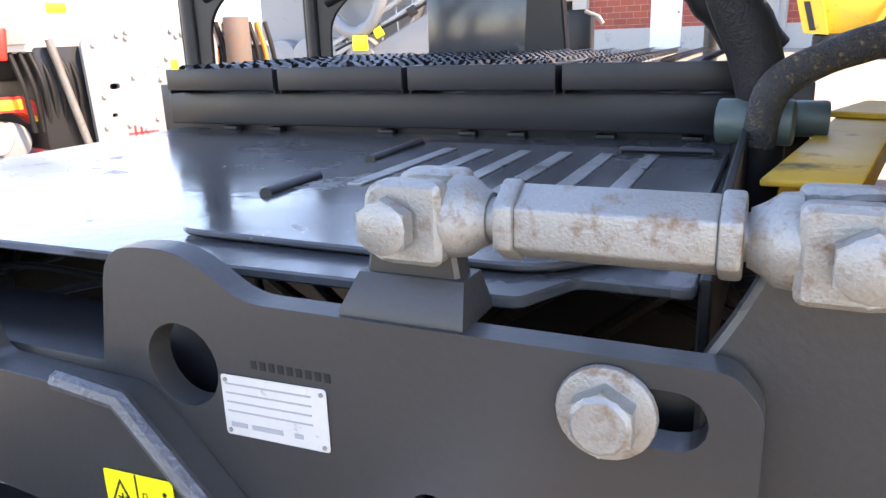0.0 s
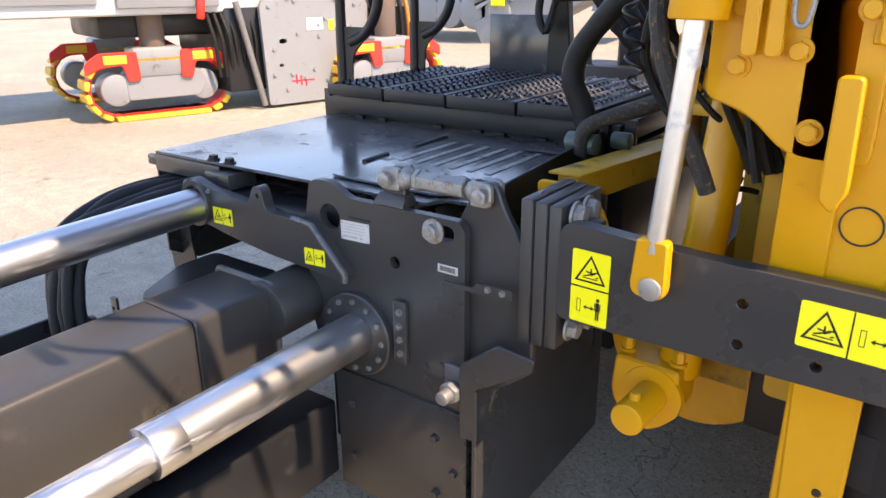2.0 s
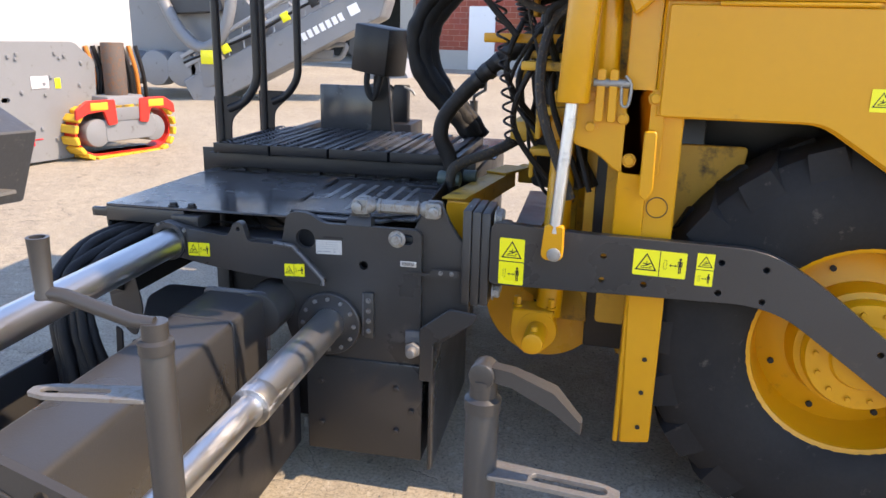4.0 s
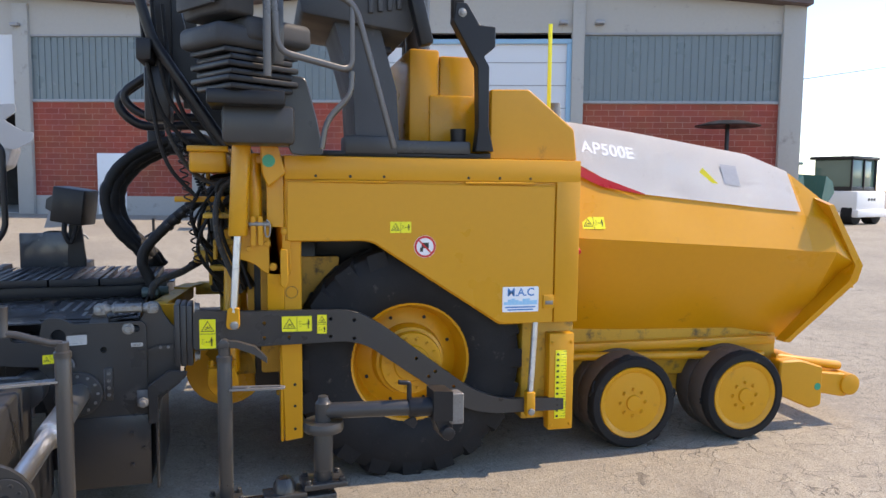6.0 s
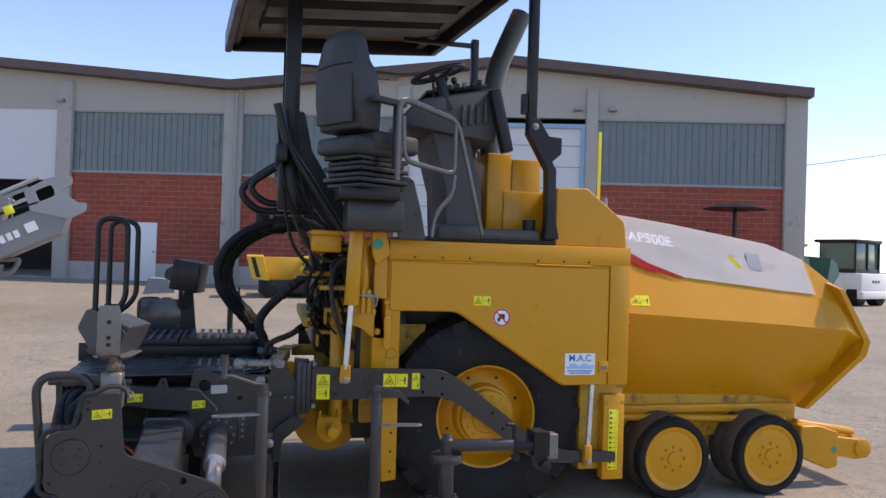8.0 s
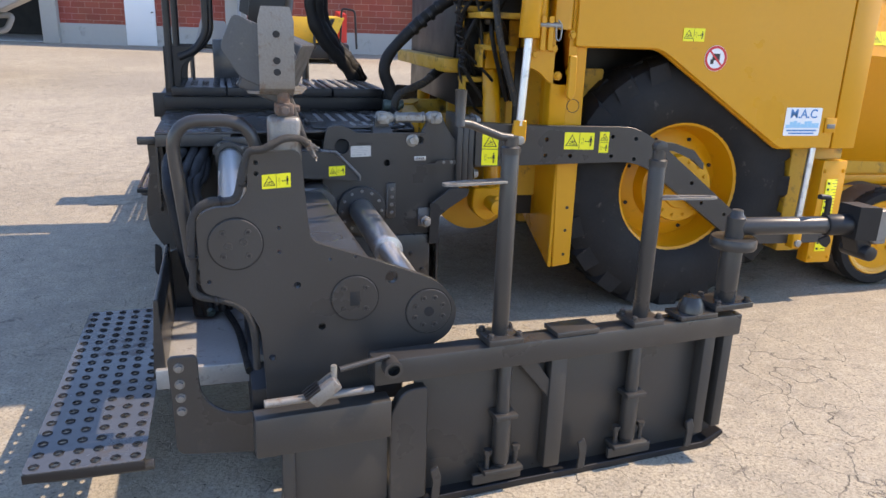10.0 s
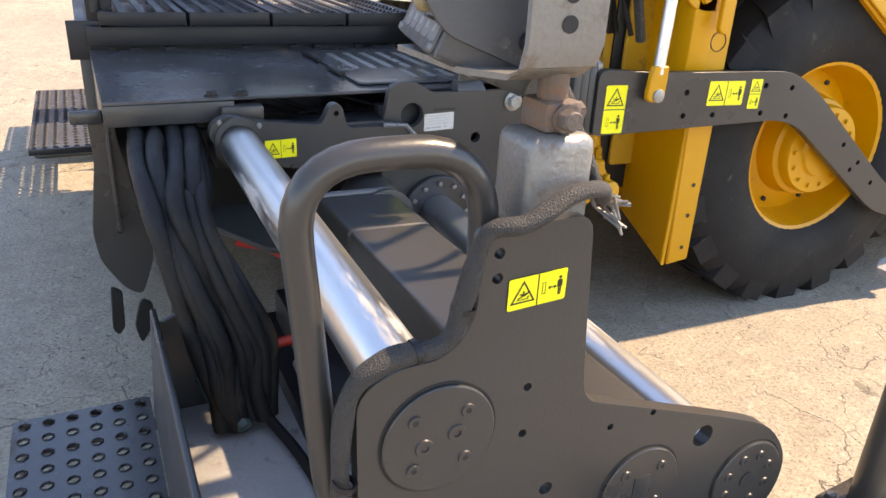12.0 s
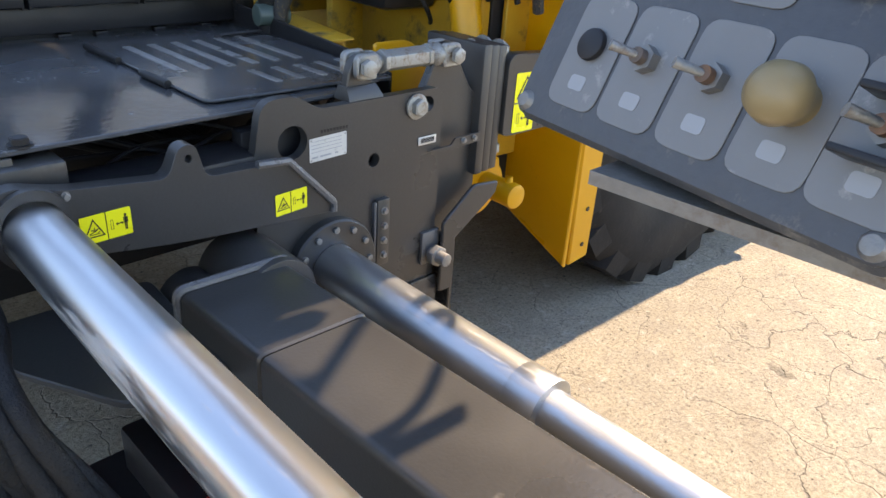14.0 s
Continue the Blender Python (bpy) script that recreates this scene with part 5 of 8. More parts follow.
part("hose_band", lathe([(0.066, -0.05), (0.085, -0.05), (0.085, 0.05), (0.066, 0.05)], (-0.10, 1.94, 2.00), (1, 0, 0.02), 18), BLACK, loop)
place()
LOWER = [(0.52, 1.20, 1.82), (0.26, 1.27, 1.67), (0.08, 1.29, 1.51), (-0.02, 1.30, 1.39), (-0.038, 1.30, 1.30), (-0.005, 1.31, 1.22), (0.03, 1.32, 1.10)]
part("lower_hose", tube(curve_points(LOWER, 8), 0.034, 14, wobble=0.12), SLEEVE, paver)
for w in (0.25, 0.5, 0.75, 1.0):
    part("lower_hose_tie", lathe([(0.034, -0.012), (0.039, -0.012), (0.039, 0.012), (0.034, 0.012)], Vector(LOWER[2]).lerp(Vector(LOWER[1]), w), (0.75, -0.08, 0.66), 16), BLACK, paver)
part("braided_hose", tube(curve_points([(0.52, 1.62, 1.42), (0.34, 1.46, 1.325), (0.20, 1.34, 1.245), (0.09, 1.285, 1.205), (0.03, 1.265, 1.165), (0.015, 1.27, 1.09)], 8), 0.023, 16, wobble=0.1), BRAID, paver, "braided hose with gold flecks")
part("hose_wrap", tube(curve_points([(0.52, 1.62, 1.42), (0.34, 1.46, 1.325), (0.25, 1.385, 1.275)], 8), 0.027, 14, wobble=0.2), SLEEVE, paver)
place(shift(0.03, 0.03, 0.03))
random.seed(3)
for k in range(12):
    y0 = 0.78 + 0.05 * k
    pts = [(0.60 + random.uniform(-0.06, 0.06), y0, 1.95 - random.uniform(0, 0.2)), (0.46 + random.uniform(-0.08, 0.08), y0 + random.uniform(-0.1, 0.1), 1.72 + random.uniform(-0.08, 0.08)),
           (0.52 + random.uniform(-0.1, 0.06), y0 + random.uniform(-0.1, 0.1), 1.42 + random.uniform(-0.1, 0.1)), (0.56 + random.uniform(-0.04, 0.08), y0 + random.uniform(-0.1, 0.1), 1.15)]
    part("hydraulic_hose", tube(curve_points(pts, 7), random.uniform(0.010, 0.018), 8), SLEEVE if k % 4 else BRAID, paver)
for k, (cx, cy, z0, z1) in enumerate(((0.20, 0.90, 1.32, 2.10), (0.24, 0.98, 1.72, 1.98))):
    part("coil_cable", tube([(cx + 0.02 * math.cos(a * 1.0) + 0.10 * u, cy + 0.02 * math.sin(a * 1.0), z1 + (z0 - z1) * u) for u, a in [(i / 260, i * 0.36) for i in range(261)]], 0.005, 6), BLACK, paver, "black coiled cable")
part("flecked_cable", tube(curve_points([(0.10, 0.86, 2.6), (0.12, 0.86, 2.25), (0.18, 0.86, 2.02), (0.30, 0.86, 1.84), (0.46, 0.84, 1.78), (0.64, 0.80, 1.80)], 8), 0.014, 10), BRAID, paver)
for k, (x0, z0) in enumerate(((0.02, 2.5), (0.08, 2.55), (0.14, 2.5), (0.05, 2.2))):
    part("dangling_cable", tube(curve_points([(x0, 0.84, z0 + 0.3), (x0 + 0.03, 0.82, z0), (x0 + 0.10, 0.83, z0 - 0.3), (x0 + 0.26, 0.86, z0 - 0.5)], 6), 0.012, 8), SLEEVE, paver)

# packed valves, brackets and thin hoses at the rear of the tractor
vb = part("valve_bank", box(0.52, 0.66, 1.02, 1.62, 1.16, 1.92, 0.015), BLACK, paver, "black hydraulic valve bank packed with fittings")
random.seed(21)
for k in range(16):
    fy, fz = 1.06 + 0.13 * (k % 4) + random.uniform(-0.02, 0.02), 1.26 + 0.17 * (k // 4) + random.uniform(-0.03, 0.03)
    part("fitting", cyl((0.52, fy, fz), (0.455, fy, fz), 0.022, 0.018, 6, 0.002), ZINC if k % 3 else FITTING, vb)
for k, (bx, by, bz) in enumerate(((0.40, 0.98, 1.86), (0.36, 1.04, 1.62), (0.44, 0.92, 1.42), (0.40, 1.10, 1.24))):
    part("yellow_bracket", box(bx - 0.05, bx + 0.16, by - 0.02, by + 0.10, bz, bz + 0.03, 0.006), YELLOW_WORN, paver)
    part("bracket_tab", box(bx - 0.05, bx - 0.03, by - 0.02, by + 0.08, bz - 0.09, bz + 0.02, 0.006), YELLOW_WORN, paver)
for k in range(12):
    y0, z0 = 0.88 + random.uniform(0, 0.45), 1.95 - random.uniform(0, 0.35)
    pts = [(0.50, y0 + 0.1, z0), (0.36 + random.uniform(-0.06, 0.05), y0, z0 - 0.05), (0.32 + random.uniform(-0.08, 0.08), y0 + random.uniform(-0.08, 0.08), z0 - 0.28), (0.42 + random.uniform(-0.05, 0.05), y0 + random.uniform(-0.05, 0.1), z0 - 0.5), (0.53, y0 + 0.12, z0 - 0.56)]
    part("small_hose", tube(curve_points(pts, 7), random.uniform(0.006, 0.012), 8), BRAID if k % 5 == 0 else SLEEVE, paver)

# ---- screed, turned a little against the tractor ----
place()
SCREED = Matrix.Translation((-0.004, 0.567, 0.033)) @ pose(0, 0, 0, 0, 0, 3.0)
screed = thing("paving_screed", (-0.5, 1.2, 0), "charcoal extending paving screed with chrome guide tubes", "screed", frame_matrix=SCREED)

OFFSET[screed.name] = Vector((-0.5, 1.173, 0))
ep = part("end_plate", plate(round_outline([(-0.455, 0.90), (-0.425, 1.055, 0.03), (-0.345, 1.06, 0.03), (-0.285, 1.022, 0.02), (-0.10, 1.022), (0.068, 1.022, 0.01), (0.086, 1.0, 0.01), (0.086, 0.72), (0.086, 0.50), (-0.40, 0.50), (-0.44, 0.62)], 0.01),
                             0.0, 0.025, holes=[ring2(-0.354, 0.959, 0.037, 24), ring2(-0.131, 0.875, 0.017, 14), slot2(0.0, 0.036, 0.985, 0.020)], w=0.004), CHARCOAL, screed, "charcoal steel end plate with slot and round hole")
part("ear_plate", plate(round_outline([(0.045, 0.45), (0.045, 1.01), (0.065, 1.045, 0.04), (0.095, 1.115, 0.04), (0.15, 1.125, 0.04), (0.175, 1.06, 0.05), (0.225, 0.985, 0.03), (0.26, 0.975, 0.02), (0.26, 0.66), (0.16, 0.58), (0.13, 0.45)], 0.01), 0.03, 0.055, w=0.004), CHARCOAL, screed)
part("inner_wall", box(-0.44, 0.10, 0.06, 0.10, 0.20, 0.98, 0.004), BLACK, screed)
# turnbuckle
OFFSET[screed.name] = Vector((-0.5, 1.132, 0))
TZ = 1.093
tb = part("turnbuckle", cyl((-0.072, 0.0, TZ), (0.052, 0.0, TZ), 0.026, seg=6, w=0.002), ZINC, screed, "rust-flecked zinc turnbuckle link")
for a, b in ((-0.086, -0.072), (0.052, 0.066)):
    part("lock_nut", cyl((a, 0.0, TZ), (b, 0.0, TZ), 0.029, seg=6, w=0.003), ZINC, tb)
for a, b in ((-0.115, -0.085), (0.065, 0.09)):
    part("thread", cyl((a, 0.0, TZ), (b, 0.0, TZ), 0.015, seg=16), ZINC, tb)
for cx in (-0.15, 0.124):
    sg = 1 if cx < 0 else -1
    for v0, v1 in ((-0.034, -0.014), (0.014, 0.034)):
        part("fork_end", plate(round_outline([(cx - sg * 0.027, TZ - 0.029, 0.02), (cx + sg * 0.031, TZ - 0.029), (cx + sg * 0.031, TZ + 0.029), (cx - sg * 0.027, TZ + 0.029, 0.02)], 0.008), v0, v1, w=0.004), ZINC, tb)
    ring = [(math.cos(i * math.pi / 8), math.sin(i * math.pi / 8)) for i in range(16)]
    part("fork_neck", lofted([[(cx + sg * du, ry * c, TZ + rz * q) for c, q in ring] for du, ry, rz in ((0.029, 0.033, 0.029), (0.040, 0.032, 0.028), (0.048, 0.024, 0.022), (0.056, 0.018, 0.018))]), ZINC, tb)
    part("fork_bolt", bolt((cx - sg * 0.004, -0.034, TZ), (0, -1, 0), 0.0185, 0.014, washer=False), ZINC, tb, "zinc hexagon bolt with stamped head")
lug = part("lug", plate(round_outline([(-0.195, 1.018), (-0.182, 1.09, 0.02), (-0.165, 1.115, 0.02), (-0.135, 1.115, 0.02), (-0.122, 1.09, 0.02), (-0.11, 1.018)], 0.006), -0.012, 0.012, w=0.003), CHARCOAL, screed)
part("weld_bead", lofted([[(-0.20, -0.036, z), (-0.103, -0.036, z), (-0.103, 0.02, z), (-0.20, 0.02, z)] if k == 0 else [(-0.193, -0.016, z), (-0.11, -0.016, z), (-0.11, 0.016, z), (-0.193, 0.016, z)] for k, z in ((0, 1.020), (0, 1.026), (1, 1.050))]), CHARCOAL, lug)
OFFSET[screed.name] = Vector((-0.5, 1.173, 0))
bb = part("slot_bolt", bolt((-0.004, -0.001, 0.986), (0, -1, 0), 0.020, 0.018), ZINC, screed, "large zinc hexagon flange bolt")
part("washer", cyl((-0.004, 0.0, 0.986), (-0.004, -0.008, 0.986), 0.032, seg=24, w=0.003), ZINC, bb)
# data plate
dp, dpatch, drect = sticker(ep, (-0.263, -0.0008, 0.934), (1, 0, 0.03), (0, 0, 1), 0.10, 0.0535, "plate", (0, -1, 0))
bm = BM()
for i in range(4):
    join(bm, dpatch(drect(-0.005, 0.019 - 0.008 * i, 0.082, 0.0012), 0.0012))
for x, wdt in ((-0.036, 0.016), (-0.008, 0.030), (0.022, 0.008)):
    join(bm, dpatch(drect(x, -0.017, wdt, 0.004), 0.0012))
part("plate_print", bm, GREYP, dp)
rv = Bunch()
for x, z in ((-0.3085, 0.955), (-0.2175, 0.9575), (-0.3085, 0.910), (-0.2175, 0.9125)):
    cyl((x, -0.001, z), (x, -0.003, z), 0.002, seg=8, bm=rv)
part("rivet", rv, ZINC, dp)
bm = Bunch()
for i in range(9):
    bm.append(box(-0.282 + 0.0085 * i, -0.277 + 0.0085 * i, -0.0008, 0.0004, 0.968, 0.975, 0))
part("stamped_mark", bm, BLACK, ep)
# slot scale, pointer, strip plate, stud
sc = part("slope_scale", box(0.008, 0.068, -0.0035, -0.001, 0.884, 0.905, 0.001), ALU, screed, "small ruled slope scale")
bm = BM()
for i in range(13):
    box(0.016 + 0.0035 * i, 0.0175 + 0.0035 * i, -0.0045, -0.0036, 0.889, 0.902, 0, bm=bm)
part("scale_marks", bm, STICKB, sc)
ptr = part("pointer", plate(round_outline([(0.03, 0.868), (0.115, 0.868), (0.13, 0.885), (0.225, 0.885), (0.225, 0.862), (0.11, 0.855)], 0.004), -0.012, -0.007, w=0.001), CHARCOAL, screed)
for x in (0.16, 0.20):
    part("screw", bolt((x, -0.012, 0.874), (0, -1, 0), 0.006, 0.006), GREY_STEEL, ptr)
stp = part("strip_plate", box(-0.128, -0.088, -0.016, 0.0, 0.595, 0.775, 0.004), CHARCOAL, screed)
for z in (0.625, 0.665, 0.705, 0.745):
    part("screw", bolt((-0.108, -0.016, z), (0, -1, 0), 0.007, 0.007), GREY_STEEL, stp)
part("strip_weld", box(-0.134, -0.126, -0.012, 0.0, 0.60, 0.77, 0.003), WELD, stp)
st = part("stud_pad", box(0.032, 0.095, -0.012, 0.0, 0.545, 0.64, 0.003), WELD, screed)
part("stud", cyl((0.066, -0.01, 0.575), (0.066, -0.075, 0.575), 0.018, seg=16, w=0.003), GREY_STEEL, st)
part("stud_nut", cyl((0.066, -0.022, 0.575), (0.066, -0.045, 0.575), 0.03, seg=6, w=0.003), GREY_STEEL, st)
part("blade_bracket", plate(round_outline([(0.09, 0.45), (0.09, 0.66), (0.20, 0.745), (0.30, 0.735), (0.29, 0.70), (0.135, 0.60), (0.135, 0.45)], 0.01), -0.03, -0.018, w=0.003), CHARCOAL, screed)
part("pusher_plate", plate([(-0.03, 0.08), (0.75, 0.08), (0.75, 0.64), (-0.03, 0.60)], 0.128, 0.142, axis='x', w=0.003), CHARCOAL, screed)
part("lower_box", box(-0.36, 0.10, -0.01, 0.30, 0.10, 0.50, 0.006), CHARCOAL, screed)
lb = Bunch()
for x, z in ((-0.30, 0.40), (-0.30, 0.22), (0.0, 0.40), (0.0, 0.22), (0.06, 0.31)):
    bolt((x, -0.011, z), (0, -1, 0), 0.010, 0.009, bm=lb)
part("box_bolt", lb, CHARCOAL, screed)
# flange between screed and tow arm: stacked plates
for k in range(3):
    f = part("flange_plate", box(0.232 + 0.033 * k, 0.263 + 0.033 * k, 0.004 + 0.004 * k, 0.22, 0.755, 1.107 - 0.004 * k, 0.005), CHARCOAL, screed)
fb = Bunch()
for z in (1.075, 0.80):
    for v in (0.055, 0.115):
        bolt((0.340, v, z), (1, 0, 0), 0.021, 0.02, bm=fb)
part("flange_bolt", fb, ZINC, screed, "zinc flange bolts")
fb = Bunch()
for z in (1.09, 0.79):
    bolt((0.252, 0.07, z), (-1, 0, 0), 0.015, 0.014, bm=fb)
part("flange_nut", fb, ZINC, screed)
part("arm_stub", box(0.338, 0.40, 0.058, 0.095, 0.83, 1.065, 0.008), CHARCOAL, screed)

OFFSET[screed.name] = Vector((-0.5, 1.2, 0))
# deck over the extension
place(shift(0.03, -0.06, 0.01))
dk = part("deck_plate", plate(round_outline([(-1.235, 0.135), (-0.30, 0.155), (-0.115, 0.157, 0.01), (-0.085, 0.217, 0.01), (0.003, 0.217), (0.003, 1.02), (-1.235, 1.02)], 0.01), 1.006, 1.016, axis='z', w=0.002), DECK, screed, "oily black steel deck plate")
part("deck_side", plate([(0.135, 0.66), (0.25, 0.60), (1.02, 0.60), (1.02, 1.006), (0.135, 1.006)], -1.235, -1.225, axis='x', w=0.002), CHARCOAL, dk)
part("deck_lip", box(-1.235, -0.90, 0.133, 0.141, 0.95, 1.006, 0.002), CHARCOAL, dk)
hatch = part("hatch", plate(round_outline([(-0.505, 0.215, 0.03), (-0.12, 0.205, 0.03), (-0.012, 0.30), (-0.012, 0.84), (-0.505, 0.84)], 0.02), 1.019, 1.026, axis='z', w=0.002), DECK, screed, "hinged black hatch with raised tread bars")
tr = Bunch()
for c in range(7):
    u0 = -0.445 + 0.064 * c
    if u0 < -0.11:
        box(u0, u0 + 0.022, 0.455, 0.765, 1.0255, 1.0285, 0.0012, bm=tr, seg=1)
for c in range(5):
    u0 = -0.30 + 0.064 * c
    box(u0, u0 + 0.020, 0.275, 0.40, 1.0255, 1.028, 0.0012, bm=tr, seg=1)
part("tread_bar", tr, BRIGHT_BAR, hatch, "bright raised tread bar")
for v0, v1 in ((0.375, 0.495), (0.63, 0.815)):
    part("hinge", cyl((-0.51, v0, 1.026), (-0.515, v1, 1.026), 0.009, seg=12), BLACK, hatch)
hd = part("hatch_handle", tube(bent([(-0.16, 0.77, 1.026), (-0.16, 0.77, 1.034), (-0.03, 0.775, 1.034), (-0.03, 0.775, 1.026)], 0.01), 0.005, 8), BLACK, hatch)
part("handle_recess", box(-0.17, -0.02, 0.755, 0.80, 1.0262, 1.0275, 0.001), BLACK, hatch)
for u in (-0.955, -0.877):
    part("deck_bolt", bolt((u, 0.10 + 0.06, 1.016), (0, 0, 1), 0.014, 0.012), BLACK, dk)
part("deck_wall_back", box(-1.30, 0.10, 1.02, 1.035, 0.98, 1.115, 0.003), BLACK, screed)
part("deck_wall_side", plate([(0.23, 0.93), (1.02, 0.90), (1.02, 1.085), (0.36, 1.045), (0.23, 1.02)], 0.004, 0.014, axis='x', w=0.002), BLACK, screed)
nt = Bunch()
for u in (-1.10, -0.98, -0.70, -0.52, -0.42, -0.25, -0.10):
    box(u, u + 0.035, 0.995, 1.02, 1.016, 1.024, 0.002, bm=nt)
part("deck_clip", nt, BLACK, dk)

# grated walkway planks
G0 = 0.94


def grating_plank(u0, u1, v0, v1, z):
    t = BM()
    rows = int((v1 - v0) / 0.042)
    cols = 4
    cw = (u1 - u0 - 0.03) / cols
    # long solid strips between slotted strips, teeth raised at the slots
    for c in range(cols + 1):
        uu = u0 + 0.015 + c * cw
        box(uu - 0.013, uu + 0.013, v0, v1, z - 0.006, z, 0.0, bm=t)
    tv = []
    for c in range(cols):
        ua, ub = u0 + 0.015 + c * cw + 0.012, u0 + 0.015 + (c + 1) * cw - 0.012
        for r in range(rows):
            va = v0 + 0.042 * r + (0.010 if c % 2 else 0.0)
            # arched tooth of sheet metal
            um = (ua + ub) / 2
            prof = [(ua, z - 0.004), (ua + 0.25 * (ub - ua), z + 0.008), (um, z + 0.012), (ub - 0.25 * (ub - ua), z + 0.008), (ub, z - 0.004)]
            lo = [t.verts.new((p[0], va, p[1])) for p in prof]
            hi = [t.verts.new((p[0], va + 0.020, p[1] - 0.001)) for p in prof]
            for i in range(4):
                t.faces.new((lo[i], lo[i + 1], hi[i + 1], hi[i]))
    return t


for k in range(4):
    u0 = -1.20 + 0.299 * k
    pl = part("grating_plank", grating_plank(u0 + 0.006, u0 + 0.293, G0, 1.72, 1.150), GRATE, screed, "black perforated anti-slip walkway plank")
    part("plank_edge", box(u0 + 0.006, u0 + 0.293, G0 - 0.005, G0 + 0.0, 1.108, 1.153, 0.002), BLACK, pl)
    for uu in (u0 + 0.006, u0 + 0.288):
        part("plank_flank", box(uu, uu + 0.005, G0, 1.72, 1.100, 1.150, 0.001), BLACK, pl)
part("far_deck_plate", box(-1.235, 0.10, 1.76, 2.62, 1.012, 1.022, 0.002), DECK, screed)
part("walkway_beam", box(-1.24, 0.06, 0.98, 1.74, 1.03, 1.10, 0.005), BLACK, screed)
part("screed_frame", box(-1.20, 0.06, 1.06, 2.55, 0.25, 1.01, 0.01), BLACK, screed)
part("screed_back", box(-1.27, -1.20, 1.03, 2.55, 0.20, 1.10, 0.005), CHARCOAL, screed)
part("plank_end_cap", box(0.0, 0.03, 0.96, 1.74, 1.06, 1.145, 0.004), BLACK, screed)

# lower arm carrying the rear guide tube
def arm_rule(p):
    return Vector((p.x if p.x > -0.39 else -0.39 + (p.x + 0.39) * 0.9, p.y, p.z))


place(arm_rule)
OFFSET[screed.name] = Vector((-0.5, 1.173, 0))
la = part("guide_arm", plate(round_outline([(-1.03, 0.955, 0.06), (-0.97, 1.0, 0.06), (-0.88, 0.975, 0.04), (-0.675, 0.955, 0.02), (-0.645, 1.012, 0.02), (-0.61, 1.012, 0.02), (-0.59, 0.942, 0.02), (-0.39, 0.937, 0.02), (-0.272, 0.815, 0.01), (-0.275, 0.795, 0.01), (-0.60, 0.815, 0.08), (-0.80, 0.838, 0.08), (-0.97, 0.87, 0.07)], 0.02),
                             -0.035, 0.0, holes=[ring2(-0.627, 0.985, 0.008, 12)], w=0.004), CHARCOAL, screed, "charcoal guide arm plate")
part("edge_weld", tube([(-0.47, -0.036, 0.944), (-0.39, -0.037, 0.938), (-0.275, -0.037, 0.818), (-0.277, -0.037, 0.797)], 0.009, 8), WELD, la)
part("arm_block", box(-1.0, -0.44, 0.0, 0.12, 0.84, 0.95, 0.008), BLACK, la)
part("arm_tab", box(-0.965, -0.84, 0.02, 0.13, 0.955, 1.004, 0.004), CHARCOAL, la)
sticker(la, (-0.807, -0.0358, 0.895), (1, 0, 0.02), (0, 0, 1), 0.098, 0.052, "warning", (0, -1, 0))
sticker(la, (-0.387, -0.0358, 0.846), (1, 0, 0.05), (0, 0, 1), 0.082, 0.048, "warning", (0, -1, 0))
bm = Bunch()
for a in (0.6, 2.3):
    bolt((-0.935 + 0.078 * math.cos(a), -0.035, 0.92 + 0.078 * math.sin(a)), (0, -1, 0), 0.006, 0.006, bm=bm)
part("arm_screw", bm, GREY_STEEL, la)
part("tube_collar", lathe([(0.056, 0.0), (0.072, 0.0), (0.072, 0.014), (0.056, 0.014)], (-0.935, -0.035, 0.92), (0, -1, 0), 32), CHARCOAL, la)

EGV = -1.293
place()
part("rear_guide_tube", cyl((-0.878, 0.0, 0.915), (-0.888, EGV + 0.01, 0.884), 0.053, seg=40), CHROME, screed, "polished chrome guide tube")
ft = part("front_guide_tube", cyl((-0.262, 0.0, 0.64), (-0.268, -0.66, 0.628), 0.060, seg=40), CHROME, screed, "polished chrome guide tube with collar")
part("collar", cyl((-0.2675, -0.60, 0.629), (-0.2681, -0.675, 0.628), 0.0608, seg=40, w=0.002), CHROME, ft)
part("inner_tube", cyl((-0.268, -0.66, 0.628), (-0.275, EGV + 0.01, 0.617), 0.042, seg=36), CHROME, ft)
fr = part("tube_flange", lathe([(0.06, 0.0), (0.122, 0.0), (0.122, 0.022), (0.118, 0.026), (0.075, 0.026), (0.06, 0.02)], (-0.262, 0.0, 0.64), (0, -1, 0), 48), CHARCOAL, screed)
bm = Bunch()
for i in range(12):
    a = 2 * math.pi * i / 12
    cyl((-0.262 + 0.10 * math.cos(a), -0.024, 0.64 + 0.10 * math.sin(a)), (-0.262 + 0.10 * math.cos(a), -0.034, 0.64 + 0.10 * math.sin(a)), 0.008, seg=12, w=0.0015, bm=bm)
part("flange_screw", bm, GREY_STEEL, fr)

OFFSET[screed.name] = Vector((-0.5, 1.2, 0))
# telescopic box beam


def slanted(bm):
    for v in bm.verts:
        v.co.x += 0.02 * (-0.1 - v.co.y)
    return bm


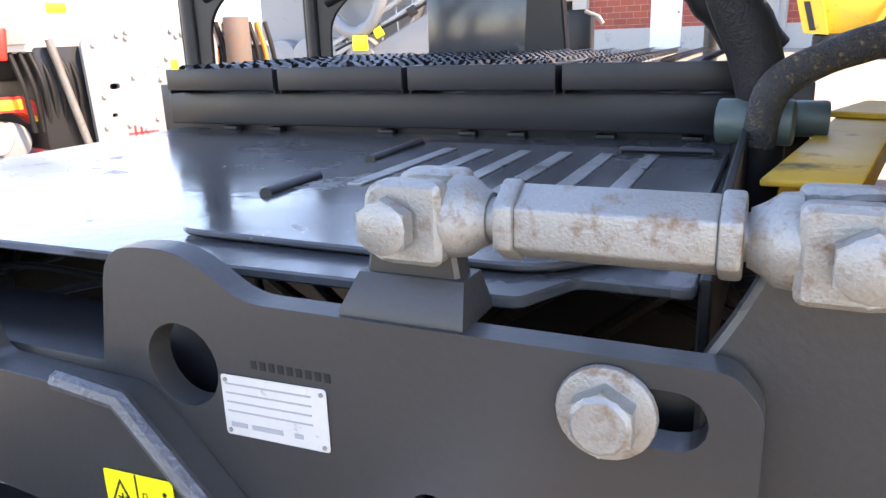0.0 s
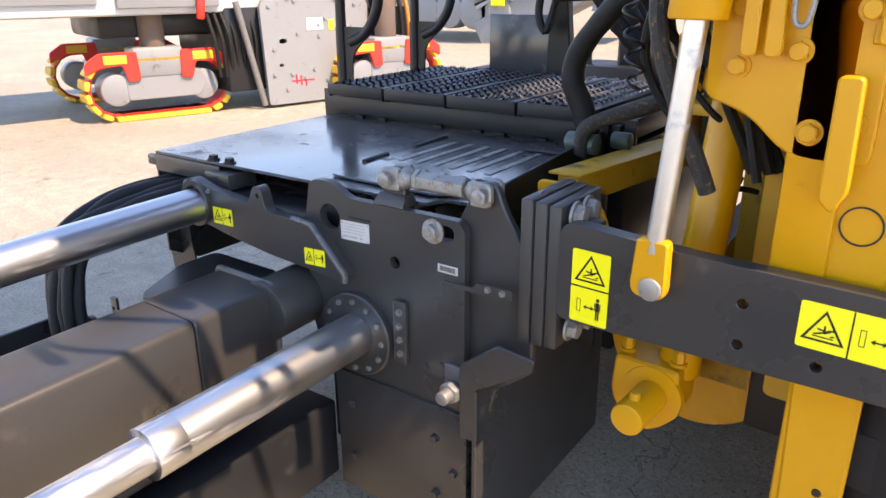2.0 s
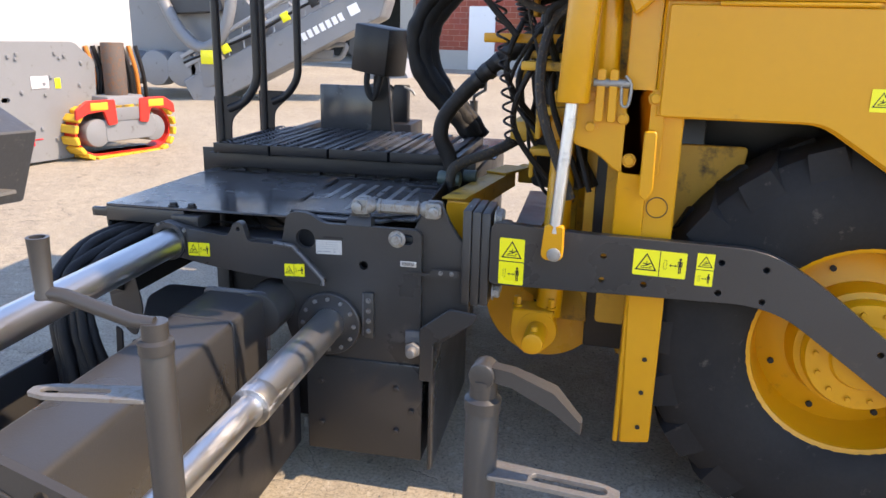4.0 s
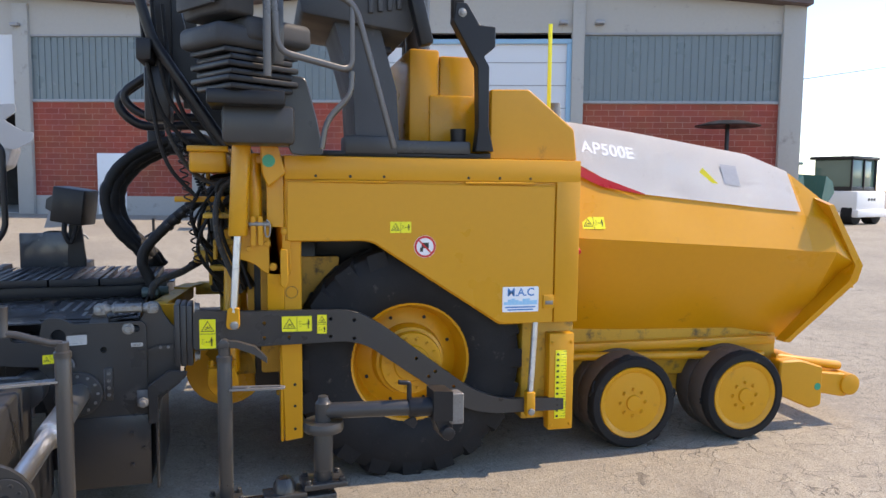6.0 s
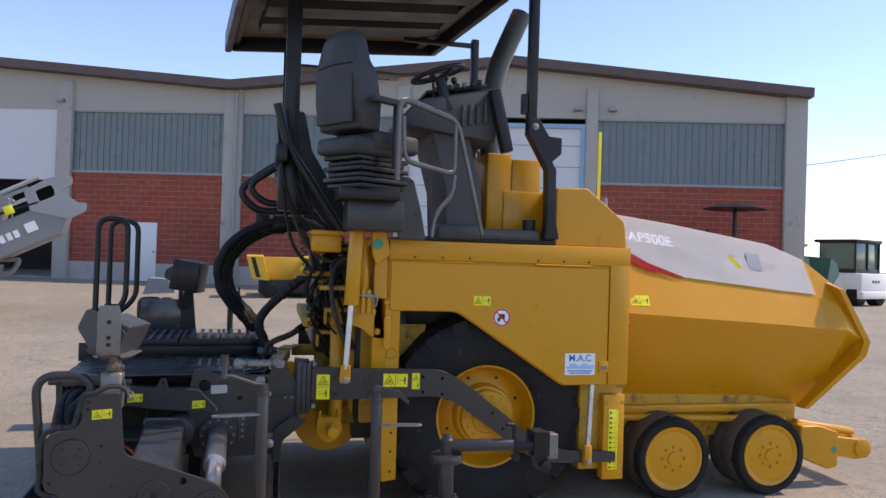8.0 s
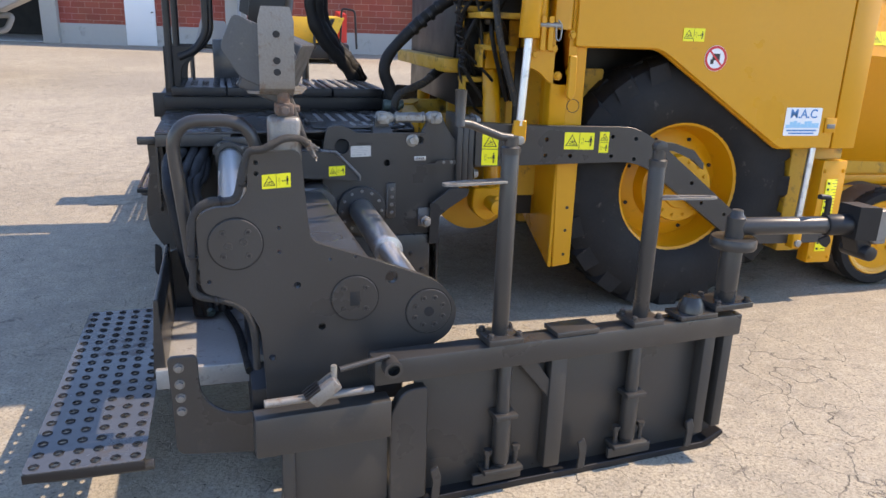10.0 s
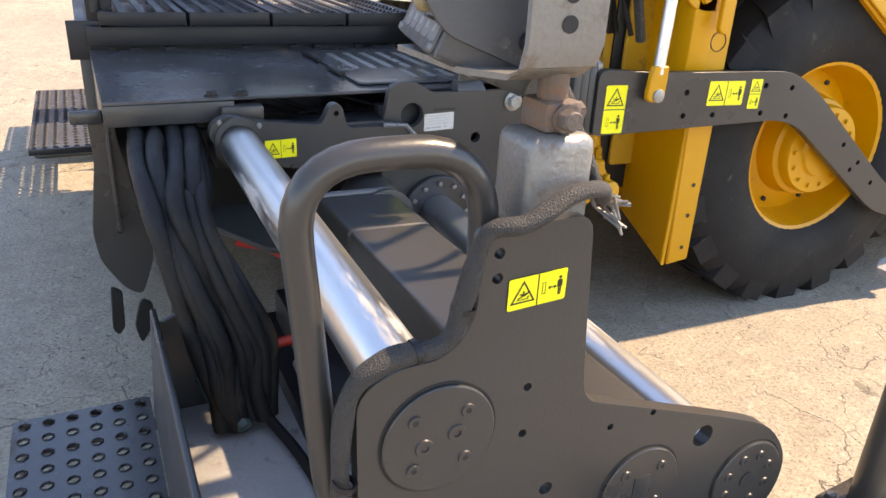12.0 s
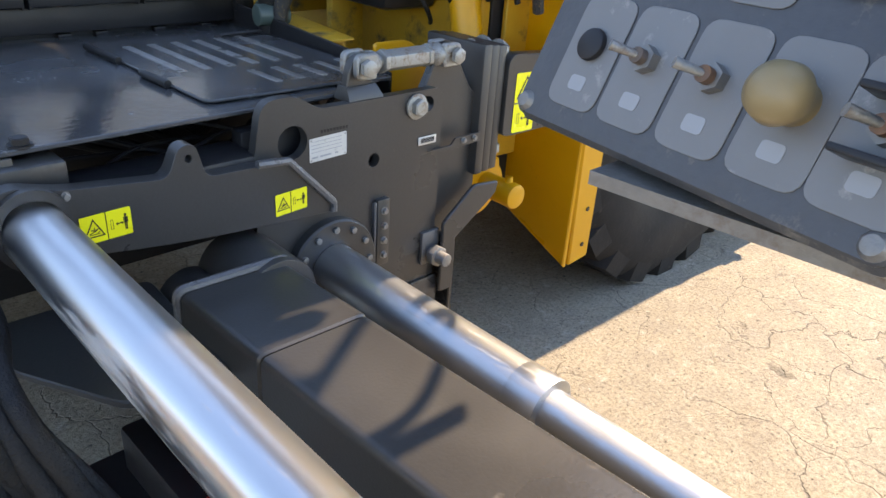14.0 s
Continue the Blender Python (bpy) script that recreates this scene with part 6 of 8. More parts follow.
bxm = part("box_beam", slanted(plate(round_outline([(-0.69, 0.40), (-0.69, 0.772, 0.018), (-0.465, 0.768, 0.022), (-0.465, 0.40)], 0.01), EGV + 0.02, -0.36, w=0.004)), CHARCOAL, screed, "charcoal welded telescopic box beam")
part("beam_sleeve", slanted(plate(round_outline([(-0.6915, 0.40), (-0.6915, 0.7738, 0.018), (-0.4635, 0.7698, 0.022), (-0.4635, 0.40)], 0.01), -0.358, -0.10, w=0.004)), CHARCOAL, bxm)
part("sleeve_weld", slanted(tube(bent([(-0.695, -0.10, 0.56), (-0.695, -0.10, 0.778), (-0.460, -0.10, 0.774), (-0.460, -0.10, 0.56)], 0.02), 0.009, 8, wobble=0.5)), WELD, bxm)
part("beam_pipe", cyl((-0.49, -0.12, 0.695), (-0.49, 0.06, 0.70), 0.088, seg=32, w=0.004), CHARCOAL, screed)
part("beam_pipe_inner", cyl((-0.60, -0.12, 0.66), (-0.60, 0.06, 0.66), 0.07, seg=28, w=0.004), CHARCOAL, screed)
part("side_wing", plate(round_outline([(-0.97, -0.05), (-0.86, -0.26), (-0.69, -0.28), (-0.66, 0.10), (-0.97, 0.10)], 0.03), 0.690, 0.705, axis='z', w=0.003), CHARCOAL, screed)
part("extension_body", box(-0.86, -0.40, EGV + 0.05, 0.05, 0.10, 0.36, 0.01), BLACK, screed)
part("body_side", box(-0.80, -0.69, EGV + 0.05, 0.0, 0.30, 0.46, 0.01), BLACK, screed)
part("extension_rear", plate(round_outline([(-1.185, 0.30), (-1.165, 0.60), (-1.15, 0.60), (-1.14, 0.32)], 0.006), -0.98, -0.28, w=0.004), CHARCOAL, screed)
part("extension_tray", box(-1.17, -0.80, -0.98, -0.1, 0.285, 0.31, 0.004), TRAY, screed, "scuffed grey steel tray")
part("tray_lip", box(-1.175, -0.80, -1.0, -0.975, 0.27, 0.345, 0.004), TRAY, screed)
part("tray_end", plate(round_outline([(-1.15, 0.30), (-1.16, 0.56), (-1.08, 0.60, 0.04), (-1.02, 0.52, 0.03), (-1.0, 0.30)], 0.01), -0.30, -0.285, w=0.003), CHARCOAL, screed)
part("holed_strip", plate(round_outline([(-1.115, 0.44), (-1.085, 0.44), (-1.08, 0.62), (-1.11, 0.62)], 0.006), -0.215, -0.205, holes=[ring2(-1.10, z, 0.008, 10) for z in (0.48, 0.53, 0.58)], w=0.002), GREY_STEEL, screed, "drilled grey strip")
for k in range(3):
    part("hose_union", cyl((-1.07 + 0.03 * k, -0.36 - 0.03 * k, 0.43 - 0.03 * k), (-1.05 + 0.03 * k, -0.42 - 0.03 * k, 0.40 - 0.03 * k), 0.020, seg=6, w=0.003), FITTING, screed, "dark hose union")

# hoses along the rear of the extension
random.seed(11)
for k in range(12):
    du = 0.0145 * k
    pts = [(-1.13 + du, 0.40, 0.92 - 0.008 * (k % 3)), (-1.13 + du, 0.10, 0.935 - 0.012 * (k % 3)), (-1.14 + du * 0.9, -0.14, 0.92 - 0.03 * (k % 3)), (-1.14 + du * 0.75, -0.31, 0.85 - 0.03 * (k % 2)), (-1.10 + du * 0.8, -0.39, 0.70), (-1.07 + du, -0.42, 0.54), (-1.05 + du * 0.8, -0.44, 0.42), (-1.03 + du * 0.7, -0.45, 0.335)]
    pts = [(a + random.uniform(-0.01, 0.01), b + random.uniform(-0.015, 0.015), c + random.uniform(-0.008, 0.008)) for a, b, c in pts]
    part("extension_hose", tube(curve_points(pts, 8), 0.017 if k % 3 else 0.022, 12, wobble=0.14), SLEEVE, screed, "black sleeved hydraulic hose")
part("tray_hose", tube(curve_points([(-0.93, -0.46, 0.34), (-0.89, -0.62, 0.325), (-0.87, -0.86, 0.33), (-0.86, -1.10, 0.36)], 7), 0.014, 8), SLEEVE, screed)
part("grey_pipe", tube(bent([(-0.84, -0.42, 0.46), (-0.83, -0.62, 0.40), (-0.82, -1.05, 0.38)], 0.05), 0.016, 10), GREY_STEEL, screed)
part("red_hose", tube(curve_points([(-0.90, 0.02, 0.62), (-0.812, -0.011, 0.60), (-0.735, -0.10, 0.56), (-0.70, -0.20, 0.52), (-0.72, -0.29, 0.485), (-0.82, -0.33, 0.475), (-0.95, -0.33, 0.47)], 8), 0.014, 10), RED, screed, "red hydraulic hose")
for k in range(4):
    part("thin_cable", tube(curve_points([(-1.1 + 0.2 * k, 0.3, 0.97), (-0.95 + 0.2 * k, 0.16, 0.92 + 0.01 * k), (-0.80 + 0.2 * k, 0.2, 0.95), (-0.62 + 0.22 * k, 0.24, 0.93)], 7), 0.005, 6), BLACK, screed)
place(shift(0.03, 0, 0.01))
flap = part("rubber_flap", plate(round_outline([(-1.275, 0.985), (-1.21, 0.985), (-1.205, 0.90), (-1.17, 0.70), (-1.145, 0.56), (-1.165, 0.50), (-1.19, 0.43), (-1.235, 0.46), (-1.29, 0.555), (-1.30, 0.65), (-1.27, 0.85)], 0.03), 0.125, 0.133, w=0.002), CHARCOAL, screed, "hanging grey rubber flap with hooks")
part("flap_hook", plate(round_outline([(-1.20, 0.43), (-1.165, 0.41), (-1.175, 0.33), (-1.21, 0.275), (-1.225, 0.34)], 0.02), 0.110, 0.122, w=0.003), BLACK, flap)
part("flap_hook", plate(round_outline([(-1.275, 0.48), (-1.245, 0.46), (-1.25, 0.34), (-1.27, 0.315), (-1.285, 0.34)], 0.012), 0.112, 0.122, w=0.003), BLACK, flap)
part("flap_latch", box(-1.315, -1.235, 0.095, 0.120, 0.955, 0.992, 0.010), CHARCOAL, flap, "small dark latch")
place()

# ---- end plate of the extension, rail, box, end gate ----
def end_rule(p):
    return Vector((0.937 * p.x - 0.07, p.y, 0.94 * p.z + 0.028))


place(end_rule)
egt = thing("extension_end_plate", (-0.55, EGV, 0.1), "charcoal steel end plate of the screed extension", "end plate", frame_matrix=SCREED)
eo = [(-0.826, 1.202, 0.02), (-0.660, 1.208, 0.03), (-0.640, 0.97, 0.05), (-0.632, 0.905, 0.05), (-0.31, 0.788, 0.1), (-0.18, 0.735, 0.1), (-0.110, 0.635, 0.09), (-0.135, 0.53, 0.09), (-0.24, 0.48, 0.06), (-0.30, 0.43), (-0.32, 0.30), (-0.79, 0.30), (-0.805, 0.62, 0.06), (-0.86, 0.705, 0.05), (-0.985, 0.75, 0.03), (-0.990, 1.0, 0.05), (-0.94, 1.03, 0.05), (-0.865, 1.03, 0.05), (-0.826, 1.08, 0.05)]
ehl = [ring2(-0.358, 0.762, 0.022, 16), ring2(-0.735, 0.955, 0.007, 10), ring2(-0.735, 0.875, 0.007, 10), ring2(-0.68, 0.755, 0.012, 12), ring2(-0.60, 0.60, 0.012, 12), ring2(-0.57, 0.84, 0.006, 10), ring2(-0.485, 0.845, 0.006, 10), ring2(-0.77, 0.50, 0.012, 12), ring2(-0.96, 0.785, 0.007, 10), ring2(-0.80, 1.17, 0.008, 10), ring2(-0.80, 1.135, 0.008, 10)]
egp = part("plate", plate(round_outline(eo, 0.01), EGV - 0.012, EGV + 0.012, holes=ehl, w=0.003), CHARCOAL, egt)
for (cx, cz, r, nb_) in ((-0.872, 0.908, 0.084, 4), (-0.487, 0.695, 0.080, 4), (-0.222, 0.627, 0.082, 8)):
    dsc = part("cover_disc", lathe([(0.0, 0.0), (r, 0.0), (r, 0.0045), (r - 0.002, 0.006), (0.0, 0.006)], (cx, EGV - 0.012, cz), (0, -1, 0), 44), CHARCOAL, egp, crease=14)
    for i in range(nb_):
        a = 2 * math.pi * (i + 0.5) / nb_
        sx, sz = cx + r * 0.66 * math.cos(a), cz + r * 0.66 * math.sin(a)
        scw = part("disc_screw", lathe([(0.0045, 0.0), (0.0045, 0.003), (0.0095, 0.003), (0.0105, 0.0)], (sx, EGV - 0.018, sz), (0, -1, 0), 18), CHARCOAL, dsc, crease=20)
        part("hex_socket", cyl((sx, EGV - 0.018, sz), (sx, EGV - 0.0205, sz), 0.0056, seg=6), DARKIN, scw)
    ring_ = BM()
    lathe([(r + 0.0005, 0.0005), (r + 0.0045, 0.0008), (r + 0.0045, 0.0), (r + 0.0005, 0.0)], (cx, EGV - 0.012, cz), (0, -1, 0), 44, ring_)
    part("disc_gap", ring_, DARKIN, dsc)
bm = Bunch()
for dx in (-0.024, 0.024):
    lathe([(0.0, 0.0005), (0.006, 0.0005), (0.0065, 0.0025), (0.0125, 0.0025), (0.0135, 0.0)], (-0.872 + dx, EGV - 0.018, 0.908 + 0.25 * dx), (0, -1, 0), 20, bm)
part("plug", bm, CHARCOAL, egp, crease=20)
part("square_window", box(-0.504, -0.470, EGV - 0.0195, EGV - 0.0175, 0.67, 0.722, 0.001), DARKIN, egp)
part("hub_bore", cyl((-0.222, EGV - 0.018, 0.627), (-0.222, EGV - 0.020, 0.627), 0.018, seg=20), DARKIN, egp)
sticker(egp, (-0.738, EGV - 0.0128, 1.110), (1, 0, 0.06), (0, 0, 1), 0.090, 0.046, "warning", (0, -1, 0))
hr = part("grab_rail", tube(bent([(-0.89, EGV + 0.045, 0.74), (-1.006, EGV + 0.045, 0.78), (-1.052, EGV + 0.045, 1.293), (-0.797, EGV + 0.045, 1.293), (-0.79, EGV + 0.04, 1.06)], 0.105, 8), 0.0205, 18), CHARCOAL, egt, "thick charcoal bent tube grab rail")
cb = part("sleeved_cable", tube(curve_points([(-0.640, EGV + 0.0, 1.225), (-0.665, EGV - 0.022, 1.245), (-0.715, EGV - 0.03, 1.245), (-0.775, EGV - 0.03, 1.215), (-0.822, EGV - 0.015, 1.20), (-0.845, EGV - 0.012, 1.12), (-0.87, EGV - 0.012, 1.055), (-0.95, EGV - 0.01, 1.045), (-1.0, EGV - 0.005, 0.99), (-1.008, EGV, 0.82), (-1.0, EGV, 0.74), (-0.88, EGV, 0.70), (-0.83, EGV, 0.62), (-0.82, EGV + 0.02, 0.45)], 8), 0.0128, 14, wobble=0.25), BRAID_GREY, egt, "black braided cable sleeve tied along the plate edge")
for p in ((-0.846, 1.10), (-0.91, 1.05), (-1.005, 0.87), (-0.94, 0.72)):
    part("cable_tie", lathe([(0.014, -0.004), (0.017, -0.004), (0.017, 0.004), (0.014, 0.004)], (p[0], EGV - 0.01, p[1]), (0.2, 0, 1) if abs(p[0] + 0.846) < 0.01 or abs(p[0] + 1.005) < 0.01 else (1, 0, 0.2), 14), BLACK, egt)

# control box on its post
place(lambda p: Vector((p.x + 0.002, p.y + 0.014, 0.94 * p.z + 0.025)))
cbx = thing("control_box", (-0.72, EGV + 0.05, 1.16), "scratched grey screed control box on a rusty swivel post", "control box", frame_matrix=SCREED)
PV = EGV + 0.035
part("post", box(-0.780, -0.684, PV - 0.045, PV + 0.045, 1.12, 1.312, 0.018, seg=3), GREY_STEEL, cbx, "grey square steel post")
part("swivel", cyl((-0.73, PV, 1.305), (-0.73, PV, 1.385), 0.019, seg=16), RUST, cbx, "rusty swivel pin")
part("swivel_block", box(-0.757, -0.703, PV - 0.03, PV + 0.03, 1.312, 1.352, 0.008), RUST, cbx)
part("swivel_bolt", bolt((-0.703, PV, 1.332), (1, 0, 0), 0.012, 0.014), RUST, cbx)
part("swivel_bolt", bolt((-0.73, PV - 0.03, 1.332), (0, -1, 0), 0.013, 0.016), RUST, cbx)
# bent steel strip: a shelf that turns up into a drilled plate
strip = lofted([[(uu, vv, zz), (uu, vv + tv, zz + tz), (uu + ww, vv + tv, zz + tz), (uu + ww, vv, zz)] for uu, ww, vv, zz, tv, tz in (
    (-0.835, 0.20, -1.02, 1.383, 0.0, -0.009), (-0.83, 0.16, -1.20, 1.383, 0.0, -0.009), (-0.80, 0.10, -1.268, 1.385, 0.004, -0.008), (-0.80, 0.10, -1.296, 1.397, 0.008, -0.004), (-0.80, 0.10, -1.306, 1.425, 0.009, 0.0), (-0.80, 0.10, -1.306, 1.60, 0.009, 0.0), (-0.79, 0.08, -1.306, 1.64, 0.009, 0.0))])
br_ = part("bracket", strip, GREY_STEEL, cbx, "worn bent steel bracket with bolt holes")
for zz in (1.448, 1.482, 1.56):
    part("bracket_hole", cyl((-0.75, -1.3068, zz), (-0.75, -1.3075, zz), 0.0105, seg=16), DARKIN, br_)
E1, E2 = Vector((-0.256, -0.967, 0.02)).normalized(), Vector((0.385, -0.06, 0.92))
E2 = (E2 - E1 * E2.dot(E1)).normalized()
E3 = E1.cross(E2)
BOXM = Matrix((E1, E2, E3)).transposed().to_4x4()
BOXM.translation = Vector((-0.825, -1.056, 1.406)) + E2 * 0.082 - E3 * 0.006
case = part("case", plate(round_outline([(-0.137, -0.098), (0.137, -0.098), (0.137, 0.105), (-0.137, 0.105)], 0.012), -0.13, 0.0, axis='z', w=0.004, m=BOXM), PANELPLATE, cbx, "scratched dark metal case")
part("face_plate", plate(round_outline([(-0.134, -0.095), (0.134, -0.095), (0.134, 0.102), (-0.134, 0.102)], 0.010), 0.0005, 0.005, axis='z', w=0.002, m=BOXM), PANELPLATE, case)
nv = E3
COLS = (-0.085, -0.037, 0.012, 0.061, 0.108)
for i, cx_ in enumerate(COLS):
    for j in range(2):
        yb_ = -0.080 if j == 0 else 0.006
        if j == 1 and i in (3,):
            continue
        hw = 0.0225 if i < 4 else 0.024
        o_ = [(cx_ - hw, yb_), (cx_ + hw, yb_), (cx_ + hw, yb_ + 0.076), (cx_ - hw, yb_ + 0.076)]
        lg = part("legend", plate(round_outline(o_, 0.011), 0.0052, 0.0060, axis='z', w=0.0003, m=BOXM), PANELLBL, case, "frosted grey legend field")
        part("pictogram", plate(round_outline([(cx_ - 0.007, yb_ + 0.012), (cx_ + 0.007, yb_ + 0.012), (cx_ + 0.007, yb_ + 0.022), (cx_ - 0.007, yb_ + 0.022)], 0.003), 0.0061, 0.0064, axis='z', w=0.0, m=BOXM), GREYP, lg)
        c = BOXM @ Vector((cx_, -0.037 if j == 0 else 0.030, 0.006))
        if (i, j) == (3, 0):
            part("knob", lathe([(0.0, 0.030), (0.008, 0.029), (0.0148, 0.023), (0.0165, 0.015), (0.012, 0.006), (0.012, 0.0)], c, nv, 28), KNOB, case, "yellowed round push knob")
        elif (i, j) == (0, 0):
            part("button", cyl(c, c + nv * 0.005, 0.011, seg=24, w=0.002), BLACK, case)
        elif (i, j) == (2, 1):
            part("green_button", cyl(c, c + nv * 0.012, 0.011, seg=24, w=0.003), GREENP, case, "green push button")
        elif (i, j) == (1, 1):
            part("red_button", cyl(c, c + nv * 0.008, 0.009, seg=24, w=0.002), REDP, case, "small red button")
        else:
            sw = part("toggle_switch", cyl(c, c + nv * 0.007, 0.0085, seg=6), GREY_STEEL, case)
            part("collar", cyl(c + nv * 0.006, c + nv * 0.012, 0.005, seg=14), RUST, sw)
            part("lever", cyl(c + nv * 0.01, c + nv * 0.024 - E1 * 0.010, 0.0022, 0.0034, 10), ZINC, sw)
            if (i, j) == (4, 0):
                for dy in (-0.016, 0.014):
                    part("switch_guard", box(-0.014, 0.020, -0.002, 0.002, 0.0, 0.018, 0.001, m=Matrix.Translation(c) @ Matrix((E1, E2, E3)).transposed().to_4x4() @ Matrix.Translation((0, dy, 0))), BLACK, sw)
dl = BOXM @ Vector((0.061, 0.046, 0.006))
part("dial", lathe([(0.0, 0.014), (0.012, 0.014), (0.015, 0.006), (0.028, 0.004), (0.028, 0.0)], dl, nv, 32), PANELPLATE, case, "round worn dial")
for sx, sy in ((-0.125, -0.086), (0.125, -0.086), (-0.125, 0.093), (0.125, 0.093)):
    part("screw", lathe([(0, 0.004), (0.005, 0.0035), (0.0075, 0.0)], BOXM @ Vector((sx, sy, 0.005)), nv, 16), GREY_STEEL, case)
# side cheek that carries the case on the bracket
ck = part("side_cheek", plate(round_outline([(-0.085, -0.13), (0.05, -0.13), (0.09, -0.03), (0.09, 0.09), (-0.02, 0.09), (-0.085, 0.0)], 0.02), 0.139, 0.146, axis='x', w=0.002, m=BOXM @ Matrix.Translation((0, 0.02, 0))), PANELPLATE, cbx)
for yy_, zz_ in ((0.055, -0.06), (-0.03, -0.10)):
    part("cheek_bolt", lathe([(0, 0.016), (0.011, 0.014), (0.014, 0.006), (0.015, 0.0)], BOXM @ Vector((0.146, yy_, zz_)), E1, 16), BLACK, cbx)
part("under_cable", tube(curve_points([(-0.76, -1.16, 1.40), (-0.715, -1.24, 1.37), (-0.695, EGV + 0.02, 1.30), (-0.672, EGV - 0.005, 1.235)], 6), 0.0095, 10, wobble=0.3), BRAID_GREY, cbx, "frayed braided cable")
random.seed(8)
for k in range(14):
    e = Vector((-0.668, EGV - 0.005, 1.230))
    part("loose_strand", tube([e - Vector((0.02, 0, -0.01)), e + Vector((random.uniform(0, 0.02), random.uniform(-0.02, 0.02), random.uniform(-0.03, 0.01))), e + Vector((random.uniform(0.01, 0.035), random.uniform(-0.03, 0.03), random.uniform(-0.06, 0.0)))], 0.0022, 5), GREY_STEEL, cbx)

# end gate
def gate_rule(p):
    return Vector((0.98 * p.x, p.y, p.z * 0.905 if p.z < 0.65 else p.z - 0.062))


place(gate_rule)
gate = thing("end_gate", (0.1, -1.38, 0), "charcoal screed end gate with crank posts, standing on the ground", "end gate", frame_matrix=Matrix.Translation((0.016, -0.827, 0)) @ pose(0, 0, 0, 0, 0, 7.3) @ Matrix.Translation((0, 1.355, 0)))
GV = -1.375
part("gate_plate", box(-0.30, 0.985, GV + 0.03, GV + 0.045, 0.02, 0.56, 0.003), CHARCOAL, gate, "large charcoal steel gate plate")
tb_ = part("top_beam", box(-0.455, 1.01, GV - 0.03, GV + 0.06, 0.530, 0.622, 0.006), CHARCOAL, gate)
part("rear_beam", box(-0.83, -0.40, GV - 0.04, GV + 0.03, 0.33, 0.475, 0.006), CHARCOAL, gate)
part("beam_rod", cyl((-0.80, GV - 0.03, 0.525), (-0.46, GV - 0.03, 0.525), 0.014, seg=14), GREY_STEEL, gate)
part("rear_plate", box(-0.735, -0.40, GV + 0.0, GV + 0.015, 0.01, 0.32, 0.004), CHARCOAL, gate)
part("rear_plate_edge", box(-0.75, -0.71, GV - 0.02, GV + 0.02, 0.0, 0.34, 0.006), CHARCOAL, gate)
part("joint_block", plate(round_outline([(-0.395, 0.03), (-0.395, 0.40), (-0.35, 0.49, 0.05), (-0.265, 0.49), (-0.265, 0.03)], 0.02), GV - 0.012, GV + 0.03, w=0.004), CHARCOAL, gate)
part("skid", plate(round_outline([(-0.72, 0.0), (-0.70, 0.03), (0.92, 0.03), (1.01, 0.075, 0.02), (1.02, 0.055, 0.02), (0.94, 0.0)], 0.008), GV - 0.02, GV + 0.05, w=0.003), BLACK, gate)
part("front_edge", box(0.945, 0.99, GV - 0.02, GV + 0.045, 0.10, 0.56, 0.005), CHARCOAL, gate)
part("rib", box(0.19, 0.255, GV - 0.02, GV + 0.03, 0.06, 0.54, 0.004), CHARCOAL, gate)
part("brace", plate([(0.06, 0.535), (0.13, 0.535), (0.22, 0.40), (0.19, 0.37)], GV - 0.012, GV + 0.0, w=0.002), CHARCOAL, gate)
part("front_rib", box(0.855, 0.905, GV - 0.02, GV + 0.03, 0.08, 0.54, 0.004), CHARCOAL, gate)
for u in (0.02, 0.555):
    hp = part("hold_down", cyl((u, GV + 0.0, 0.10), (u, GV + 0.0, 0.53), 0.024, seg=18, w=0.003), CHARCOAL, gate, "charcoal spring hold-down")
    part("sleeve", cyl((u, GV, 0.12), (u, GV, 0.32), 0.032, seg=18, w=0.004), CHARCOAL, hp)
    part("sleeve_cap", box(u - 0.042, u + 0.042, GV - 0.04, GV + 0.03, 0.315, 0.335, 0.003), CHARCOAL, hp)
    part("foot", box(u - 0.075, u + 0.075, GV - 0.04, GV + 0.03, 0.085, 0.105, 0.003), CHARCOAL, hp)
    part("spring", tube([(u + 0.02 * math.cos(a), GV - 0.008 + 0.02 * math.sin(a), 0.105 + 0.0022 * a) for a in [i * 0.4 for i in range(50)]], 0.004, 6), CHARCOAL, hp)
    for du in (-0.055, 0.055):
        part("clamp_bolt", cyl((u + du, GV - 0.01, 0.09), (u + du, GV - 0.01, 0.17), 0.009, seg=10), CHARCOAL, hp)
        part("clamp_nut", cyl((u + du, GV - 0.01, 0.165), (u + du, GV - 0.01, 0.185), 0.016, seg=6), CHARCOAL, hp)
for u in (-0.25, 0.33, 0.82):
    part("skid_hook", plate(round_outline([(u, 0.03), (u + 0.03, 0.03), (u + 0.035, 0.12), (u + 0.02, 0.165), (u - 0.005, 0.15), (u + 0.005, 0.10)], 0.006), GV - 0.03, GV - 0.018, w=0.002), CHARCOAL, gate)
for u in (0.0, 0.56):
    part("skid_block", box(u - 0.09, u + 0.10, GV - 0.018, GV + 0.0, 0.04, 0.085, 0.004), CHARCOAL, gate)


